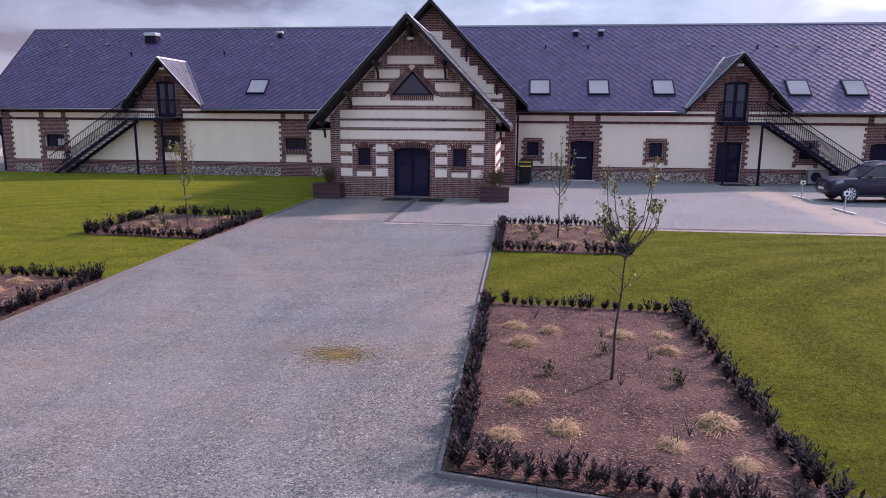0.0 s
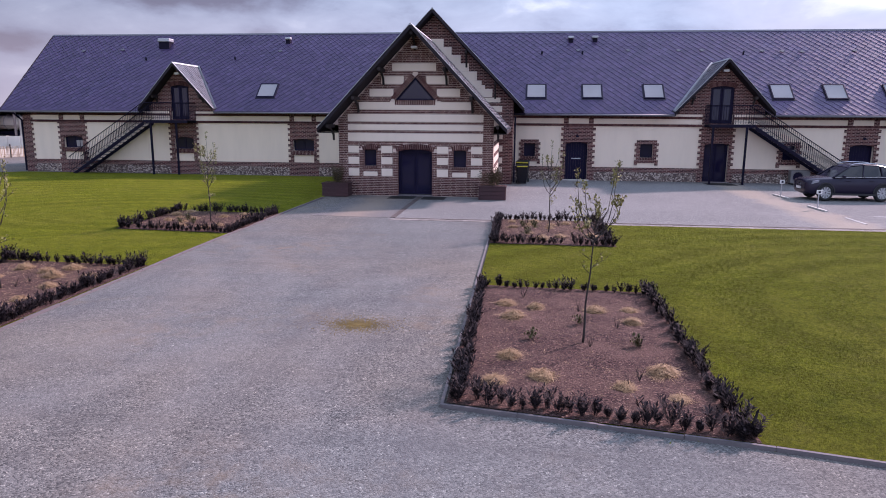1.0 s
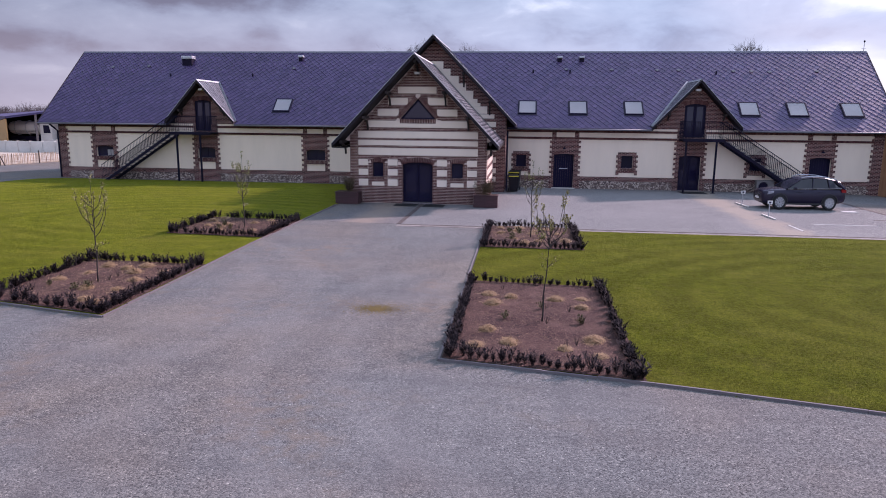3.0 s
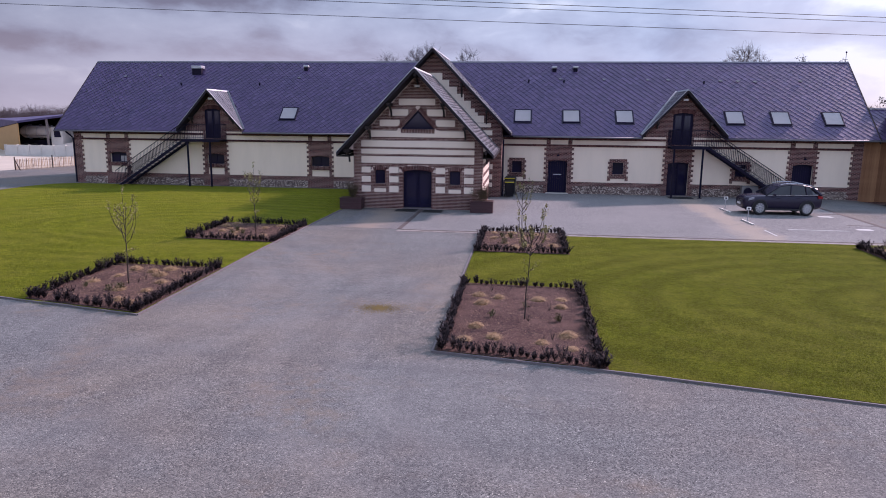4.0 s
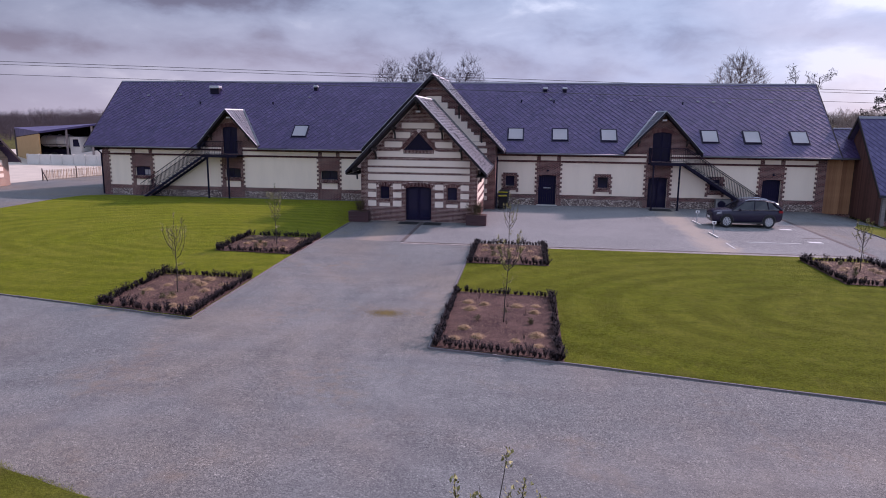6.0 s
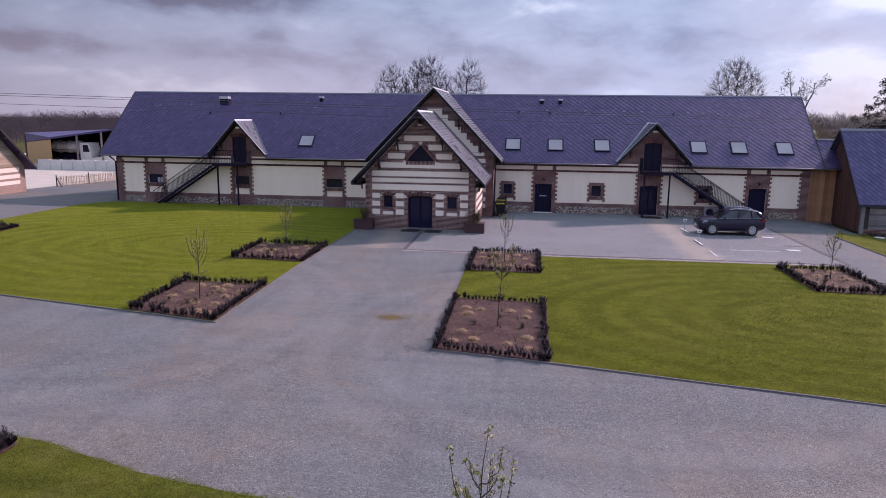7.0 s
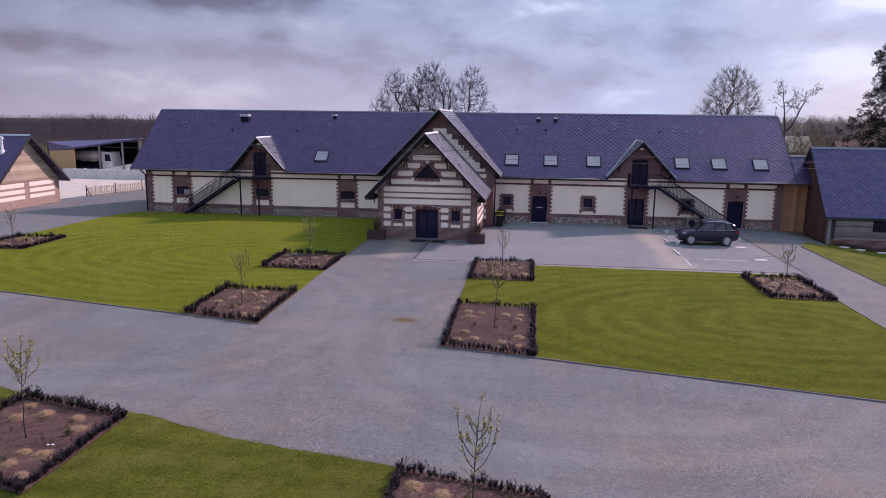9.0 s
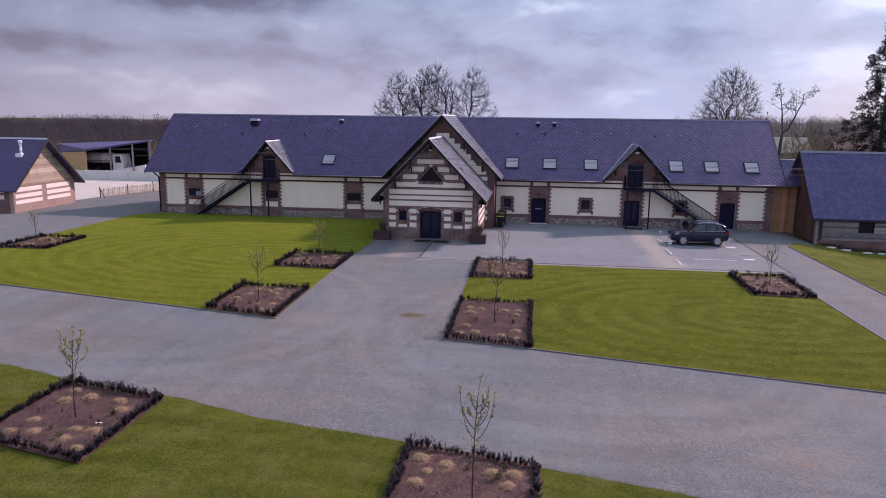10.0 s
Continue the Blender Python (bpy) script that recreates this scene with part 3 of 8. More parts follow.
sheet("pavement", [(0.42, -16.35), (22.2, -16.75), (22.2, 0.2), (0.42, 0.2)], 0.006, M_PAVING, "fine grey bound gravel forecourt beside the long barn", "forecourt", 0.03)
sheet("apron", [(-2.6, -16.2), (0.22, -16.35), (0.22, -9.3), (-2.6, -9.3)], 0.005, M_APRON, "compacted tan and grey gravel apron before the porch", "forecourt", 0.03)


def lawn_sheet(name, pts, mat, label, top=0.035):
    """A lawn with a soft uneven surface, a little above the road."""
    bm = bmesh.new()
    vs = [bm.verts.new((x, y, top)) for x, y in pts]
    face = bm.faces.new(vs)
    out = bmesh.ops.extrude_face_region(bm, geom=[face])
    for v in out["geom"]:
        if isinstance(v, bmesh.types.BMVert):
            v.co.z = -0.04
    bmesh.ops.recalc_face_normals(bm, faces=bm.faces)
    me = bpy.data.meshes.new(name)
    bm.to_mesh(me)
    bm.free()
    me.materials.append(mat)
    return tagged(new(name, me), label, "lawn", "", "structure")


LAWN_W = [(-27.4, road_north(-27.4) - 0.1), (-3.62, road_north(-3.62) - 0.1), (-3.86, -21.6), (-3.86, -9.4), (-3.5, -9.4), (-3.5, -0.75), (-25.6, -0.75), (-26.8, -1.6), (-27.3, -3.2)]
LAWN_E = [(3.98, road_north(3.98) + 0.05), (21.5, road_north(21.5) + 0.1), (21.5, -17.05), (3.95, -17.05)]
lawn_sheet("lawn", LAWN_W, M_LAWN_L, "mown green lawn with faint curved mowing stripes")
lawn_sheet("lawn", LAWN_E, M_LAWN_R, "mown green lawn with curved mowing stripes beside the drive")
lawn_sheet("lawn", [(-70, road_south(-70)), (-70, -95), (75, -95), (75, road_south(75))] + [(x, south_edge(x)) for x in [20.0 - 0.5 * k for k in range(72)]], M_LAWN_N, "mown lawn with a worn yellowish edge along the gravel road", 0.012)


def east_verge():
    """Grass east of the drive, which gives way to gravel before the link building."""
    xs, ys = [25.3, 26.3, 27.2, 28.1, 29.0, 30.0, 31.0, 36.0, 60.0], [-44.0, -30.0, -20.0, -12.0, -7.4, -5.5, -3.0, 2.0]
    ys[0] = road_north(25.3)
    n = len(xs)
    for name, mat, raised, wanted, label, category in (("lawn", M_LAWN_N, 0.05, True, "green grass bank sloping down to the boarded barn", "lawn"), ("gravel_strip", M_GRAVEL, 0.0, False, "grey gravel before the planked link building", "driveway")):
        g = Geo()
        for y in ys:
            for x in xs:
                g.v.append((x, max(y, road_north(x)) if y < -25 else y, raised + fall(x)))
        for j in range(len(ys) - 1):
            for i in range(n - 1):
                if i > 3 and not wanted:
                    continue
                k = j * n + i
                grass = j < 4 or i > 2
                if j == 4 and i == 0:
                    if wanted:
                        g.f.append((k, k + 1, k + n + 1))
                    else:
                        g.f.append((k, k + n + 1, k + n))
                    continue
                if j == 4 and i in (1, 2):
                    grass = True
                if grass == wanted:
                    g.f.append((k, k + 1, k + n + 1, k + n))
        if wanted:
            g.box(25.3, 25.32, road_north(25.3), -7.4, -0.1, 0.05)
        g.m = [0] * len(g.f)
        single(name, g, mat, label, category, "structure")


east_verge()


# kerb edging: separate concrete lengths
def kerb_line(a, b, name, label, length=1.0, wide=0.042, high=0.046):
    a, b = Vector((*a, 0)), Vector((*b, 0))
    run = (b - a).length
    n = max(1, round(run / length))
    top = thing(name, label, "kerb", "kerb edging", "structure")
    g = Geo()
    step = run / n
    g.box(0.004, step - 0.004, -wide / 2, wide / 2, -0.1, high)
    me = g.mesh("kerb_stone", M_KERB)
    turn = math.atan2((b - a).y, (b - a).x)
    for i in range(n):
        ob = part("kerb_stone", me, (), top)
        ob.matrix_basis = Matrix.Translation(a + (b - a) * (i / n)) @ pose(0, 0, random.uniform(-0.006, 0.006), 0, random.uniform(-0.2, 0.2), math.degrees(turn))
    return top


KERBS = [((-27.4, road_north(-27.4) - 0.14), (-3.56, road_north(-3.56) - 0.14)), ((-3.56, road_north(-3.56) - 0.14), (-3.80, -21.6)), ((-3.80, -21.6), (-3.80, -10.9)),
         ((3.93, road_north(3.93) - 0.14), (7.6, road_north(7.6))), ((7.6, road_north(7.6)), (21.6, road_north(21.6))), ((3.93, road_north(3.93) - 0.14), (3.88, -16.2)), ((21.56, road_north(21.56)), (21.56, -17.0)),
         ((25.28, road_north(25.28)), (25.28, -7.4)), ((25.28, -7.4), (26.3, -5.5)), ((-27.42, -25.2), (-27.36, -3.2))]
for k, (a, b) in enumerate(KERBS):
    kerb_line(a, b, "kerb", "low grey concrete edging along the grass")


# rows of setts across the forecourt
def sett_strip(x0, x1, y0, y1, mat, label, size=0.2, name="sett_strip", z=0.012):
    g = Geo()
    nx, ny = max(1, round((x1 - x0) / size)), max(1, round((y1 - y0) / size))
    dx, dy = (x1 - x0) / nx, (y1 - y0) / ny
    for i in range(nx):
        for j in range(ny):
            h = random.uniform(-0.002, 0.004)
            g.box(x0 + i * dx + 0.006, x0 + (i + 1) * dx - 0.006, y0 + j * dy + 0.006, y0 + (j + 1) * dy - 0.006, z - 0.05, z + h, 0, "b")
    single(name, g, mat, label, "paving", "stuff")


sett_strip(0.22, 0.42, -16.3, -9.75, M_DARK_SETTS, "narrow dark brick drainage strip set in the gravel")
sett_strip(0.42, 3.8, -16.55, -16.35, M_DARK_SETTS, "narrow dark brick drainage strip set in the gravel")
sett_strip(0.3, 3.8, -16.85, -16.57, M_SETTS, "pinkish stone sett border along the drive")
sett_strip(7.6, 21.5, -16.95, -16.6, M_SETTS, "pinkish stone sett border along the lawn")
sett_strip(7.6, 22.3, -16.55, -16.35, M_DARK_SETTS, "dark brick channel along the forecourt")
sett_strip(22.2, 22.45, -16.3, -1.5, M_DARK_SETTS, "dark brick channel beside the parking bays")
sett_strip(20.85, 22.18, -11.55, -11.40, M_DARK_SETTS, "short dark brick line between parking bays")
sett_strip(21.0, 22.18, -7.52, -7.37, M_DARK_SETTS, "short dark brick line between parking bays")
for x0, x1, y0, y1 in ((17.6, 20.2, -13.36, -13.28), (20.75, 21.4, -13.0, -12.6), (20.75, 21.4, -8.8, -8.4), (16.40, 16.48, -15.3, -13.75)):
    g = Geo()
    g.box(x0, x1, y0, y1, 0.0, 0.018, 0, "b")
    single("parking_mark", g, M_WORN_WHITE, "worn white parking mark set in the forecourt", "road marking", "structure")


def moss_patch():
    """A thin mat of ochre moss on the gravel."""
    g = Geo()
    for _ in range(2600):
        a, r = random.uniform(0, 6.283), random.gauss(0, 0.36)
        x, y = 2.12 + 1.0 * r * math.cos(a), -28.8 + 0.72 * r * math.sin(a)
        s = random.uniform(0.004, 0.011)
        g.prism([(x + s * math.cos(k * 1.257 + a), y + s * math.sin(k * 1.257 + a), 0.0) for k in range(5)], (0, 0, random.uniform(0.003, 0.007)))
    single("moss_patch", g, plain("ochre moss", (0.165, 0.110, 0.028), 0.95, 0.25, 40.0, 3.0, 0.3), "ochre yellow moss patch on the gravel drive", "moss", "stuff")


moss_patch()


# ---- the long brick barn with its porch ----
EAVE_Y, EAVE_Z, RIDGE_Y, RIDGE_Z = -0.55, 3.72, 5.15, 8.74
X0, X1 = -26.0, 26.4
barn = thing("long_barn", "long converted brick and cream render barn with slate roof", "building")


def roof_point(x, y, lift=0.0):
    k = (RIDGE_Z - EAVE_Z) / (RIDGE_Y - EAVE_Y)
    n = Vector((0, -k, 1)).normalized()
    return Vector((x, y, EAVE_Z + k * (y - EAVE_Y))) + lift * n


def slates(origin, u, v, wide, high, keep=None, a=0.18, b=0.215, lift=0.0):
    """Diamond slates over a slope: rows of tiles whose lower corner stands proud. Returns a list of rings."""
    origin, u, v = Vector(origin), Vector(u).normalized(), Vector(v).normalized()
    n = u.cross(v).normalized()
    if n.z < 0:
        n = -n
    tiles, r = [], random.Random(5)
    for j in range(int(high / b) + 2):
        for i in range(int(wide / (2 * a)) + 2):
            cu, cv = (i + 0.5 * (j % 2)) * 2 * a, j * b
            if keep and not keep(cu, cv):
                continue
            ring = []
            for du, dv, h in ((-a, 0, 0.016), (0, -b, 0.030), (a, 0, 0.016), (0, b, 0.004)):
                pu, pv = min(max(cu + du * 0.975, 0), wide), min(max(cv + dv * 0.975, 0), high)
                ring.append(origin + u * pu + v * pv + n * (h + lift + r.uniform(-0.0035, 0.0035)))
            if (ring[0] - ring[2]).length > 0.05 and (ring[1] - ring[3]).length > 0.05:
                tiles.append((ring, n, cu, cv))
    return tiles


def slate_field(name, parent, tiles, label="", mat=None):
    """All tiles of a slope in one mesh; tiles keep their own edges."""
    g = Geo()
    for ring, n, *_ in tiles:
        k = len(g.v)
        lo = [ring[0] - n * 0.012, ring[1] - n * 0.024, ring[2] - n * 0.012]
        g.v += [tuple(p) for p in (*ring, *lo)]
        turned = (ring[1] - ring[0]).cross(ring[2] - ring[0]).dot(n) < 0
        faces = [(0, 1, 2, 3), (0, 4, 5, 1), (1, 5, 6, 2)]
        g.f += [tuple(k + i for i in (f[::-1] if turned else f)) for f in faces]
    g.m = [0] * len(g.f)
    ob = part(name, g, mat or M_SLATE, parent, label)
    return tagged(ob, kind="stuff")


# openings of the long front: x0, x1, z0, z1
DOORS = [(7.17, 8.41, 0.0, 2.16), (14.76, 16.06, 0.0, 2.16), (22.35, 23.58, 0.0, 2.16)]
DORMERS = [(-15.68, 2.33, 6.48, 3.88, -16.26, -15.14), (15.55, 2.60, 6.62, 3.84, 14.90, 16.14)]
UPPER = [(d[4], d[5], 3.24, 3.72) for d in DORMERS]
WINDOWS = [(-23.38, -22.15, 1.50, 2.20), (-16.17, -14.97, 1.50, 2.20), (-8.77, -7.5, 1.47, 2.16), (4.84, 5.46, 1.32, 2.06), (11.30, 12.0, 1.32, 2.08), (18.92, 19.58, 1.3, 2.06)]


def long_walls():
    holes = DOORS + WINDOWS + UPPER
    xs = sorted({X0, X1, *(v for d in holes for v in d[:2])})
    zs = sorted({-0.8, 3.72, *(v for d in holes for v in d[2:])})
    g = Geo()
    g.wall(xs, zs, lambda x, z: not any(a < x < b and c < z < d for a, b, c, d in holes), 0.0, 0.45)
    front = part("wall", g, M_PLASTER, barn, "cream lime-rendered front wall")
    for x, s in ((X0, 1), (X1, -1)):
        g = Geo()
        g.prism([(x, 0.45, -0.8), (x, 10.3, -0.8), (x, 10.3, 3.6), (x, RIDGE_Y, RIDGE_Z - 0.2), (x, 0.45, 4.35)], (0.4 * s, 0, 0))
        part("wall", g, M_BRICK, barn, "brick gable end")
    g = Geo()
    g.box(X0 + 0.4, X1 - 0.4, 9.9, 10.3, -0.8, 3.7)
    part("wall", g, M_BRICK, barn, "brick rear wall")
    return front


long_walls()


def toothed(x0, x1, z0, z1, sides="lr", holes=(), y=-0.035, tooth=0.13, step=0.312, frame_only=False):
    """A brick pier whose edges step in and out, with openings left free."""
    g = Geo()
    xs = sorted({x0, x1, *(v for h in holes for v in h[:2] if x0 < v < x1)})
    zs = sorted({z0, z1, *(v for h in holes for v in h[2:] if z0 < v < z1)})
    g.wall(xs, zs, lambda x, z: not any(a < x < b and c < z < d for a, b, c, d in holes), y, 0.0)
    z, k = z0, 0
    while z < z1 - 0.05:
        top = min(z + step / 2, z1)
        if k % 2 == 0:
            if "l" in sides:
                g.box(x0 - tooth, x0, y, 0.0, z + 0.002, top, 0, "r")
            if "r" in sides:
                g.box(x1, x1 + tooth, y, 0.0, z + 0.002, top, 0, "l")
        z += step / 2
        k += 1
    return g


def arch(x0, x1, z, rise, depth=0.26, y0=-0.055, y1=0.0, brick=0.078):
    """A low segmental arch of upright bricks over an opening."""
    g = Geo()
    half, mid = (x1 - x0) / 2 + 0.06, (x0 + x1) / 2
    r = (half * half + rise * rise) / (2 * rise)
    top = math.asin(half / r)
    n = max(5, int(2 * half / brick))
    for i in range(n):
        a0, a1 = -top + 2 * top * (i + 0.10) / n, -top + 2 * top * (i + 0.90) / n
        pts = []
        for ang, rad in ((a0, r), (a1, r), (a1, r + depth), (a0, r + depth)):
            pts.append((mid + rad * math.sin(ang), y0 + random.uniform(0, 0.004), z - r + rise + rad * math.cos(ang) - rise))
        y = pts[0][1]
        g.prism([(p[0], y, p[2]) for p in pts], (0, y1 - y, 0))
    return g


def window(parent, x0, x1, z0, z1, y, cross=True, name="window", label="dark framed window with blank panes", pale=()):
    """A framed window: frame, panes and a centre bar."""
    fr = Geo()
    w = 0.055
    for b in ((x0, x1, z0, z0 + w), (x0, x1, z1 - w, z1), (x0, x0 + w, z0 + w, z1 - w), (x1 - w, x1, z0 + w, z1 - w)):
        fr.box(b[0], b[1], y - 0.03, y + 0.04, b[2], b[3])
    xm = (x0 + x1) / 2
    if cross:
        fr.box(xm - 0.03, xm + 0.03, y - 0.03, y + 0.04, z0 + w, z1 - w)
    ob = part(name, fr, M_FRAME, parent, label)
    spans = ((x0 + w, xm - 0.03), (xm + 0.03, x1 - w)) if cross else ((x0 + w, x1 - w),)
    for k, (a, b) in enumerate(spans):
        g = Geo()
        g.box(a, b, y, y + 0.012, z0 + w, z1 - w)
        part("pane", g, M_PANE, ob)
        if k in pale:
            # two pale panels just before the lower half of the pane
            for p, q in ((a + 0.03, (a + b) / 2 - 0.02), ((a + b) / 2 + 0.02, b - 0.03)):
                g = Geo()
                g.box(p, q, y - 0.004, y, z0 + w, z0 + w + (z1 - z0) * 0.55)
                part("blind", g, M_ROOF_PANE, ob, "pale panel over the lower half of the pane")
    return ob


def door(parent, x0, x1, z0, z1, y, leaves_n=1, glazed=False, label="dark plank door"):
    g = Geo()
    w = 0.06
    g.box(x0, x0 + w, y - 0.03, y + 0.05, z0, z1)
    g.box(x1 - w, x1, y - 0.03, y + 0.05, z0, z1)
    g.box(x0 + w, x1 - w, y - 0.03, y + 0.05, z1 - w, z1)
    ob = part("door", g, M_FRAME, parent, label)
    step = (x1 - x0 - 2 * w) / leaves_n
    for i in range(leaves_n):
        a, b = x0 + w + i * step + 0.006, x0 + w + (i + 1) * step - 0.006
        g = Geo()
        if glazed:
            for q in ((a, a + 0.09, z0 + 0.02, z1 - w), (b - 0.09, b, z0 + 0.02, z1 - w), (a + 0.09, b - 0.09, z0 + 0.02, z0 + 0.2), (a + 0.09, b - 0.09, z1 - w - 0.1, z1 - w)):
                g.box(q[0], q[1], y, y + 0.045, q[2], q[3])
            part("door_leaf", g, M_FRAME, ob)
            g = Geo()
            g.box(a + 0.09, b - 0.09, y + 0.015, y + 0.03, z0 + 0.2, z1 - w - 0.1)
            part("pane", g, M_PANE, ob)
        else:
            n = max(3, round((b - a) / 0.14))
            for k in range(n):
                g.box(a + (b - a) * k / n + 0.003, a + (b - a) * (k + 1) / n - 0.003, y + 0.004, y + 0.045, z0 + 0.015, z1 - w)
            part("door_leaf", g, M_FRAME, ob)
        h = Geo()
        hx = b - 0.07 if i == 0 else a + 0.07
        h.tube([(hx, y - 0.03, z0 + 0.98), (hx, y - 0.05, z0 + 1.0), (hx - 0.10, y - 0.05, z0 + 1.0)], 0.011, 6)
        part("door_handle", h, M_STEEL, ob, "dark metal lever handle")
    return ob


def sill(parent, x0, x1, z, y=-0.09, h=0.10, mat=None, back=0.0):
    """A sill of upright bricks on a mortar bed."""
    g = Geo()
    g.box(x0, x1, y + 0.012, back, z - h + 0.004, z - 0.004)
    ob = part("window_sill", g, M_MORTAR, parent)
    n = max(4, round((x1 - x0) / 0.085))
    w = (x1 - x0) / n
    g = Geo()
    g.box(0.006, w - 0.006, y, y + 0.06, z - h, z)
    me = g.mesh("brick", mat or M_BRICK_PIECE)
    for i in range(n):
        q = part("brick", me, (), ob)
        q.location = (x0 + i * w, random.uniform(0, 0.006), 0)
    return ob


def front_dressing():
    """Brick piers, bands and plinth of the long front."""
    # plinth: flint panels under two courses of brick
    for a, b in ((X0, -3.4), (3.5, X1)):
        solid_edges = [h for h in DOORS if a < h[0] < b]
        xs = [a] + [v for h in solid_edges for v in (h[0] - 0.12, h[1] + 0.12)] + [b]
        for i in range(0, len(xs), 2):
            g = Geo()
            g.box(xs[i], xs[i + 1], -0.045, 0.0, -0.6, 0.50)
            part("plinth", g, M_FLINT, barn, "rough flint plinth")
            g = Geo()
            g.box(xs[i], xs[i + 1], -0.055, 0.0, 0.503, 0.765)
            part("plinth_band", g, M_BRICK, barn, "brick band above the flint")
    # piers
    piers = [(-23.6, -21.95), (-16.4, -14.78), (-8.95, -7.35), (7.03, 8.68), (14.55, 16.22), (22.13, 23.72)]
    for a, b in piers:
        holes = [h for h in DOORS + WINDOWS if a < (h[0] + h[1]) / 2 < b]
        hole = holes[0]
        free = [hole]
        if hole[2] > 0.5:
            free.append((hole[0] + 0.02, hole[1] - 0.02, 0.78, hole[2] - 0.25))
        part("brick_pier", toothed(a, b, 0.768 if hole[2] > 0.5 else 0.0, 3.05, "lr", free, -0.06), M_BRICK, barn)
        part("arch", arch(hole[0], hole[1], hole[3], 0.14), M_BRICK_PIECE, barn, "segmental brick arch")
        for x0, x1 in ((a - 0.1, b + 0.1),) if hole[2] > 0.5 else ((a - 0.1, hole[0]), (hole[1], b + 0.1)):
            g = Geo()
            g.box(x0, x1, -0.068, 0.0, -0.6, 0.764)
            part("pier_foot", g, M_BRICK, barn, "red brick foot of a pier")
        up = [u for u in UPPER if a < (u[0] + u[1]) / 2 < b]
        if up:
            g = Geo()
            g.wall([a, up[0][0], up[0][1], b], [3.05, 3.24, 3.72], lambda x, z: not (up[0][0] < x < up[0][1] and z > 3.24), -0.06, 0.0)
            part("brick_pier", g, M_BRICK, barn)
        for x0, x1 in () if up else ((a, a + 0.26), (b - 0.26, b)):
            g = Geo()
            g.box(x0, x1, -0.06, 0.0, 3.183, 3.60)
            part("brick_pier", g, M_BRICK, barn)
    part("brick_pier", toothed(X0, X0 + 0.5, -0.6, 3.6, "r", (), -0.06), M_BRICK, barn, "toothed brick corner")
    part("brick_pier", toothed(X1 - 0.55, X1, -0.6, 3.6, "l", (), -0.06), M_BRICK, barn, "toothed brick corner")
    # small windows with brick surrounds in the plaster
    for a, b, c, d in WINDOWS[3:]:
        holes = [(a, b, c, d)]
        g = toothed(a - 0.2, b + 0.2, c - 0.28, d + 0.22, "lr", holes, -0.05, 0.10)
        g.box(a - 0.3, a - 0.12, -0.05, 0.0, c - 0.42, c - 0.285)
        g.box(b + 0.12, b + 0.3, -0.05, 0.0, c - 0.42, c - 0.285)
        part("window_surround", g, M_BRICK, barn, "toothed brick window surround")
        sill(barn, a - 0.08, b + 0.08, c)
    for a, b, c, d in WINDOWS[:3]:
        sill(barn, a - 0.12, b + 0.12, c, -0.10, 0.24)
    for a, b, c, d in WINDOWS:
        window(barn, a, b, c, d, 0.16, cross=b - a > 0.8, pale=(1,) if a < -20 else ())
    for a, b, c, d in DOORS:
        wide = 14 < a < 17
        door(barn, a, b, c, d, 0.20, 2 if wide else 1, wide, "dark glazed double door" if wide else "dark blue-grey plank door")
        g = Geo()
        g.box(a - 0.1, b + 0.1, -0.28, 0.0, -0.1, 0.05)
        part("threshold", g, M_CHALK if a < 10 else M_KERB, barn, "pale stone step" if a < 10 else "worn grey stone step")
        if a < 10:
            g = Geo()
            g.box(a + 0.36, b - 0.36, 0.185, 0.203, 1.20, 1.25)
            part("letter_plate", g, M_ZINC, barn, "pale metal letter plate")
    # bands under the eave
    for a, b in ((X0, -16.41), (-14.77, -3.4), (3.5, 14.54), (16.23, X1)):
        for z0, z1, y in ((3.05, 3.18, -0.07), (3.47, 3.60, -0.06)):
            g = Geo()
            n = int((b - a) / 0.16)
            g.box(a, b, y + 0.03, 0.0, z0, z1)
            for i in range(n):
                x = a + (b - a) * i / n
                g.box(x, x + 0.11, y, y + 0.03, z0, z1, 0, "k")
            part("brick_band", g, M_BRICK_PIECE, barn, "dentilled brick string course")
    # wall lamps over the plank doors
    for a, b, c, d in (DOORS[0], DOORS[2]):
        lamp = part("wall_lamp", Geo(), M_STEEL, barn, "black wall lamp")
        g = Geo()
        x = (a + b) / 2
        g.tube([(x, -0.05, d + 0.42), (x, -0.2, d + 0.46), (x, -0.26, d + 0.40)], 0.015, 6)
        part("arm", g, M_STEEL, lamp)
        g = Geo()
        g.tube([(x, -0.26, d + 0.40), (x, -0.26, d + 0.34), (x, -0.26, d + 0.28)], [0.03, 0.09, 0.10], 8)
        part("shade", g, M_STEEL, lamp)


front_dressing()


def clear_of_dormers(u, v):
    x, z = u - 27.1, EAVE_Z + v * (RIDGE_Z - EAVE_Z) / math.hypot(RIDGE_Y - EAVE_Y, RIDGE_Z - EAVE_Z)
    return not any(abs(x - cx) < half and z < ridge - (ridge - foot) / half * abs(x - cx) + 0.02 for cx, half, ridge, foot, *_ in DORMERS)


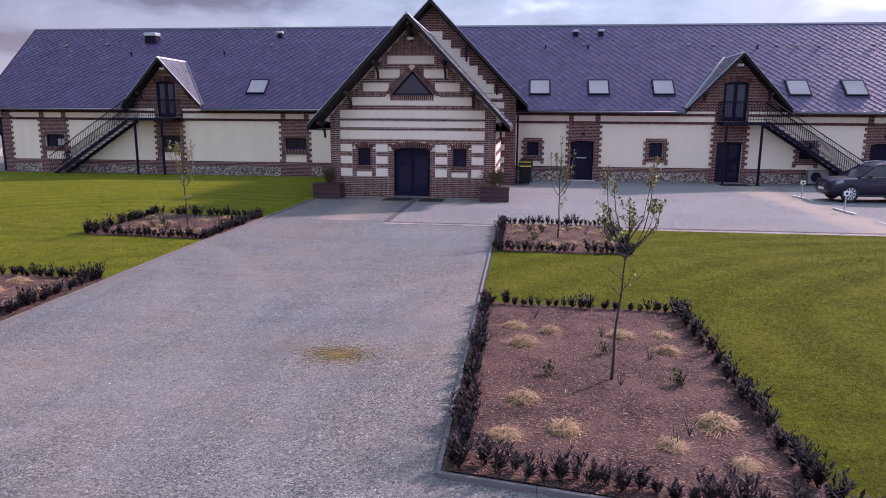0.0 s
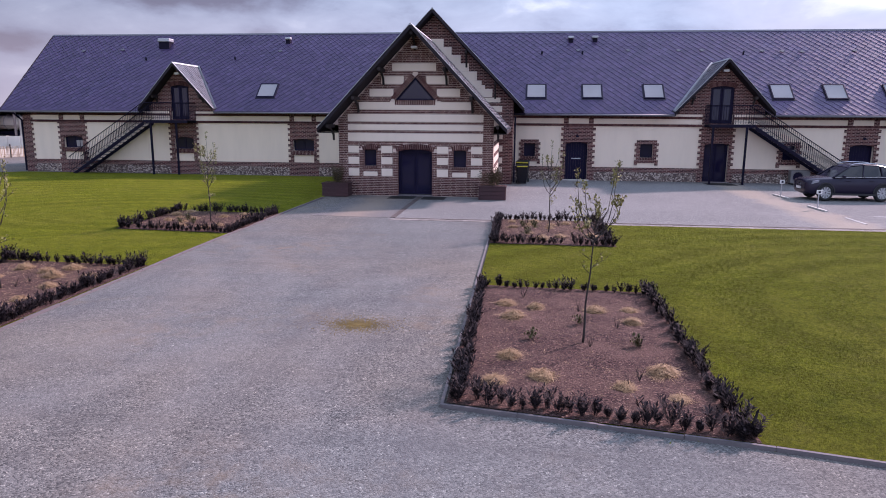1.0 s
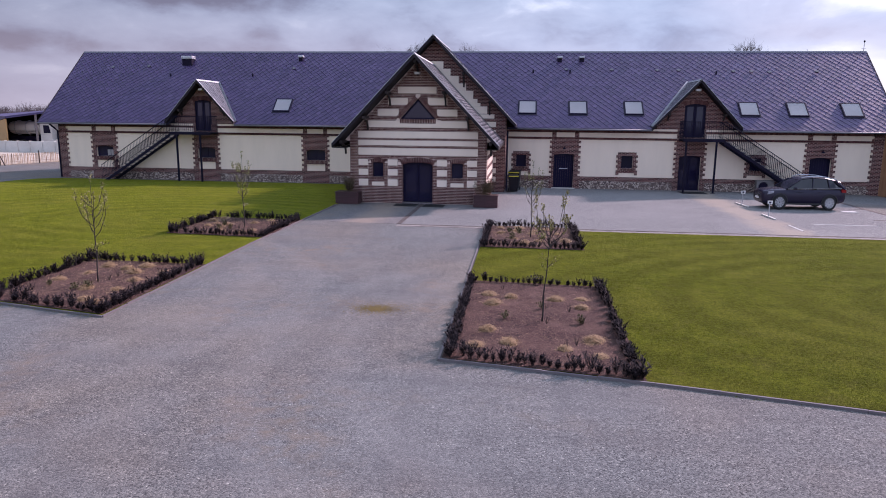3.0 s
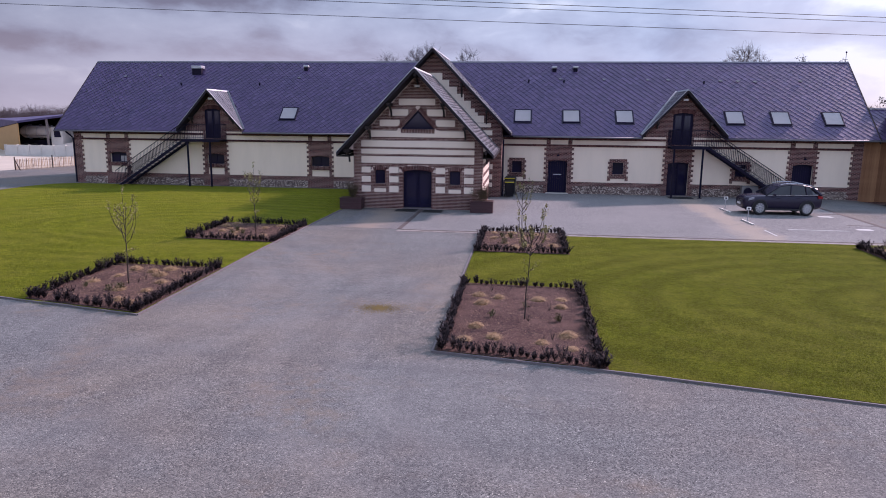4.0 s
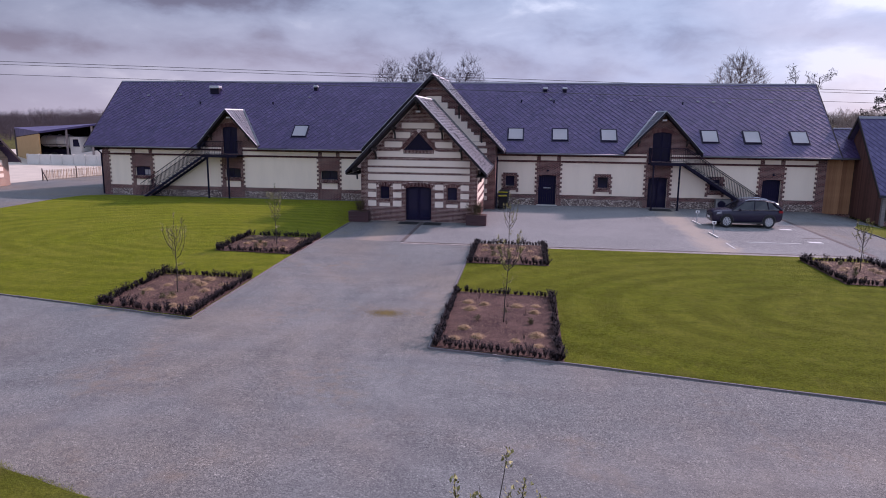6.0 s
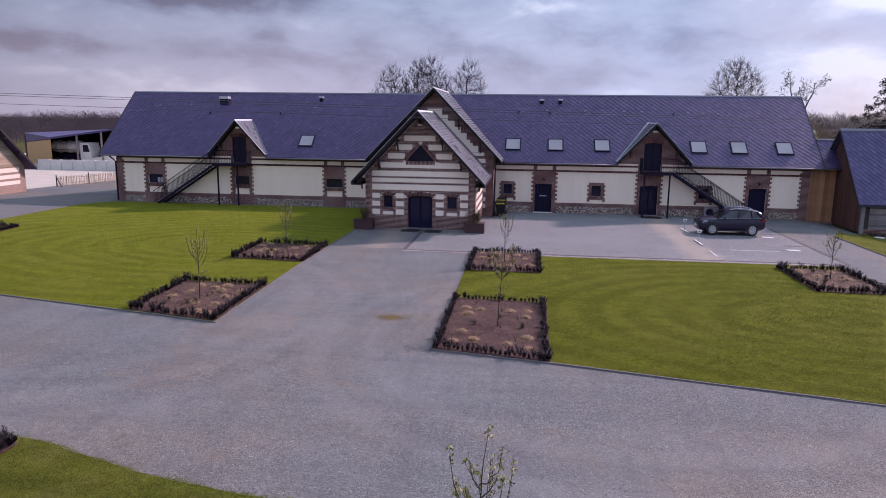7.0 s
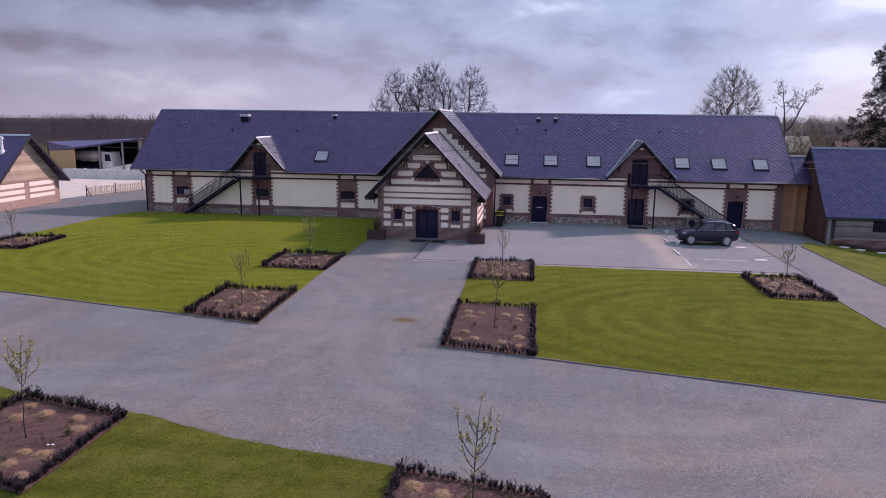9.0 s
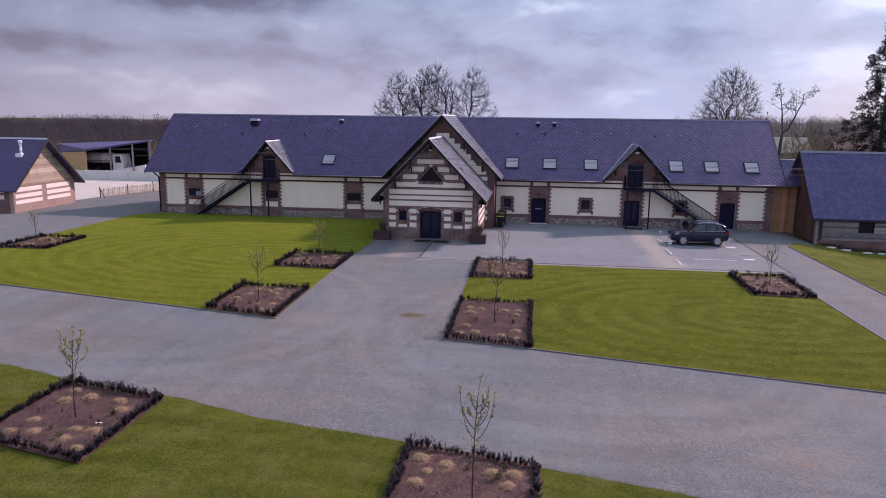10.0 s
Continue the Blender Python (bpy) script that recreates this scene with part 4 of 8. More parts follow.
def main_roof():
    x0, x1 = -27.1, 27.1
    for s in (1, -1):
        y_e = EAVE_Y if s == 1 else 2 * RIDGE_Y - EAVE_Y
        g = Geo()
        if s == 1:
            # the eave is broken by the two dormers
            ring = [roof_point(x0, EAVE_Y)]
            for cx, half, ridge, foot, *_ in DORMERS:
                k = (ridge - foot) / half
                for y, side in ((EAVE_Y, -1), (0.32, -1), (0.32, 1), (EAVE_Y, 1)):
                    z = roof_point(0, y).z
                    ring.append(roof_point(cx + side * (half - max(0.0, z - foot) / k - 0.06), y))
            ring += [roof_point(x1, EAVE_Y), roof_point(x1, RIDGE_Y), roof_point(x0, RIDGE_Y)]
            g.prism(ring, (0, 0.09, -0.10))
        else:
            g.prism([(x0, y_e, EAVE_Z), (x0, RIDGE_Y, RIDGE_Z), (x0, RIDGE_Y, RIDGE_Z - 0.16), (x0, y_e, EAVE_Z - 0.16)], (x1 - x0, 0, 0))
        ob = part("roof", g, M_SLATE_BED if s == 1 else M_SLATE, barn, "steep diamond-slated roof slope")
        if s == 1:
            slope = ob
    wide = x1 - x0
    high = math.hypot(RIDGE_Y - EAVE_Y, RIDGE_Z - EAVE_Z)
    tiles = slates((x0, EAVE_Y, EAVE_Z), (1, 0, 0), (0, RIDGE_Y - EAVE_Y, RIDGE_Z - EAVE_Z), wide, high, clear_of_dormers, 0.21, 0.232)
    near = [t for t in tiles if 31.2 < t[2] < 36.6 and 0.4 < t[3] < 5.2]
    near = near[:300]
    chosen = {id(t) for t in near}
    slate_field("slate_rest", slope, [t for t in tiles if id(t) not in chosen], "overlapping blue-grey diamond slates")
    # the slates beside the porch are single pieces
    (r0, nn, cu, cv) = near[0]
    mid = sum((Vector(p) for p in r0), Vector()) / 4
    g = Geo()
    lo = [r0[0] - nn * 0.012, r0[1] - nn * 0.024, r0[2] - nn * 0.012]
    g.v = [tuple(p - mid) for p in (*r0, *lo)]
    g.f, g.m = [(0, 1, 2, 3), (0, 4, 5, 1), (1, 5, 6, 2)], [0, 0, 0]
    me = g.mesh("slate", M_SLATE)
    for ring, nn, cu, cv in near:
        ob = part("slate", me, (), slope)
        ob.location = sum((Vector(p) for p in ring), Vector()) / 4
    # ridge cap, gutter and verges
    g = Geo()
    g.prism([(x0, RIDGE_Y - 0.10, RIDGE_Z - 0.045), (x0, RIDGE_Y, RIDGE_Z + 0.06), (x0, RIDGE_Y + 0.10, RIDGE_Z - 0.045)], (wide, 0, 0))
    part("ridge_cap", g, M_GUTTER, barn, "dull zinc ridge capping")
    cut = [x0, -4.85, 4.85, x1 + 1.9]
    for cx, half, *_ in DORMERS:
        cut += [cx - half, cx + half]
    cut.sort()
    for a, b in zip(cut[::2], cut[1::2]):
        g = Geo()
        g.prism([(a, EAVE_Y - 0.07 + 0.055 * math.cos(k * 0.785), EAVE_Z - 0.06 + 0.055 * math.sin(k * 0.785)) for k in range(8)], (b - a, 0, 0))
        part("gutter", g, M_GUTTER, barn, "dull zinc half-round gutter", smooth=True)
        g = Geo()
        g.box(a, b, -0.5, 0.0, 3.603, 3.66)
        part("soffit", g, M_DARK_WOOD, barn, "dark timber soffit")
    for x in (x0, x1):
        g = Geo()
        for s in (1, -1):
            ye = EAVE_Y if s == 1 else 2 * RIDGE_Y - EAVE_Y
            g.prism([(x - 0.03, ye, EAVE_Z + 0.04), (x - 0.03, RIDGE_Y, RIDGE_Z + 0.04), (x - 0.03, RIDGE_Y, RIDGE_Z - 0.22), (x - 0.03, ye, EAVE_Z - 0.22)], (0.06, 0, 0))
        part("verge_board", g, M_DARK_WOOD, barn, "dark timber verge board")
    return slope


main_roof()


def gable_roof(parent, cx, y0, y1, ridge, half, foot, label, fields=True, a=0.18, b=0.215):
    """Two slopes that meet at a ridge along y, with slates, verge boards and a zinc edge."""
    for s in (-1, 1):
        g = Geo()
        g.prism([(cx, y0, ridge), (cx + s * half, y0, foot), (cx + s * half, y0, foot - 0.14), (cx, y0, ridge - 0.16)], (0, y1 - y0, 0))
        slope = part("roof", g, M_VERGE, parent, label)
        # thin sheet in the painted sunlit colour, keeps the slate joints pale
        g = Geo()
        g.prism([(cx, y0, ridge + 0.001), (cx + s * half, y0, foot + 0.001), (cx + s * half, y0, foot + 0.003), (cx, y0, ridge + 0.003)], (0, y1 - y0, 0))
        part("slate_course", g, M_SLATE_LIT, slope)
        if fields:
            o = (cx + s * half, y0, foot)
            high = math.hypot(half, ridge - foot)
            slate_field("slate_rest", slope, slates(o, (0, 1, 0), (-s * half, 0, ridge - foot), y1 - y0, high, a=a, b=b), "overlapping blue-grey slates", M_SLATE_LIT)
        g = Geo()
        g.prism([(cx, y0 - 0.03, ridge + 0.05), (cx + s * half, y0 - 0.03, foot + 0.05), (cx + s * half, y0 - 0.03, foot - 0.12), (cx, y0 - 0.03, ridge - 0.14)], (0, 0.05, 0))
        part("verge_board", g, M_VERGE, parent, "dark timber verge board")
        g = Geo()
        g.prism([(cx, y0 - 0.05, ridge + 0.075), (cx + s * half, y0 - 0.05, foot + 0.075), (cx + s * half, y0 - 0.05, foot + 0.045), (cx, y0 - 0.05, ridge + 0.045)], (0, 0.07, 0))
        part("verge_trim", g, M_ZINC, parent, "pale zinc verge trim")
    g = Geo()
    g.prism([(cx - 0.075, y0 - 0.05, ridge - 0.02), (cx, y0 - 0.05, ridge + 0.075), (cx + 0.075, y0 - 0.05, ridge - 0.02)], (0, y1 - y0, 0))
    part("ridge_cap", g, M_ZINC, parent, "zinc ridge capping")


def bracket(parent, x, y_wall, z, reach, drop, s):
    """A curved timber console under a purlin end."""
    g = Geo()
    g.box(x - 0.06, x + 0.06, y_wall - reach, y_wall, z - 0.07, z + 0.07)
    arc = [(x, y_wall - 0.05, z - drop), (x, y_wall - 0.10, z - drop * 0.6), (x, y_wall - reach * 0.45, z - drop * 0.22), (x, y_wall - reach * 0.85, z - 0.07)]
    g.tube(arc, [0.05, 0.055, 0.05, 0.045], 6)
    part("bracket", g, M_DARK_WOOD, parent, "curved dark timber bracket")


# transept behind the porch
TX, T_Y, T_RIDGE, T_HALF, T_FOOT = 0.02, -3.1, 8.86, 4.78, 3.92


def transept():
    g = Geo()
    k = (T_RIDGE - T_FOOT) / T_HALF
    w = 4.2
    g.prism([(TX - w, T_Y, -0.6), (TX + w, T_Y, -0.6), (TX + w, T_Y, T_RIDGE - 0.2 - k * w), (TX, T_Y, T_RIDGE - 0.2), (TX - w, T_Y, T_RIDGE - 0.2 - k * w)], (0, 0.4, 0))
    wall = part("wall", g, M_BRICK, barn, "stepped brick and white gable wall")
    for s in (-1, 1):
        g = Geo()
        x0, x1 = sorted((TX + s * w, TX + s * (w - 0.4)))
        g.box(x0, x1, T_Y + 0.4, 0.0, -0.6, T_RIDGE - 0.2 - k * w)
        part("wall", g, M_BRICK, barn, "brick side wall")
    steps = [(7.47, 7.06, 0.51), (7.06, 6.66, 0.93), (6.66, 6.24, 1.41), (6.24, 5.83, 1.85), (5.83, 5.37, 2.27), (5.37, 5.14, 2.52), (5.14, 4.95, 2.70), (4.95, 4.53, 3.10), (4.50, 4.26, 3.52),
             (4.08, 3.78, 3.62), (3.62, 3.38, 3.62), (3.2, 2.95, 3.62)]
    for z1, z0, xr in steps:
        g = Geo()
        g.box(TX - xr, TX + xr, T_Y - 0.02, T_Y, z0 + 0.003, z1)
        part("white_block", g, M_STONE, wall)
    for z1, z0 in ((2.67, 2.37), (2.03, 1.72), (1.40, 1.10), (0.9, 0.62)):
        for s in (-1, 1):
            g = Geo()
            x0, x1 = sorted((TX + s * 3.46, TX + s * 3.68))
            g.box(x0, x1, T_Y - 0.02, T_Y, z0, z1)
            part("white_block", g, M_STONE, wall)
    gable_roof(barn, TX, -3.8, 5.1, T_RIDGE, T_HALF, T_FOOT, "steep slated transept roof slope")
    for s in (-1, 1):
        for f in (0.36, 0.68):
            bracket(barn, TX + s * T_HALF * f, T_Y, T_RIDGE - 0.3 - k * T_HALF * f, 0.62, 0.75, s)
    g = Geo()
    g.tube([(TX + 4.32, T_Y - 0.06, 3.55), (TX + 4.32, T_Y - 0.06, 0.1)], 0.05, 8)
    part("downpipe", g, M_STEEL, barn, "dark metal downpipe")

    g = Geo()
    g.tube([(X0 - 0.25, EAVE_Y - 0.02, EAVE_Z - 0.12), (X0 - 0.12, -0.30, 3.35), (X0 - 0.04, -0.10, 3.15), (X0 - 0.04, -0.10, 0.05)], 0.055, 8)
    part("downpipe", g, M_STEEL, barn, "dark metal downpipe")


transept()

# porch
PX, P_Y, P_RIDGE, P_HALF, P_FOOT = 0.06, -9.6, 7.21, 4.06, 2.95
P_W = 3.45


def porch_plan():
    k = (P_RIDGE - P_FOOT) / P_HALF
    doors = [(PX - 0.775, PX + 0.765, 0.0, 2.08)]
    wins = [(PX - 2.30, PX - 1.74, 1.32, 2.06), (PX + 1.70, PX + 2.28, 1.32, 2.06)]
    bands = [(PX - 3.02, PX + 3.0, 3.27, 3.60), (PX - 3.02, PX + 3.0, 2.90, 3.15), (PX - 3.02, PX + 3.0, 2.42, 2.77),
             (PX - 2.5, PX + 2.46, 3.79, 4.12), (PX - 2.02, PX + 1.96, 4.35, 4.68), (PX - 1.5, PX + 1.46, 4.89, 5.22), (PX - 1.0, PX + 0.92, 5.44, 5.76)]
    tri = [(PX - 0.9, 4.2), (PX + 0.9, 4.2), (PX, 5.19)]
    blocks = []
    for x0, x1 in ((-3.02, -2.53), (-1.52, -1.02), (0.97, 1.47), (2.48, 2.97)):
        for z0, z1 in ((1.90, 2.21), (1.41, 1.72), (0.88, 1.21)):
            blocks.append((PX + x0, PX + x1, z0, z1))
    for a, b, c, d in wins:
        blocks.append((a - 0.04, b + 0.04, 0.88, 1.07))
    return k, doors, wins, bands, tri, blocks


def in_tri(x, z, tri, grow=0.0):
    (ax, az), (bx, bz), (cx, cz) = tri
    if z < az - grow:
        return False
    half = (bx - ax) / 2 + grow * 1.6
    t = (z - az + grow) / (cz - az + 2.2 * grow)
    return t < 1 and abs(x - cx) < half * (1 - t)


def porch():
    k, doors, wins, bands, tri, blocks = porch_plan()
    holes = doors + wins
    y = P_Y
    g = Geo()
    xs = sorted({PX - P_W, PX + P_W, *(v for h in holes for v in h[:2])})
    zs = sorted({-0.5, 3.1, *(v for h in holes for v in h[2:])})
    g.wall(xs, zs, lambda x, z: not any(a < x < b and c < z < d for a, b, c, d in holes), y, y + 0.42)
    top = lambda x: P_RIDGE - 0.18 - k * abs(x - PX)  # noqa: E731
    w = P_W
    zf = min(3.1, top(PX + w))
    h42 = (P_RIDGE - 0.18 - 4.2) / k
    g.prism([(PX - w, y, zf), (PX + w, y, zf), (PX + (P_RIDGE - 0.18 - 3.1) / k, y, 3.1), (PX + h42, y, 4.2), (PX - h42, y, 4.2), (PX - (P_RIDGE - 0.18 - 3.1) / k, y, 3.1)], (0, 0.42, 0))
    for s in (-1, 1):
        g.prism([(PX + s * h42, y, 4.2), (PX + s * 0.9, y, 4.2), (PX, y, 5.19), (PX, y, P_RIDGE - 0.18)], (0, 0.42, 0))
    wall = part("wall", g, M_MORTAR, barn, "banded brick and white porch front")
    for s in (-1, 1):
        g = Geo()
        x0, x1 = sorted((PX + s * w, PX + s * (w - 0.4)))
        g.box(x0, x1, y + 0.42, T_Y, -0.5, 3.3)
        side = part("wall", g, M_BRICK, barn, "striped brick side wall of the porch")
        for i, z0 in enumerate((0.9, 1.42, 1.92, 2.44)):
            g = Geo()
            xa, xb = sorted((PX + s * w, PX + s * (w + 0.014)))
            g.box(xa, xb, y + 0.5, T_Y - 0.1, z0, z0 + 0.3)
            part("white_block", g, M_STONE, side)
    for a, b, c, d in bands:
        spans = [(a, b)]
        if 4.0 < d and c < 5.4 and c > 4.15 or 3.7 < c < 3.9:
            # bands stop at the brick frame of the triangular window
            grow = 0.24
            zm = (c + d) / 2
            t = (c - 4.2 + grow) / (5.19 - 4.2 + 2.2 * grow)
            if 0 <= t < 1:
                half = (0.9 + grow * 1.6) * (1 - t)
                spans = [(a, PX - half), (PX + half, b)]
        for p, q in spans:
            g = Geo()
            g.box(p, q, y - 0.022, y, c, d)
            part("white_band", g, M_STONE, wall, bevel=0.006)
    for a, b, c, d in blocks:
        g = Geo()
        g.box(a, b, y - 0.022, y, c, d)
        part("white_block", g, M_STONE, wall, bevel=0.006)
    # triangular window with its brick frame
    frame = Geo()
    for (ax, az), (bx, bz) in ((tri[0], tri[1]), (tri[1], tri[2]), (tri[2], tri[0])):
        d = Vector((bx - ax, 0, bz - az))
        n = Vector((d.z, 0, -d.x)).normalized() * 0.21
        m = max(6, round(d.length / 0.082))
        for i in range(m):
            p, q = Vector((ax, y, az)) + d * (i + 0.12) / m, Vector((ax, y, az)) + d * (i + 0.88) / m
            p.y = q.y = y - 0.035 - random.uniform(0, 0.005)
            frame.prism([p, q, q + n, p + n], (0, y - p.y, 0))
    part("window_surround", frame, M_BRICK_PIECE, barn, "brick frame of the triangular window")
    fr = Geo()
    inner = [(PX - 0.72, 4.27), (PX + 0.72, 4.27), (PX, 5.06)]
    for i in range(3):
        o0, o1, i0, i1 = tri[i], tri[(i + 1) % 3], inner[i], inner[(i + 1) % 3]
        fr.prism([(o0[0], y + 0.10, o0[1]), (o1[0], y + 0.10, o1[1]), (i1[0], y + 0.10, i1[1]), (i0[0], y + 0.10, i0[1])], (0, 0.06, 0))
    ob = part("window", fr, M_FRAME, barn, "triangular gable window")
    g = Geo()
    g.prism([(x, y + 0.125, z) for x, z in inner], (0, 0.012, 0))
    part("pane", g, M_PANE, ob)
    for a, b, c, d in wins:
        window(barn, a, b, c, d, y + 0.14, cross=False)
        part("arch", arch(a, b, d, 0.05, 0.2, y - 0.035, y), M_BRICK_PIECE, barn, "flat brick arch")
        sill(barn, a - 0.06, b + 0.06, c, y - 0.05, 0.10, back=y)
    a, b, c, d = doors[0]
    door(barn, a, b, c + 0.06, d, y + 0.22, 2, True, "dark glazed double entrance door")
    part("arch", arch(a, b, d, 0.12, 0.24, y - 0.04, y), M_BRICK_PIECE, barn, "segmental brick arch")
    g = Geo()
    g.box(a - 0.02, b + 0.02, y - 0.05, y + 0.3, -0.1, 0.06)
    part("threshold", g, M_KERB, barn, "worn grey stone threshold")
    # brickwork: single bricks over mortar
    arches = [(doors[0], 0.12, 0.24), (wins[0], 0.05, 0.2), (wins[1], 0.05, 0.2)]

    def arch_top(x, p, q, s, rise, deep):
        half = (q - p) / 2 + 0.06
        r = (half * half + rise * rise) / (2 * rise)
        return s - r + math.sqrt((r + deep) ** 2 - (x - (p + q) / 2) ** 2) + 0.02

    low, rest = [], Geo()
    # toothed jambs and brick reveals of the openings
    for p, q, r, s in holes:
        for course in range(40):
            z = 0.02 + 0.077 * course
            if z < r - 0.1 or z + 0.064 > s - (0.10 if s > 2.07 else 0.03):
                continue
            for edge, way in ((p, -1), (q, 1)):
                for d0, d1 in ((0.0, 0.212),) if course % 2 else ((0.0, 0.101), (0.112, 0.212)):
                    xa, xb = sorted((edge + way * d0, edge + way * d1))
                    rest.box(xa, xb, y - random.uniform(0.006, 0.011), y, z, z + 0.064, 0, "k")
        for xa, xb, za, zb in ((p, p + 0.012, r + 0.002, s - 0.014), (q - 0.012, q, r + 0.002, s - 0.014), (p, q, s - 0.012, s)):
            g = Geo()
            g.box(xa, xb, y - 0.003, y + 0.24, za, zb)
            part("reveal", g, M_BRICK, wall, "brick reveal of the opening")
    z, row = 0.02, 0
    while z < 6.9:
        x = PX - P_W + (0.0 if row % 2 else -0.06)
        i = row
        while x < PX + P_W:
            wide = 0.212 if i % 2 else 0.102
            x0, x1 = max(x, PX - P_W), min(x + wide, PX + P_W)
            cx, cz = (x0 + x1) / 2, z + 0.033
            ok = x1 - x0 > 0.04 and z + 0.02 < max(top(x0), top(x1)) - 0.02
            ok = ok and not any(p - 0.005 < cx < q + 0.005 and r - 0.03 < cz < s + 0.03 for p, q, r, s in holes)
            if abs(cx - PX) > 1.4 or cz < 3.6:
                # bricks run up to and just behind the proud white bands
                ok = ok and not any(p < x0 and x1 < q and r + 0.03 < cz < s - 0.03 for p, q, r, s in bands + blocks)
            ok = ok and not in_tri(cx, cz, tri, 0.22)
            if ok and cz < 2.4:
                for p, q, r, s in holes:
                    if r - 0.1 < cz < s:
                        if x0 < p - 0.223 < x1:
                            x1 = p - 0.223
                        elif x0 < q + 0.223 < x1:
                            x0 = q + 0.223
                        elif p - 0.223 <= x0 and x1 <= q + 0.223:
                            ok = False
                ok = ok and x1 - x0 > 0.015
                ok = ok and not any(p - 0.07 < cx < q + 0.07 and s - 0.14 < cz < arch_top(cx, p, q, s, rise, deep) for (p, q, r, s), rise, deep in arches)
            if ok:
                h0, h1 = (min(z + 0.064, top(q) - 0.02) for q in (x0, x1))
                if cz < 0.86 and len(low) < 300:
                    low.append((x0, x1, z))
                elif min(h0, h1) < z + 0.06:
                    # bricks cut to the slope of the gable
                    if h0 < z + 0.01:
                        x0 += (x1 - x0) * min(0.9, (z + 0.01 - h0) / max(h1 - h0, 0.01))
                    if h1 < z + 0.01:
                        x1 -= (x1 - x0) * min(0.9, (z + 0.01 - h1) / max(h0 - h1, 0.01))
                    h0, h1 = max(h0, z + 0.01), max(h1, z + 0.01)
                    rest.prism([(x0, y - 0.007, z), (x1, y - 0.007, z), (x1, y - 0.007, h1), (x0, y - 0.007, h0)], (0, 0.007, 0))
                else:
                    dy = random.uniform(0.004, 0.009)
                    rest.box(x0, x1, y - dy, y, z, z + 0.064, 0, "k")
            x += wide + 0.011
            i += 1
        z += 0.077
        row += 1
    tagged(part("bricks", rest, M_BRICK_PIECE, wall, "old red and brown facing bricks"), kind="stuff")
    shapes = {}
    for x0, x1, z in low:
        key = round(x1 - x0, 3)
        if key not in shapes:
            g = Geo()
            g.box(-key / 2, key / 2, -0.008, 0.0, 0.0, 0.064, 0, "k")
            shapes[key] = g.mesh("brick", M_BRICK_PIECE)
        ob = part("brick", shapes[key], (), wall)
        ob.location = ((x0 + x1) / 2, y + random.uniform(-0.003, 0.003), z)
    gable_roof(barn, PX, -10.8, T_Y, P_RIDGE, P_HALF, P_FOOT, "steep slated porch roof slope")
    for s in (-1, 1):
        for f in (0.0, 0.34, 0.62, 0.90):
            if f == 0.0 and s == 1:
                continue
            bracket(barn, PX + s * P_HALF * f, y, P_RIDGE - 0.30 - k * P_HALF * f, 1.1, 0.62, s)
        g = Geo()
        xa, xb = sorted((PX + s * (P_W - 0.02), PX + s * P_HALF))
        g.box(xa, xb, -10.75, T_Y, P_FOOT - 0.17, P_FOOT - 0.145)
        part("soffit", g, M_DARK_WOOD, barn, "dark timber soffit")
    lamp = Geo()
    lamp.box(PX - 0.12, PX + 0.12, y - 0.35, y - 0.02, 6.35, 6.45)
    part("flood_lamp", lamp, M_WHITE, barn, "small white flood lamp under the gable")


porch()


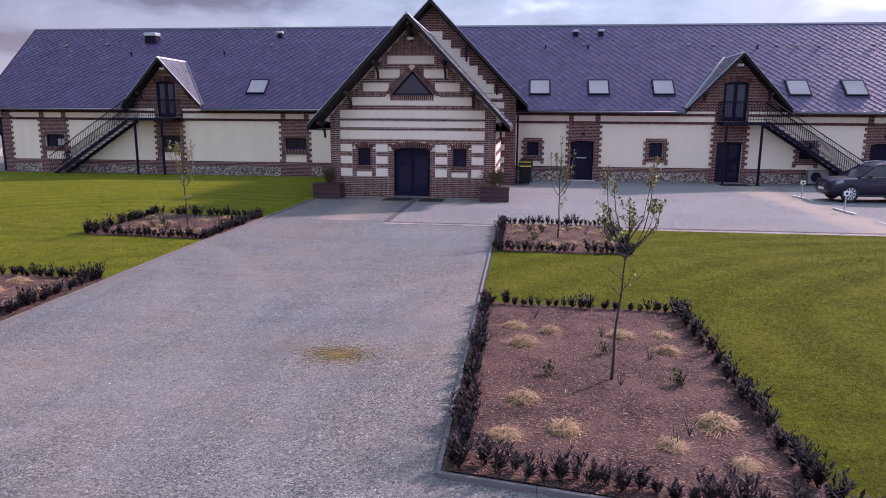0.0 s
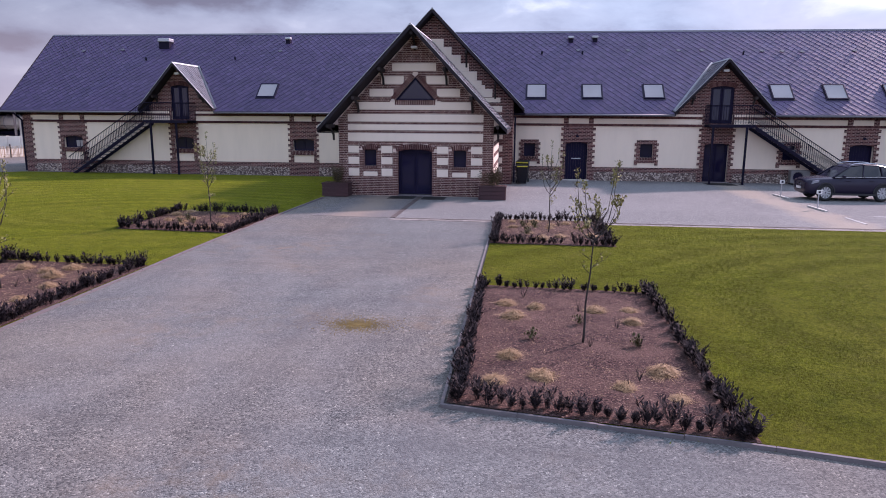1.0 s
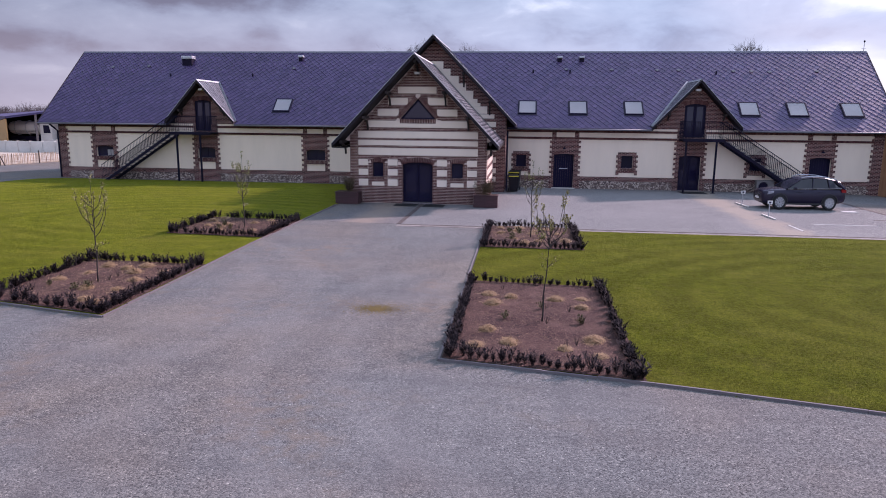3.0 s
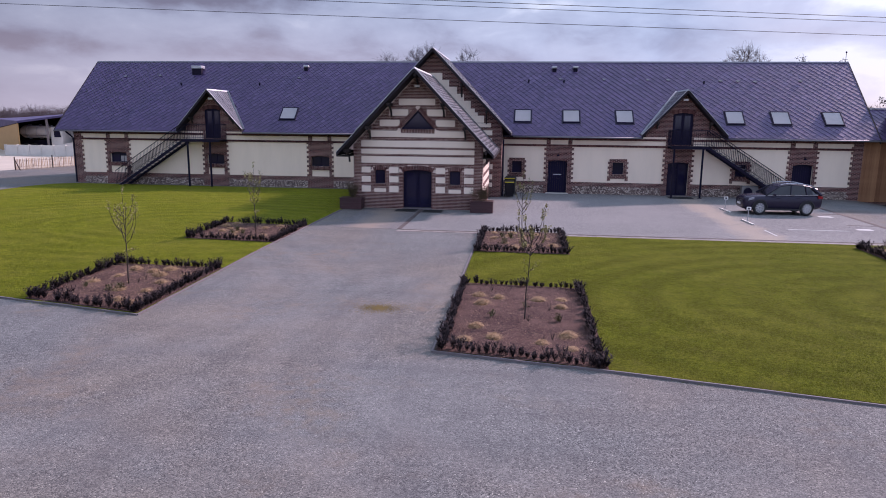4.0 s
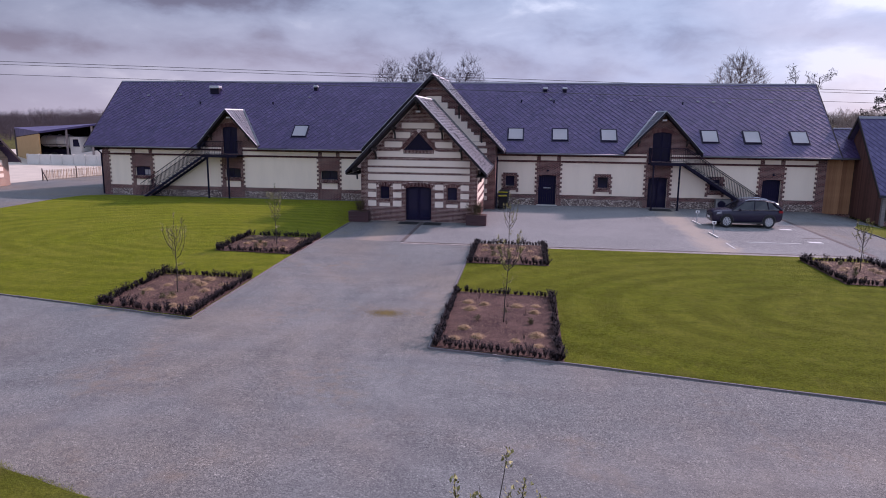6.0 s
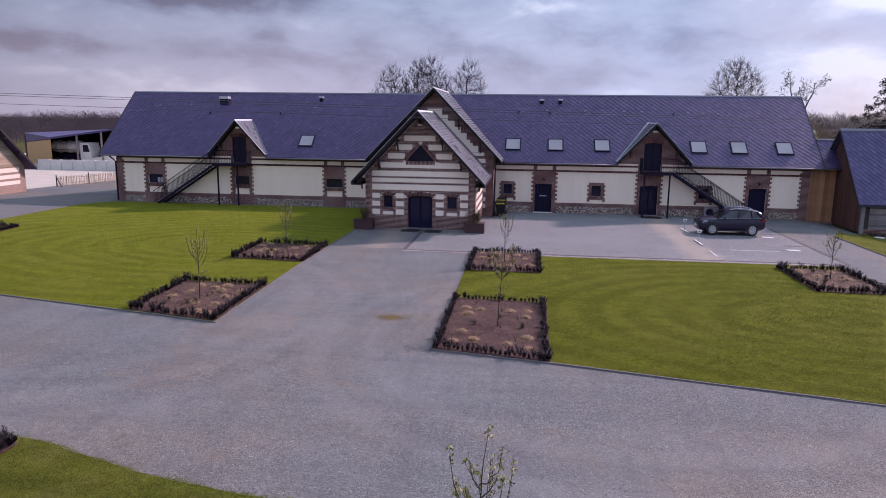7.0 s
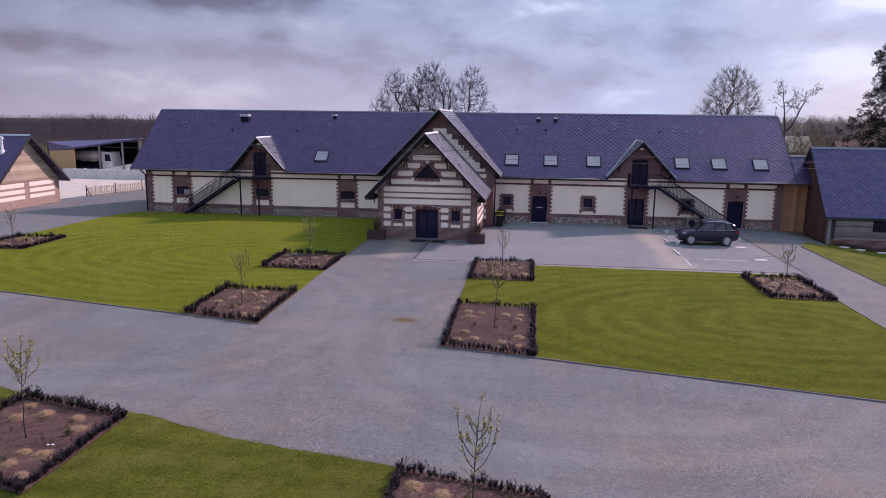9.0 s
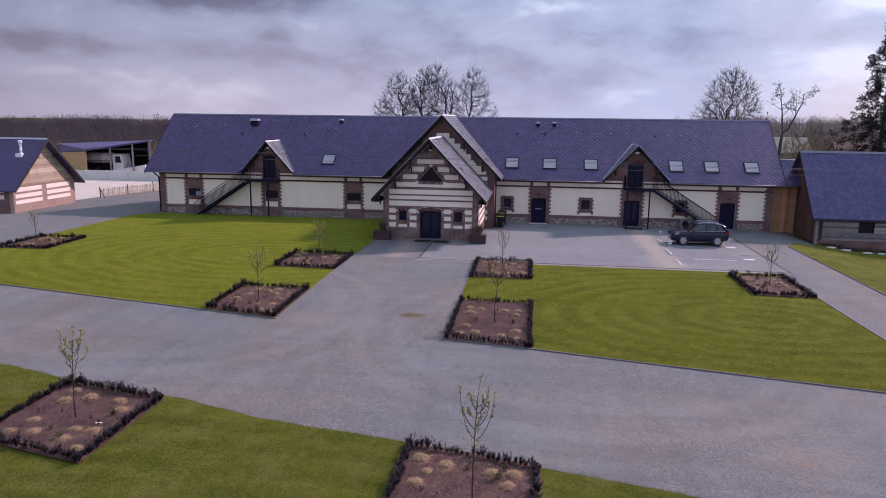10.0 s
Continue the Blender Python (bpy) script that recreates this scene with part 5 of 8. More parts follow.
# dormers with doors
def dormer(cx, half, ridge, foot, dx0, dx1):
    y = 0.0
    k = (ridge - foot) / half
    g = Geo()
    w = half - 0.35
    top = lambda x: ridge - 0.2 - k * abs(x - cx)  # noqa: E731
    z0, zd = 3.18, 5.25
    g.prism([(cx - w, y, 3.723), (dx0, y, 3.723), (dx0, y, zd), (dx0, y, top(dx0)) if top(dx0) > zd else (dx0, y, zd + 0.01), (cx - w, y, top(cx - w))], (0, 0.3, 0))
    g.prism([(cx + w, y, 3.723), (dx1, y, 3.723), (dx1, y, zd), (dx1, y, top(dx1)) if top(dx1) > zd else (dx1, y, zd + 0.01), (cx + w, y, top(cx + w))], (0, 0.3, 0))
    g.prism([(dx0, y, zd), (dx1, y, zd), (dx1, y, top(dx1)), (cx, y, ridge - 0.2), (dx0, y, top(dx0))], (0, 0.3, 0))
    part("wall", g, M_BRICK, barn, "triangular brick dormer gable")
    part("arch", arch(dx0, dx1, zd, 0.12, 0.24, -0.05, 0.0), M_BRICK_PIECE, barn, "segmental brick arch")
    g = Geo()
    g.box(dx0 + 0.0, dx1 - 0.0, 0.10, 0.16, 3.19, 3.25)
    part("threshold", g, M_FRAME, barn)
    door(barn, dx0, dx1, z0 + 0.07, zd, 0.10, 2, True, "dark glazed double door in the dormer")
    gable_roof(barn, cx, -0.7, 3.0, ridge, half, foot, "steep slated dormer roof slope")
    # zinc valleys where the dormer meets the main roof
    yr = EAVE_Y + (ridge - EAVE_Z) / ((RIDGE_Z - EAVE_Z) / (RIDGE_Y - EAVE_Y))
    for s in (-1, 1):
        g = Geo()
        a, b = Vector((cx, yr, ridge + 0.05)), Vector((cx + s * half, EAVE_Y + (foot - EAVE_Z) / 0.886, foot + 0.05))
        side = Vector((s * 0.09, -0.05, 0.02))
        g.prism([a - side * 0.3, b - side * 0.3, b + side, a + side], (0, 0, 0.03))
        part("valley", g, M_ZINC, barn, "zinc valley gutter")
    for s in (-1, 1):
        bracket(barn, cx + s * half * 0.62, y, ridge - 0.28 - k * half * 0.62, 0.6, 0.35, s)
    g = Geo()
    g.box(cx - 0.14, cx + 0.14, -0.3, -0.02, ridge - 0.62, ridge - 0.5)
    part("flood_lamp", g, M_WHITE, barn, "small white flood lamp under the gable")


# the front wall is open behind the upper part of each dormer door
for row in DORMERS:
    dormer(*row)


# roof windows
def roof_window(x, y0=0.38, y1=1.30, w=1.12, glass=None):
    ob = thing("roof_window", "dark framed roof window reflecting the pale sky", "skylight", "roof windows")
    k = (RIDGE_Z - EAVE_Z) / (RIDGE_Y - EAVE_Y)
    up = Vector((0, 1, k)).normalized()
    nn = Vector((0, -k, 1)).normalized()
    o = roof_point(x, y0)
    high = (y1 - y0) * math.hypot(1, k)

    def slab(u0, u1, v0, v1, h0, h1):
        g = Geo()
        p = [o + Vector((u, 0, 0)) + up * v + nn * h0 for u, v in ((u0, v0), (u1, v0), (u1, v1), (u0, v1))]
        g.prism(p, nn * (h1 - h0))
        return g

    part("flashing", slab(-0.05, w + 0.05, -0.09, high + 0.04, 0.0, 0.035), M_SLATE_BED, ob, "dark lead flashing")
    for q in ((0, w, 0, 0.07), (0, w, high - 0.07, high), (0, 0.06, 0.07, high - 0.07), (w - 0.06, w, 0.07, high - 0.07)):
        part("frame", slab(*q, 0.035, 0.10), M_FRAME, ob)
    part("pane", slab(0.06, w - 0.06, 0.07, high - 0.07, 0.06, 0.085), glass or M_ROOF_PANE, ob)
    return ob


for x in (-11.1, 4.88, 8.02, 11.42, 18.28, 21.08, 24.2):
    roof_window(x, glass=M_ROOF_GREY if x < 0 else None)


# small roof fittings
M_VENT = plain("dull lead plate", (0.12, 0.12, 0.14), 0.6, 0.2, 20.0, 2.0, 0.1)


def roof_vent(x, y, w, d, h, label, mat=None):
    ob = thing("roof_vent", label, "roof vent", "roof vents")
    p = roof_point(x, y)
    g = Geo()
    g.box(p.x - w / 2 + 0.05, p.x + w / 2 - 0.05, p.y - d / 2, p.y + d / 2, p.z - 0.3, p.z + h * 0.55)
    part("body", g, M_STEEL, ob)
    g = Geo()
    g.box(p.x - w / 2, p.x + w / 2, p.y - d / 2 - 0.06, p.y + d / 2 + 0.06, p.z + h * 0.55 + 0.003, p.z + h)
    part("cap", g, mat or M_ZINC, ob, "pale metal cap", bevel=0.03)


roof_vent(-18.6, 4.22, 0.80, 0.5, 0.46, "zinc box vent high on the slate roof")
roof_vent(-10.4, 4.46, 0.36, 0.25, 0.32, "small zinc box vent on the slate roof")
roof_vent(7.5, 4.42, 0.36, 0.25, 0.30, "small zinc box vent on the slate roof")
roof_vent(8.95, 4.44, 0.36, 0.25, 0.30, "small zinc box vent on the slate roof")
for x, y in ((-19.4, 3.1), (-13.45, 3.12), (5.75, 3.47), (8.15, 3.46), (17.4, 3.41)):
    p = roof_point(x, y)
    g = Geo()
    g.tube([p - Vector((0, 0, 0.05)), p + Vector((0, -0.02, 0.11)), p + Vector((0, -0.08, 0.15))], [0.05, 0.05, 0.065], 8)
    single("vent_pipe", g, M_STEEL, "short black vent pipe on the slate roof", "vent pipe", group="vent pipes")
for x, y in ((-24.1, 3.8), (-21.4, 3.88), (-10.7, 3.73), (7.9, 3.7), (10.85, 3.68), (13.75, 3.66), (15.1, 3.66), (18.5, 3.6), (19.6, 3.58), (20.7, 3.54), (23.6, 3.6)):
    p = [roof_point(x + u, y + v, 0.045) for u, v in ((-0.15, 0), (0, -0.08), (0.15, 0), (0, 0.10))]
    g = Geo()
    g.prism(p, Vector((0, -0.66, 0.75)) * 0.03)
    single("vent_slate", g, M_VENT, "small diamond metal vent plate among the slates", "vent tile", group="vent tiles")


def ridge_finial():
    ob = thing("ridge_finial", "thin dark iron finial at the end of the roof ridge", "finial", at=pose(26.92, RIDGE_Y, RIDGE_Z))
    g = Geo()
    g.tube([(0, 0, 0.0), (0, 0, 0.62)], 0.016, 6)
    part("rod", g, M_STEEL, ob)
    g = Geo()
    g.tube([(-0.14, 0, 0.2), (0.14, 0, 0.2)], 0.012, 5)
    part("crossbar", g, M_STEEL, ob)
    g = Geo()
    g.ring_skin([[(0.06 * math.cos(k * 0.785) * w, 0.06 * math.sin(k * 0.785) * w, 0.62 + h) for k in range(8)] for h, w in ((-0.02, 0.3), (0.03, 1.0), (0.08, 0.8), (0.13, 0.2))])
    part("knob", g, M_STEEL, ob)


ridge_finial()


# ---- steel stairs, planters, bins and other things by the long barn ----
def steel_stair(cx0, cx1, x_top, x_foot, label):
    """A landing at a dormer door, with a straight flight along the wall."""
    ob = thing("outside_stair", label, "staircase", "outside stairs")
    z, y0, y1 = 3.2, -1.28, -0.12
    s = 1 if x_foot > x_top else -1
    g = Geo()
    g.box(cx0, cx1, y0, y1, z - 0.05, z)
    for y in (y0, y1 - 0.05):
        g.box(cx0, cx1, y, y + 0.05, z - 0.16, z - 0.05)
    part("landing", g, M_STEEL, ob)
    run, n = x_foot - x_top, 17
    for y in (y0, y1 - 0.05):
        g = Geo()
        g.prism([(x_top, y, z - 0.07), (x_foot - s * 0.11, y, 0.0), (x_foot - s * 0.40, y, 0.0), (x_top, y, z - 0.27)], (0, 0.05, 0))
        part("stringer", g, M_STEEL, ob)
    tread = Geo()
    tread.box(-0.13, 0.13, y0 + 0.002, y1 - 0.002, -0.03, 0.0)
    for y in (y0 + 0.01, y1 - 0.04):
        tread.box(-0.04, 0.04, y, y + 0.03, -0.14, -0.03)
    me = tread.mesh("tread", M_TREAD)
    for i in range(1, n):
        t = part("tread", me, (), ob)
        t.location = (x_top + run * i / n, 0, z * (1 - i / n))
    for x in (cx0 + 0.20 if s > 0 else cx0 + 0.42, cx1 - 0.42 if s > 0 else cx1 - 0.70):
        g = Geo()
        g.box(x - 0.05, x + 0.05, y0, y0 + 0.1, -0.05, z - 0.16)
        g.box(x - 0.13, x + 0.13, y0 - 0.08, y0 + 0.18, -0.05, 0.02)
        part("post", g, M_STEEL, ob)
    g = Geo()
    g.tube([(0, 0, 0), (0, 0, 0.96)], 0.011, 5)
    bar = g.mesh("baluster", M_STEEL)

    def rail(path, bars, y_bars):
        g = Geo()
        g.tube(path, 0.024, 6)
        part("handrail", g, M_STEEL, ob)
        low = Geo()
        low.tube([Vector(p) - Vector((0, 0, 0.86)) for p in path], 0.014, 5)
        part("bottom_rail", low, M_STEEL, ob)
        for a, b in zip(path, path[1:]):
            a, b = Vector(a), Vector(b)
            m = max(1, int((b - a).length / 0.125))
            for i in range(m + 1):
                p = a + (b - a) * i / m
                q = part("baluster", bar, (), ob)
                q.location = p - Vector((0, 0, 0.97))

    outer = cx0 if s > 0 else cx1
    rail([(outer, y1, z + 1.0), (outer, y0, z + 1.0), (x_top, y0, z + 1.0), (x_foot, y0, 1.0)], True, y0)
    rail([(x_top, y1, z + 1.0), (x_foot, y1, 1.0)], True, y1)
    return ob


steel_stair(-17.4, -14.70, -17.4, -22.3, "dark painted steel stair rising along the west wing")
steel_stair(14.65, 17.0, 17.0, 22.0, "dark painted steel stair rising along the east wing")


def planter(x, y, bush):
    ob = thing("planter_box", "rust brown timber planter box with a shaggy brownish shrub", "planter", "planters beside the porch", at=pose(x, y, 0))
    w, d, h = 0.58, 0.36, 0.56
    for i in range(3):
        z0, z1 = 0.02 + i * h / 3, 0.02 + (i + 1) * h / 3 - 0.012
        for q in ((-w, w, -d, -d + 0.035), (-w, w, d - 0.035, d), (-w, -w + 0.035, -d + 0.035, d - 0.035), (w - 0.035, w, -d + 0.035, d - 0.035)):
            g = Geo()
            g.box(q[0], q[1], q[2], q[3], z0, z1)
            part("slat", g, M_CORTEN, ob)
    g = Geo()
    g.box(-w - 0.03, w + 0.03, -d - 0.03, d + 0.03, h + 0.01, h + 0.05)
    part("rim", g, M_CORTEN, ob)
    g = Geo()
    g.box(-w + 0.04, w - 0.04, -d + 0.04, d - 0.04, h - 0.05, h + 0.058)
    part("soil", g, M_MULCH, ob, "dark planting soil")
    g = Geo()
    rnd = random.Random(int(x * 10))
    for _ in range(26):
        a, lean = rnd.uniform(0, 6.283), rnd.uniform(0.1, 0.55)
        p = Vector((rnd.gauss(0.05, 0.12), rnd.gauss(0, 0.08), h + 0.04))
        tip = p + Vector((math.cos(a) * lean * 0.8, math.sin(a) * lean * 0.5, rnd.uniform(0.35, 0.82)))
        g.tube([p, p.lerp(tip, 0.5) + Vector((rnd.gauss(0, 0.03), 0, 0.02)), tip], [0.011, 0.008, 0.003], 4)
        for _ in range(bush // 26):
            f = rnd.uniform(0.2, 1.0)
            c = p.lerp(tip, f) + Vector((rnd.gauss(0, 0.05), rnd.gauss(0, 0.05), rnd.gauss(0, 0.04)))
            d = Vector((rnd.gauss(0, 1), rnd.gauss(0, 1), rnd.gauss(0.4, 0.8))).normalized() * rnd.uniform(0.05, 0.13)
            side = d.cross(Vector((0.3, 0.5, 0.8))).normalized() * rnd.uniform(0.006, 0.016)
            g.face([c, c + d * 0.5 + side, c + d, c + d * 0.5 - side])
    part("bush", g, M_BUSH, ob, "shaggy olive brown shrub")


planter(-3.38, -10.08, 1300)
planter(3.54, -10.25, 1900)


def door_mat(x0, x1, y0, y1):
    ob = thing("door_mat", "dark ribbed rubber door mat before the porch", "doormat", "door mats")
    g = Geo()
    g.box(x0, x1, y0, y1, 0.0, 0.018)
    part("base", g, M_RUBBER, ob)
    n = 14
    g = Geo()
    for i in range(n):
        xx = x0 + 0.05 + (x1 - x0 - 0.1) * i / n
        g.box(xx, xx + 0.025, y0 + 0.05, y1 - 0.05, 0.018, 0.026, 0, "b")
    tagged(part("rib", g, M_RUBBER, ob), kind="stuff")


door_mat(-0.98, 0.14, -10.75, -9.75)
door_mat(0.48, 1.5, -10.85, -9.8)
door_mat(14.7, 16.2, -1.75, -0.62)


def wheelie_bin(x, y, turn, lid, open_lid, size=1.0):
    ob = thing("wheelie_bin", "dark wheeled refuse bin with a yellow lid edge" if not open_lid else "dark wheeled refuse bin with its yellow lid tipped up", "bin", "refuse bins", at=pose(x, y, 0, 0, 0, turn) @ Matrix.Scale(size, 4))
    rings = []
    for z, w, d in ((0.08, 0.22, 0.25), (0.12, 0.24, 0.27), (0.95, 0.30, 0.36), (1.0, 0.32, 0.38)):
        rings.append([(-w, -d, z), (w, -d, z), (w, d, z), (-w, d, z)])
    g = Geo()
    g.ring_skin(rings)
    part("body", g, M_BIN, ob, bevel=0.02)
    g = Geo()
    if open_lid:
        g.prism([(-0.32, 0.36, 1.0), (0.32, 0.36, 1.0), (0.32, 0.50, 1.42), (-0.32, 0.50, 1.42)], (0, 0.03, 0))
    else:
        g.prism([(-0.33, -0.36, 1.015), (0.33, -0.36, 1.015), (0.33, 0.40, 1.09), (-0.33, 0.40, 1.09)], (0, 0, 0.035))
    part("lid", g, M_BIN, ob, "dark lid", bevel=0.01)
    g = Geo()
    g.prism([(-0.31, -0.45, 1.0), (0.31, -0.45, 1.0), (0.31, -0.365, 1.012), (-0.31, -0.365, 1.012)], (0, 0, 0.05))
    part("lid_lip", g, lid, ob, "yellow lid lip", bevel=0.01)
    g = Geo()
    g.tube([(-0.26, 0.44, 0.95), (0.26, 0.44, 0.95)], 0.018, 6)
    part("handle", g, M_BIN, ob)
    for sx in (-0.27, 0.27):
        g = Geo()
        g.tube([(sx - 0.025, 0.24, 0.1), (sx + 0.025, 0.24, 0.1)], 0.1, 12)
        part("wheel", g, M_RUBBER, ob)


M_BIN = plain("dark bin plastic", (0.010, 0.009, 0.014), 0.5, 0.1, 60.0, 2.0, 0.1, spec=0.2)
M_YELLOW = plain("yellow bin lid", (0.50, 0.42, 0.02), 0.5, 0.12, 60.0, 2.0, 0.1)
wheelie_bin(4.74, -2.8, 5, M_YELLOW, False, 0.92)
wheelie_bin(4.80, -1.75, -8, M_YELLOW, False, 1.06)


def ground_sign(x, y, turn):
    """A low post with a plate on a long flat foot."""
    ob = thing("parking_sign", "low white parking post on a flat metal foot", "sign", "parking posts", at=pose(x, y, 0.015, 0, 0, turn))
    g = Geo()
    g.box(-0.045, 0.045, -0.8, 0.8, 0.0, 0.05)
    part("foot", g, M_CHALK, ob)
    g = Geo()
    g.tube([(0, 0, 0.05), (0, 0.0, 0.72)], 0.022, 8)
    part("post", g, M_ZINC, ob)
    g = Geo()
    g.box(-0.11, 0.11, -0.055, -0.025, 0.60, 0.76)
    part("plate", g, M_WHITE, ob, "white plate with a small dark symbol", bevel=0.01)
    g = Geo()
    g.box(-0.045, 0.045, -0.059, -0.055, 0.64, 0.72)
    part("symbol", g, M_FRAME, ob)


ground_sign(16.55, -7.0, 4)
ground_sign(16.4, -11.4, 2)


def heat_pump(x, y):
    ob = thing("air_conditioner", "dull grey outdoor air conditioning unit on the wall foot", "air conditioner", at=pose(x, y, 0))
    g = Geo()
    g.box(-0.5, 0.5, -0.2, 0.2, 0.08, 0.78)
    part("casing", g, plain("dull grey casing", (0.20, 0.19, 0.19), 0.6, 0.1, 30.0, 2.0, 0.05), ob, bevel=0.03)
    for r in (0.27, 0.178, 0.078):
        g = Geo()
        g.tube([(-0.12 + r * math.cos(k * 0.2618), -0.212, 0.43 + r * math.sin(k * 0.2618)) for k in range(25)], 0.008, 5)
        part("grille_ring", g, M_STEEL, ob)
    g = Geo()
    g.tube([(-0.12, -0.203, 0.43), (-0.12, -0.2, 0.43)], 0.25, 20)
    part("fan_opening", g, M_FRAME, ob)
    for sx in (-0.38, 0.38):
        g = Geo()
        g.box(sx - 0.05, sx + 0.05, -0.22, 0.22, 0.0, 0.08)
        part("foot", g, M_RUBBER, ob)


heat_pump(19.75, -0.42)


# the parked car
def parked_car(x, y, turn):
    paint = Nodes("dark aubergine car paint")
    body_mat = paint.done(paint.mix(paint.noise(3.0), (0.013, 0.009, 0.024), (0.018, 0.013, 0.033)), 0.26, 0.1, 0.38)
    glass = plain("tinted car glass", (0.010, 0.010, 0.014), 0.05, 0.05, 20.0, 2.0, 0.0, spec=0.7)
    trim = plain("black car trim", (0.012, 0.012, 0.014), 0.55, 0.1, 60.0, 3.0, 0.05)
    chrome = plain("bright chrome", (0.42, 0.42, 0.45), 0.30, 0.04, 40.0, 2.0, 0.0, metal=1.0)
    silver = plain("silver rim paint", (0.58, 0.58, 0.60), 0.35, 0.05, 40.0, 2.0, 0.0, metal=0.3)
    ob = thing("car", "dark aubergine estate car parked on the grey forecourt", "car", at=pose(x, y, 0.006, 0, 0, turn) @ Matrix.Diagonal((0.865, 0.91, 0.975, 1.0)))
    # stations from nose to tail: x, sill, lower shoulder, bonnet or belt height, half width
    st = [(-2.29, 0.42, 0.62, 0.84, 0.66), (-2.23, 0.28, 0.62, 0.92, 0.78), (-2.02, 0.24, 0.64, 0.98, 0.88), (-1.55, 0.24, 0.66, 1.03, 0.925), (-0.95, 0.24, 0.68, 1.07, 0.94), (0.0, 0.24, 0.70, 1.08, 0.94),
          (1.0, 0.24, 0.71, 1.10, 0.94), (1.65, 0.26, 0.72, 1.13, 0.92), (2.05, 0.32, 0.72, 1.12, 0.87), (2.22, 0.40, 0.70, 1.06, 0.78), (2.28, 0.50, 0.68, 0.98, 0.68)]
    g = Geo()
    rings = []
    for px, lo, sh, hi, w in st:
        rings.append([(px, s * a, b) for s, a, b in ((-1, w * 0.86, lo), (-1, w * 0.985, lo + 0.10), (-1, w, sh), (-1, w * 0.97, hi - 0.07), (-1, w * 0.86, hi), (1, w * 0.86, hi), (1, w * 0.97, hi - 0.07), (1, w, sh), (1, w * 0.985, lo + 0.10), (1, w * 0.86, lo))])
    g.ring_skin(rings)
    body = part("body", g, body_mat, ob, smooth=True)
    sub = body.modifiers.new("soft", "SUBSURF")
    sub.levels = sub.render_levels = 1
    # greenhouse: glass, with a painted roof above
    cab = [(-1.02, 1.05, 1.05, 0.80), (-0.60, 1.05, 1.33, 0.74), (-0.20, 1.06, 1.54, 0.69), (0.4, 1.07, 1.61, 0.675), (1.1, 1.09, 1.585, 0.665), (1.62, 1.10, 1.49, 0.65), (1.95, 1.10, 1.33, 0.66), (2.16, 1.08, 1.12, 0.70)]
    g = Geo()
    rings = [[(px, -0.86, lo), (px, -w, hi - 0.03), (px, -w * 0.9, hi), (px, w * 0.9, hi), (px, w, hi - 0.03), (px, 0.86, lo)] for px, lo, hi, w in cab]
    g.ring_skin(rings)
    part("window_glass", g, glass, ob, "dark tinted glazing")
    g = Geo()
    top = [(-0.32, 1.50, 0.71), (-0.1, 1.585, 0.70), (0.4, 1.64, 0.685), (1.1, 1.615, 0.675), (1.65, 1.52, 0.665), (1.98, 1.42, 0.63)]
    g.ring_skin([[(px, -w, hi - 0.035), (px, -w * 0.9, hi), (px, w * 0.9, hi), (px, w, hi - 0.035)] for px, hi, w in top])
    part("roof", g, body_mat, ob, smooth=False, bevel=0.015)
    for s in (-1, 1):
        for path, r in (([(-1.05, s * 0.85, 1.06), (-0.32, s * 0.72, 1.49)], 0.035), ([(0.36, s * 0.865, 1.07), (0.42, s * 0.70, 1.58)], 0.030), ([(1.30, s * 0.865, 1.09), (1.22, s * 0.69, 1.56)], 0.035), ([(2.14, s * 0.80, 1.08), (1.62, s * 0.68, 1.49)], 0.075)):
            g = Geo()
            g.tube(path, r, 6)
            part("pillar", g, body_mat, ob)
        g = Geo()
        g.tube([(-0.2, s * 0.65, 1.59), (0.0, s * 0.65, 1.65), (0.4, s * 0.65, 1.68), (1.1, s * 0.64, 1.66), (1.6, s * 0.63, 1.57), (1.75, s * 0.63, 1.50)], 0.024, 6)
        part("roof_rail", g, chrome, ob, "bright roof rail")
        g = Geo()
        g.prism([(-0.98, s * 0.905, 1.035), (1.9, s * 0.90, 1.10), (1.9, s * 0.90, 1.125), (-0.98, s * 0.905, 1.06)], (0, s * 0.012, 0))
        part("belt_trim", g, chrome, ob, "bright trim under the windows")
        g = Geo()
        g.ring_skin([[(-0.62 + dx, s * yy, zz) for dx, zz in ((-0.06, 1.06), (0.08, 1.06), (0.09, 1.16), (-0.04, 1.16))] for yy in (0.93, 1.08)])
        part("mirror", g, body_mat, ob, bevel=0.02)
        for dx in (-0.42, 0.66):
            g = Geo()
            g.box(dx, dx + 0.2, min(s * 0.935, s * 0.965), max(s * 0.935, s * 0.965), 0.90, 0.925)
            part("door_handle", g, body_mat, ob)
        g = Geo()
        g.prism([(-1.05, s * 0.944, 0.27), (1.05, s * 0.944, 0.27), (1.05, s * 0.944, 0.36), (-1.05, s * 0.944, 0.36)], (0, s * 0.008, 0))
        part("sill_trim", g, trim, ob)
        g = Geo()
        g.ring_skin([[(px, s * yy, z) for px, z in ((-2.05, 0.76), (-1.72, 0.84), (-1.72, 0.94), (-2.0, 0.89))] for yy in (0.80, 0.925)])
        part("headlight", g, pane("headlight glass", (0.22, 0.22, 0.25), 0.05), ob, "clear headlight glass", bevel=0.01)
        g = Geo()
        g.ring_skin([[(px, s * yy, z) for px, z in ((1.95, 0.92), (2.2, 0.92), (2.18, 1.05), (1.92, 1.08))] for yy in (0.70, 0.905)])
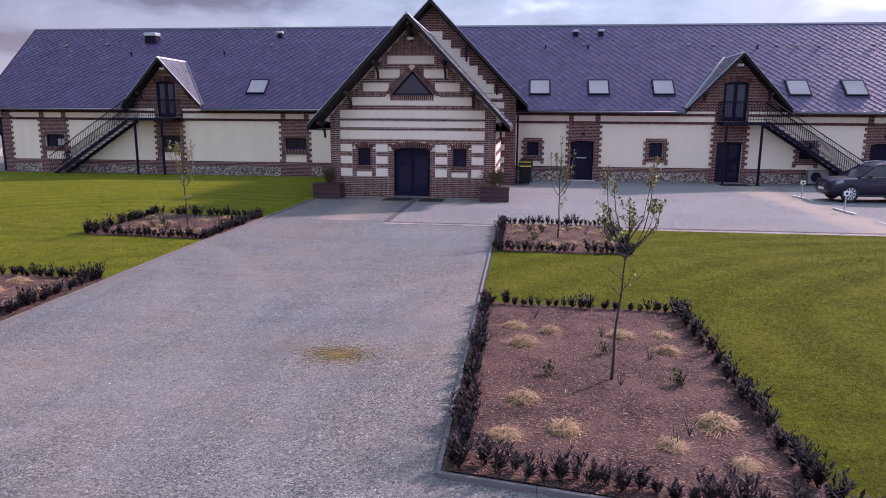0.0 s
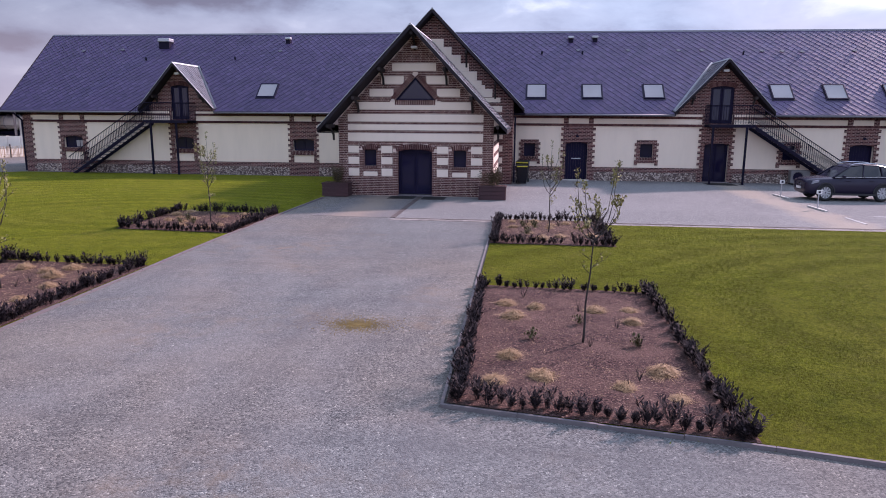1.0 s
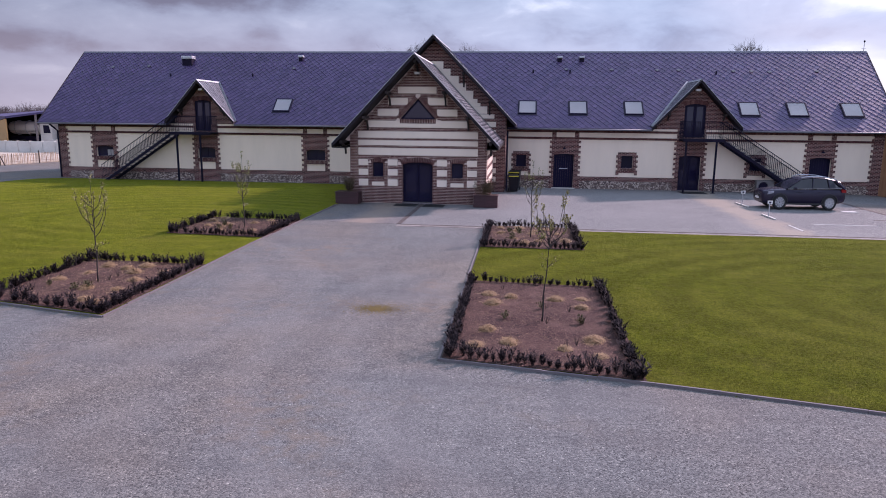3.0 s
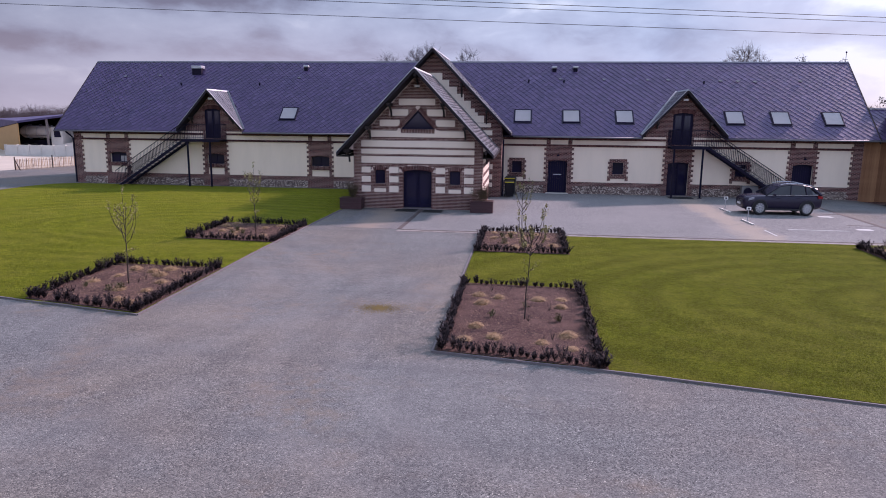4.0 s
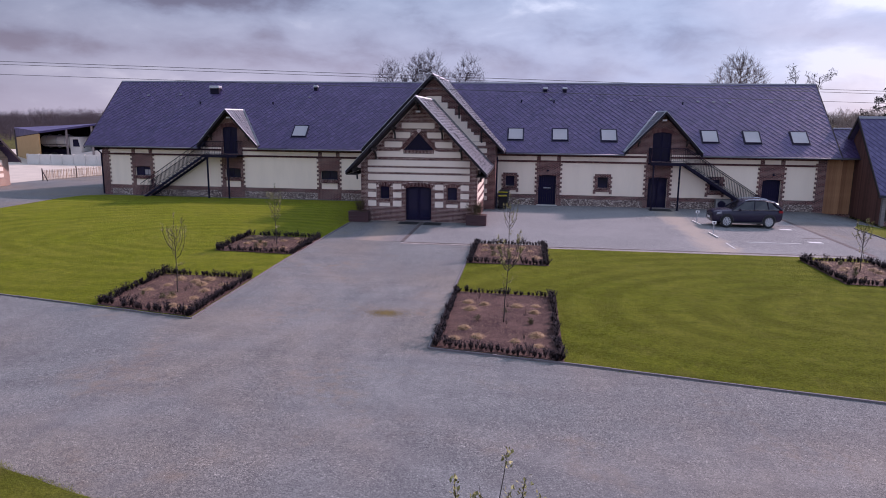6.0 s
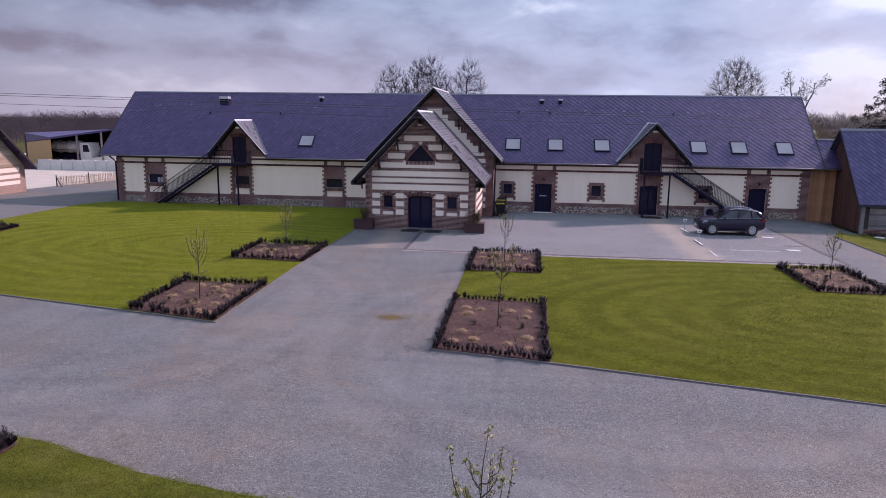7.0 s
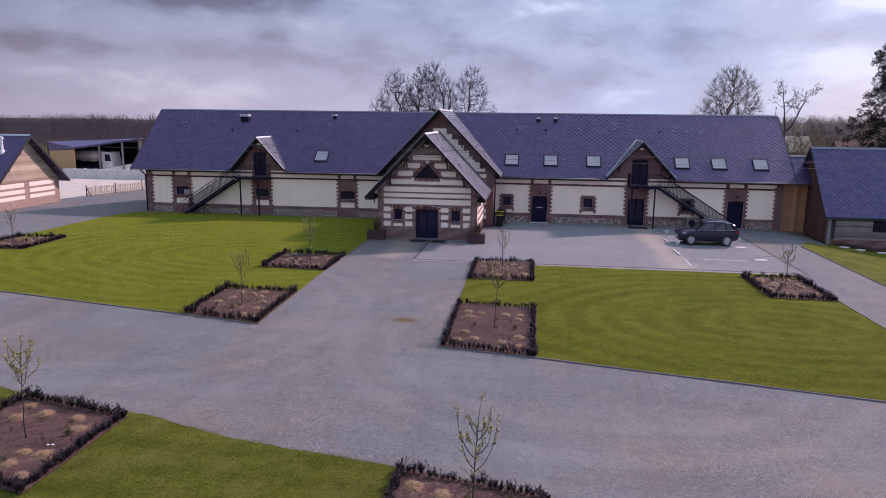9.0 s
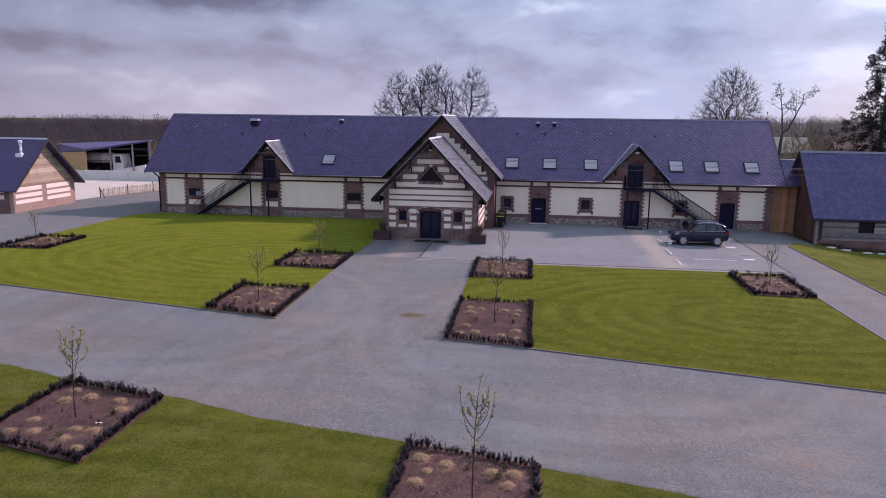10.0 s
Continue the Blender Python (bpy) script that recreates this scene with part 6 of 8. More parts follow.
        part("tail_light", g, pane("tail light glass", (0.20, 0.01, 0.012), 0.1), ob, "red tail light", bevel=0.01)
        for wx in (-1.36, 1.34):
            g = Geo()
            n = 28
            prof = [(0.255, 0.11), (0.34, 0.115), (0.375, 0.09), (0.385, 0.0), (0.375, -0.09), (0.34, -0.115), (0.255, -0.11)]
            rings = [[(wx + r * math.cos(2 * math.pi * k / n), s * 0.83 + yy, 0.385 + r * math.sin(2 * math.pi * k / n)) for r, yy in prof] for k in range(n)]
            rings.append(rings[0])
            g.ring_skin(rings, caps=False)
            wheel = part("wheel", g, M_RUBBER, ob, "black tyre with alloy rim", smooth=True)
            g = Geo()
            ys = s * 0.925
            for k in range(10):
                a = 2 * math.pi * k / 10
                g.prism([(wx + r * math.cos(a + q), ys, 0.385 + r * math.sin(a + q)) for r, q in ((0.05, -0.35), (0.255, -0.13), (0.255, 0.13), (0.05, 0.35))], (0, -s * 0.03, 0))
            for k in range(n):
                a, b = 2 * math.pi * k / n, 2 * math.pi * (k + 1) / n
                g.prism([(wx + r * math.cos(q), ys + 0.002 * s, 0.385 + r * math.sin(q)) for r, q in ((0.24, a), (0.275, a), (0.275, b), (0.24, b))], (0, -s * 0.05, 0))
            part("rim", g, silver, wheel, "bright ten-spoke alloy rim")
            g = Geo()
            g.tube([(wx, s * 0.80, 0.385), (wx, s * 0.86, 0.385)], 0.255, 20)
            part("hub", g, trim, wheel)
            g = Geo()
            for k in range(14):
                a, b = math.pi * k / 14, math.pi * (k + 1) / 14
                g.prism([(wx + r * math.cos(q), s * 0.90, 0.385 + r * math.sin(q)) for r, q in ((0.40, a), (0.45, a), (0.45, b), (0.40, b))], (0, s * 0.05, 0))
            part("wheel_arch", g, trim, ob)
    g = Geo()
    g.prism([(-2.285, -0.34, 0.46), (-2.285, 0.34, 0.46), (-2.255, 0.30, 0.80), (-2.255, -0.30, 0.80)], (0.03, 0, 0))
    part("grille", g, trim, ob, "black radiator grille")
    for k in range(6):
        g = Geo()
        z = 0.50 + 0.05 * k
        g.box(-2.292, -2.27, -0.31, 0.31, z, z + 0.012)
        part("grille_bar", g, chrome, ob)
    g = Geo()
    g.box(-2.312, -2.285, -0.26, 0.26, 0.50, 0.61)
    part("number_plate", g, M_WHITE, ob, "plain white number plate")


parked_car(19.05, -7.55, 1.0)


# ---- planted beds, saplings and hedges ----
def shrub_mesh(seed, tall):
    """A young yew: a few upright sprigs that spread from a narrow foot, set with spiky leaves."""
    r = random.Random(seed)
    g = Geo()
    stems = r.randint(5, 9)
    for i in range(stems):
        a = r.uniform(0, 6.283)
        lean = r.uniform(0.08, 0.62)
        h = tall * r.uniform(0.5, 1.0)
        base = Vector((r.uniform(-0.02, 0.02), r.uniform(-0.02, 0.02), -0.03))
        tip = base + Vector((math.cos(a) * lean * h, math.sin(a) * lean * h, h))
        n = 11
        for k in range(n):
            f = 0.22 + 0.78 * (k + 0.5) / n
            p = base.lerp(tip, f)
            for _ in range(2):
                b = r.uniform(0, 6.283)
                ln = r.uniform(0.05, 0.13) * (1.1 - 0.4 * f)
                d = Vector((math.cos(b), math.sin(b), r.uniform(0.3, 1.6))).normalized() * ln
                w = Vector((-math.sin(b), math.cos(b), 0)) * ln * r.uniform(0.10, 0.17)
                g.face([p, p + d * 0.5 + w, p + d, p + d * 0.5 - w])
        side = Vector((0.006, 0, 0))
        g.face([base - side, base + side, tip])
    return g.mesh("hedge_shrub", M_YEW)


SHRUBS = [shrub_mesh(i, random.uniform(0.20, 0.36)) for i in range(16)]


def tuft_mesh(seed):
    """A cropped dome of dry ornamental grass with a few fallen stalks."""
    r = random.Random(100 + seed)
    g = Geo()
    for _ in range(430):
        a, e = r.uniform(0, 6.283), math.acos(r.uniform(0.0, 1.0))
        size = r.uniform(0.115, 0.175)
        # each stalk follows the dome, then droops past it
        side = Vector((-math.sin(a), math.cos(a), 0)) * r.uniform(0.0018, 0.0036)
        turn = r.gauss(0, 0.8)
        pts = []
        for k in range(3):
            t = max(0.0, min(1.75, e + (k - 1) * 0.42))
            b = a + turn * (k - 1)
            pts.append(Vector((math.sin(t) * math.cos(b) * size * 1.15, math.sin(t) * math.sin(b) * size * 1.12, max(0.004, math.cos(t) * size * 0.66))) * r.uniform(0.72, 1.24))
        g.face([pts[0] - side, pts[0] + side, pts[1] + side, pts[1] - side])
        g.face([pts[1] - side, pts[1] + side, pts[2] + side * 0.5, pts[2] - side * 0.5])
    rings = [[(math.sin(t) * math.cos(b) * 0.12, math.sin(t) * math.sin(b) * 0.12, math.cos(t) * 0.074) for b in [0.6283 * q for q in range(10)]] for t in (1.7, 1.3, 0.9, 0.5, 0.12)]
    g.ring_skin(rings, 1)
    for _ in range(46):
        a = r.uniform(0, 6.283)
        p = Vector((math.cos(a) * 0.08, math.sin(a) * 0.08, 0.02))
        b = a + r.uniform(-0.9, 0.9)
        d = Vector((math.cos(b), math.sin(b), r.uniform(-0.05, 0.10))) * r.uniform(0.10, 0.28)
        w = Vector((-math.sin(b), math.cos(b), 0)) * 0.0022
        g.face([p - w, p + w, p + d + w, p + d - w])
    return g.mesh("straw_tuft", M_STRAW, M_MULCH)


TUFTS = [tuft_mesh(i) for i in range(5)]


def herb_mesh(seed):
    r = random.Random(300 + seed)
    g = Geo()
    for _ in range(70):
        a, e = r.uniform(0, 6.283), r.uniform(0.1, 1.3)
        p = Vector((r.gauss(0, 0.05), r.gauss(0, 0.05), r.uniform(0.02, 0.16)))
        d = Vector((math.sin(e) * math.cos(a), math.sin(e) * math.sin(a), math.cos(e))) * r.uniform(0.04, 0.08)
        w = Vector((-math.sin(a), math.cos(a), 0.2)) * 0.014
        g.face([p, p + d * 0.5 + w, p + d, p + d * 0.5 - w])
        g.face([Vector((0, 0, 0)), p - w * 0.12, p + w * 0.12])
    return g.mesh("herb", M_HERB)


HERBS = [herb_mesh(i) for i in range(3)]


def twig_shrub_mesh(seed):
    r = random.Random(500 + seed)
    g = Geo()
    for _ in range(9):
        a = r.uniform(0, 6.283)
        d = Vector((math.cos(a) * 0.35, math.sin(a) * 0.35, 1.0)).normalized() * r.uniform(0.12, 0.24)
        g.tube([(0, 0, 0), d * 0.5 + Vector((r.uniform(-0.02, 0.02), 0, 0)), d], [0.004, 0.003, 0.002], 3)
    return g.mesh("cut_back_plant", M_TWIG)


STEMS = [twig_shrub_mesh(i) for i in range(3)]


def inside(p, ring, margin):
    n = len(ring)
    for i in range(n):
        (ax, ay), (bx, by) = ring[i], ring[(i + 1) % n]
        ln = math.hypot(bx - ax, by - ay)
        if ((bx - ax) * (p[1] - ay) - (by - ay) * (p[0] - ax)) / ln < margin:
            return False
    return True


def mulch_bed(ring, label):
    """A mulched bed with an uneven surface. The ring runs anticlockwise."""
    (ax, ay), (bx, by), (cx, cy), (dx, dy) = ring
    g = Geo()
    n = 30
    for j in range(n + 1):
        for i in range(n + 1):
            u, v = i / n, j / n
            x = (ax * (1 - u) + bx * u) * (1 - v) + (dx * (1 - u) + cx * u) * v
            y = (ay * (1 - u) + by * u) * (1 - v) + (dy * (1 - u) + cy * u) * v
            edge = min(u, v, 1 - u, 1 - v)
            g.v.append((x, y, 0.045 + min(1.0, edge * 8) * (0.02 + 0.035 * noise.noise((x * 1.7, y * 1.7, 0)) + 0.02 * noise.noise((x * 6, y * 6, 3)))))
    for j in range(n):
        for i in range(n):
            k = j * (n + 1) + i
            g.f.append((k, k + 1, k + n + 2, k + n + 1))
    g.m = [0] * len(g.f)
    single("flower_bed", g, M_MULCH, label, "flower bed", "structure", smooth=True)


def straw_litter(ring, seed, count, wide=1.0):
    r = random.Random(seed)
    g = Geo()
    x0, x1 = min(p[0] for p in ring), max(p[0] for p in ring)
    y0, y1 = min(p[1] for p in ring), max(p[1] for p in ring)
    while len(g.f) < count:
        p = Vector((r.uniform(x0, x1), r.uniform(y0, y1), 0.0))
        if not inside(p, ring, 0.3):
            continue
        p.z = r.uniform(0.065, 0.10)
        a = r.uniform(0, 6.283)
        d = Vector((math.cos(a), math.sin(a), r.uniform(-0.06, 0.10))) * r.uniform(0.025, 0.11)
        w = Vector((-math.sin(a), math.cos(a), 0)) * r.uniform(0.0012, 0.0026) * wide
        g.face([p - w, p + w, p + d + w, p + d - w])
    single("straw_litter", g, M_STRAW, "scattered dry straw stalks on bark mulch", "straw", "stuff")


def hedge(ring, single_plants, seed, gap=0.20):
    """Yew seedlings along the border of a bed."""
    r = random.Random(seed)
    cx, cy = sum(p[0] for p in ring) / 4, sum(p[1] for p in ring) / 4
    spots = []
    for i in range(4):
        (ax, ay), (bx, by) = ring[i], ring[(i + 1) % 4]
        ln = math.hypot(bx - ax, by - ay)
        nx, ny = -(by - ay) / ln, (bx - ax) / ln
        n = int(ln / (gap * (0.55 if i in (1, 3) else 0.7)))
        for k in range(n):
            f = (k + 0.5) / n
            if r.random() < 0.07:
                continue
            off = 0.13 + r.uniform(-0.06, 0.06)
            spots.append((ax + (bx - ax) * f + nx * off, ay + (by - ay) * f + ny * off))
    if single_plants:
        for x, y in spots:
            ob = new("hedge_shrub", r.choice(SHRUBS))
            ob.matrix_basis = pose(x, y, 0.045, r.uniform(-8, 8), r.uniform(-8, 8), r.uniform(0, 360)) @ Matrix.Scale(r.uniform(0.6, 1.15), 4)
            tagged(ob, "small dark green yew seedling in a bed border", "shrub", "yew hedge seedlings")
        return
    verts, faces = [], []
    for x, y in spots:
        me = r.choice(SHRUBS)
        m = pose(x, y, 0.045, r.uniform(-8, 8), r.uniform(-8, 8), r.uniform(0, 360)) @ Matrix.Scale(r.uniform(0.75, 1.2), 4)
        k = len(verts)
        verts += [tuple(m @ v.co) for v in me.vertices]
        faces += [tuple(k + i for i in p.vertices) for p in me.polygons]
    g = Geo()
    g.v, g.f, g.m = verts, faces, [0] * len(faces)
    single("low_hedge", g, M_YEW, "low border of dark yew seedlings round a bed", "hedge", "stuff")


def sapling(x, y, tall, fork, seed, leafy=1.0, spread=0.55, lean=0.0, tip=0.0, leader=1.0):
    """A young tree: a thin stem, ascending branches from the fork upwards, leaf tufts on their ends.
    lean and tip: how far the stem stands off its foot at the fork and at the top."""
    r = random.Random(seed)
    ob = thing("sapling", "slender young tree with bare twigs and first leaves" if leafy < 0.8 else "slender young tree with fresh pale leaf tufts", "tree", "young trees in the beds", at=pose(x, y, 0.04))
    wob = [r.uniform(0, 6.283) for _ in range(4)]

    def stem(z):
        k = lean * z / fork if z < fork else lean + (tip - lean) * (z - fork) / (tall - fork)
        return Vector((k + 0.012 * math.sin(z * 3.1 + wob[0]) + 0.006 * math.sin(z * 8 + wob[1]), 0.014 * math.sin(z * 2.7 + wob[2]), z))

    g = Geo()
    top = fork + (tall - fork) * leader
    g.tube([stem(top * k / 14) for k in range(15)], [0.021 * (1 - 0.86 * (k / 14) ** 0.9) for k in range(15)], 7)
    part("trunk", g, M_TWIG, ob, smooth=True)
    twigs, tips = Geo(), [(stem(top), Vector((0, 0, 1)), 1.0)]
    n = 11
    for i in range(n):
        z = fork * 0.97 + (top - fork) * 0.62 * (i / n) ** 1.2
        p = stem(z)
        a = i * 2.4 + r.uniform(-0.5, 0.5)
        out = Vector((math.cos(a), math.sin(a), 0))
        rise = (tall - z) * (r.uniform(0.28, 0.62) if i % 4 else r.uniform(0.66, 0.98 if leader < 0.6 else 0.80))
        reach = spread * r.uniform(0.6, 1.0) * (0.36 - 0.20 * i / n)
        path = [p + out * reach * (1 - (1 - f) ** 2.1) + Vector((r.gauss(0, 0.008), r.gauss(0, 0.008), rise * f ** 1.25)) for f in (0, 0.2, 0.4, 0.6, 0.8, 1.0)]
        twigs.tube(path, [0.010, 0.009, 0.0075, 0.006, 0.005, 0.0034], 4, cap=False)
        tips.append((path[-1], (path[-1] - path[-2]).normalized(), 1.0))
        for _ in range(4):
            k = r.choice((1, 2, 3, 4))
            b = a + r.uniform(-1.5, 1.5)
            d = (Vector((math.cos(b) * 0.8, math.sin(b) * 0.8, r.uniform(0.5, 1.2))).normalized()) * r.uniform(0.06, 0.24)
            twigs.tube([path[k], path[k] + d * 0.5 + Vector((0, 0, -0.012)), path[k] + d], [0.0038, 0.003, 0.0018], 3, cap=False)
            if r.random() < 0.6:
                tips.append((path[k] + d, d.normalized(), r.uniform(0.25, 0.6)))
    # weak twigs that hang below the crown
    for i in range(4):
        p = stem(fork * r.uniform(0.68, 0.95))
        a = r.uniform(0, 6.283)
        out = Vector((math.cos(a), math.sin(a), 0)) * r.uniform(0.15, 0.42)
        path = [p, p + out * 0.4 + Vector((0, 0, 0.05)), p + out * 0.75 + Vector((0, 0, 0.09)), p + out + Vector((0, 0, r.uniform(0.05, 0.2)))]
        twigs.tube(path, [0.005, 0.004, 0.003, 0.0018], 3, cap=False)
        tips += [(path[k], out.normalized(), 0.14) for k in (1, 2, 3)]
    part("crown", twigs, M_TWIG, ob, "thin ascending branches")
    lv = Geo()
    for end, way, size in tips:
        for _ in range(max(3, int(46 * leafy * size))):
            back = r.uniform(-0.02, 0.22) * size ** 0.5
            c = end - way * back + Vector((r.gauss(0, 0.022), r.gauss(0, 0.022), r.gauss(0, 0.02)))
            a, e = r.uniform(0, 6.283), r.uniform(0.1, 1.3)
            d = Vector((math.sin(e) * math.cos(a), math.sin(e) * math.sin(a), math.cos(e))) * r.uniform(0.028, 0.062)
            w = d.cross(Vector((0.3, 0.2, 1))).normalized() * d.length * 0.34
            lv.face([c, c + d * 0.5 + w, c + d, c + d * 0.5 - w])
    part("foliage", lv, M_BUD, ob, "sparse pale green leaf buds")
    return ob


BEDS = {
    "R2": [(3.98, -31.92), (7.48, -32.55), (7.5, -26.05), (3.93, -25.85)],
    "R1": [(3.93, -21.0), (7.42, -21.05), (7.42, -16.35), (3.93, -16.25)],
    "L2": [(-7.25, -29.5), (-3.62, -30.28), (-3.76, -25.1), (-7.45, -25.0)],
    "L1": [(-7.6, -20.25), (-3.78, -20.55), (-3.78, -16.25), (-7.8, -16.0)],
    "F": [(18.45, -22.45), (21.48, -22.6), (21.48, -17.9), (18.45, -17.75)],
    "E": [(-27.2, -18.3), (-23.6, -18.1), (-23.8, -13.8), (-27.2, -14.0)],
    "A": [(-7.5, -42.4), (-3.68, -43.25), (-3.68, -39.2), (-7.5, -38.3)],
    "B": [(4.15, -45.7), (7.72, -46.4), (7.72, -41.6), (4.15, -40.85)],
}
TREES = {"R2": (5.83, -29.44, 2.95, 1.62, 0.7, 1.6, 0.075, 0.16, 0.45), "R1": (5.66, -18.9, 2.75, 1.15, 0.5, 1.35, 0.0, 0.0, 1.0), "L2": (-5.45, -27.6, 2.8, 1.2, 0.5, 1.6, 0.0, 0.0, 1.0),
         "L1": (-5.3, -18.6, 2.9, 1.15, 0.8, 1.35, 0.0, 0.0, 1.0), "F": (20.0, -20.0, 2.5, 1.0, 0.5, 1.15, 0.0, 0.05, 0.8), "E": (-26.0, -16.0, 2.5, 1.0, 0.5, 1.1, 0.0, 0.0, 1.0),
         "A": (-5.46, -40.83, 2.85, 1.42, 0.9, 1.6, 0.0, 0.17, 0.9), "B": (6.17, -43.45, 3.05, 1.5, 0.7, 1.5, 0.0, 0.13, 1.0)}
SPOTS = {
    "R2": [(4.59, -27.38), (5.14, -27.54), (4.74, -28.19), (6.19, -27.62), (6.79, -27.54), (6.76, -28.26), (4.72, -30.21), (4.53, -31.18), (5.16, -31.01), (6.8, -30.64), (6.21, -31.24), (6.83, -31.53)],
    "A": [(-6.71, -39.07), (-6.53, -39.84), (-5.92, -39.52), (-4.87, -39.65), (-4.46, -40.21), (-6.48, -41.22), (-5.98, -41.86), (-4.91, -42.13), (-4.4, -41.61), (-4.22, -42.57)],
    "B": [(4.7, -41.71), (5.38, -41.98), (6.53, -42.22), (7.08, -42.19), (4.94, -42.33), (6.94, -42.74), (5.2, -44.6), (6.9, -45.2)],
}


def plant_bed(key, seed):
    ring = BEDS[key]
    r = random.Random(seed)
    mulch_bed(ring, "mulched flower bed with straw tufts edged by yew seedlings")
    x, y, tall, fork, leafy, spread, lean, tip, leader = TREES[key]
    sapling(x, y, tall, fork, seed, leafy, spread, lean, tip, leader)
    hedge(ring, key in ("R2", "B"), seed)
    spots = list(SPOTS.get(key, ()))
    x0, x1 = min(p[0] for p in ring), max(p[0] for p in ring)
    y0, y1 = min(p[1] for p in ring), max(p[1] for p in ring)
    while len(spots) < 12:
        p = (r.uniform(x0, x1), r.uniform(y0, y1))
        if inside(p, ring, 0.55) and math.hypot(p[0] - x, p[1] - y) > 0.6 and all(math.hypot(p[0] - a, p[1] - b) > 0.5 for a, b in spots):
            spots.append(p)
    for a, b in spots:
        ob = new("straw_tuft", r.choice(TUFTS))
        k = r.uniform(0.85, 1.25)
        ob.matrix_basis = pose(a, b, 0.05, 0, 0, r.uniform(0, 360)) @ Matrix.Diagonal((k, k, k * r.uniform(0.75, 1.05), 1))
        tagged(ob, "cropped straw-coloured grass tuft in bark mulch", "grass tuft", "straw tufts")
    herbs = [(5.84, -28.43), (5.04, -29.35), (6.63, -29.52)] if key == "R2" else [(r.uniform(x0 + 0.8, x1 - 0.8), r.uniform(y0 + 1, y1 - 1)) for _ in range(3)]
    for a, b in herbs:
        ob = new("herb", r.choice(HERBS))
        ob.matrix_basis = pose(a, b, 0.05, 0, 0, r.uniform(0, 360)) @ Matrix.Scale(r.uniform(0.8, 1.3), 4)
        tagged(ob, "small olive brown leafy herb among the mulch", "herb", "bed herbs")
    for _ in range(7):
        p = (r.uniform(x0 + 0.6, x1 - 0.6), r.uniform(y0 + 0.8, y1 - 0.8))
        ob = new("cut_back_plant", r.choice(STEMS))
        ob.matrix_basis = pose(p[0], p[1], 0.05, 0, 0, r.uniform(0, 360))
        tagged(ob, "dry brown stems of a cut-back plant", "plant stems", "cut-back plants")
    straw_litter(ring, seed + 7, 620 if key in ("R2", "A", "B") else 1500, 1.0 if key in ("R2", "A", "B") else 2.4)


for i, key in enumerate(BEDS):
    plant_bed(key, 40 + 3 * i)


def plant_label(x, y):
    ob = thing("plant_label", "small white plastic plant label lying in the mulch", "plant label", at=pose(x, y, 0.085, 4, 8, 35))
    g = Geo()
    g.prism([(-0.10, -0.02, 0), (0.06, -0.02, 0), (0.06, 0.02, 0), (-0.10, 0.02, 0)], (0, 0, 0.004))
    part("plate", g, M_WHITE, ob)
    g = Geo()
    g.prism([(0.06, -0.012, 0.0005), (0.12, 0.0, 0.0005), (0.06, 0.012, 0.0005)], (0, 0, 0.003))
    part("tip", g, M_WHITE, ob)


plant_label(-4.55, -41.12)


# ---- grass blades on the lawns ----
M_BLADE_L = lawn("grass blade west", (-9.0, -17.0), blade=True)
M_BLADE_R = lawn("grass blade east", (17.5, -27.0), (0.124, 0.140, 0.010), blade=True)
M_BLADE_N = lawn("grass blade south", (-2.0, -60.0), (0.112, 0.128, 0.014), blade=True, dry=0.42)


def blades(ring, count, seed, mat, label, avoid=(), z=0.03, box=None):
    """Short upright blades scattered over a lawn, in one mesh."""
    r = random.Random(seed)
    x0, x1 = min(p[0] for p in ring), max(p[0] for p in ring)
    y0, y1 = min(p[1] for p in ring), max(p[1] for p in ring)
    if box:
        x0, x1, y0, y1 = box
    v, f = [], []
    while len(f) < count:
        x, y = r.uniform(x0, x1), r.uniform(y0, y1)
        if not inside((x, y), ring, 0.03) or any(inside((x, y), b, -0.02) for b in avoid):
            continue
        a, h, w = r.uniform(0, 6.283), r.uniform(0.012, 0.032), r.uniform(0.003, 0.007)
        dx, dy = math.cos(a), math.sin(a)
        k = len(v)
        v += [(x - dy * w, y + dx * w, z), (x + dy * w, y - dx * w, z), (x + dx * h * 1.1, y + dy * h * 1.1, z + h)]
        f.append((k, k + 1, k + 2))
    g = Geo()
    g.v, g.f, g.m = v, f, [0] * len(f)
    single("grass", g, mat, label, "grass", "stuff")


ALL_BEDS = list(BEDS.values())
blades(LAWN_E, 90000, 71, M_BLADE_R, "short mown green grass blades", ALL_BEDS, 0.03, (3.9, 19.0, -35.0, -17.0))
blades([(-24.0, road_north(-24.0)), (-3.85, road_north(-3.85)), (-3.85, -9.5), (-24.0, -0.8)], 60000, 72, M_BLADE_L, "short mown green grass blades", ALL_BEDS)
blades([(-12.0, -48.0), (15.0, -48.5), (15.0, road_south(15.0) - 0.35), (-12.0, road_south(-12.0) - 0.35)], 130000, 73, M_BLADE_N, "short mown grass beside the gravel road", ALL_BEDS, 0.01)


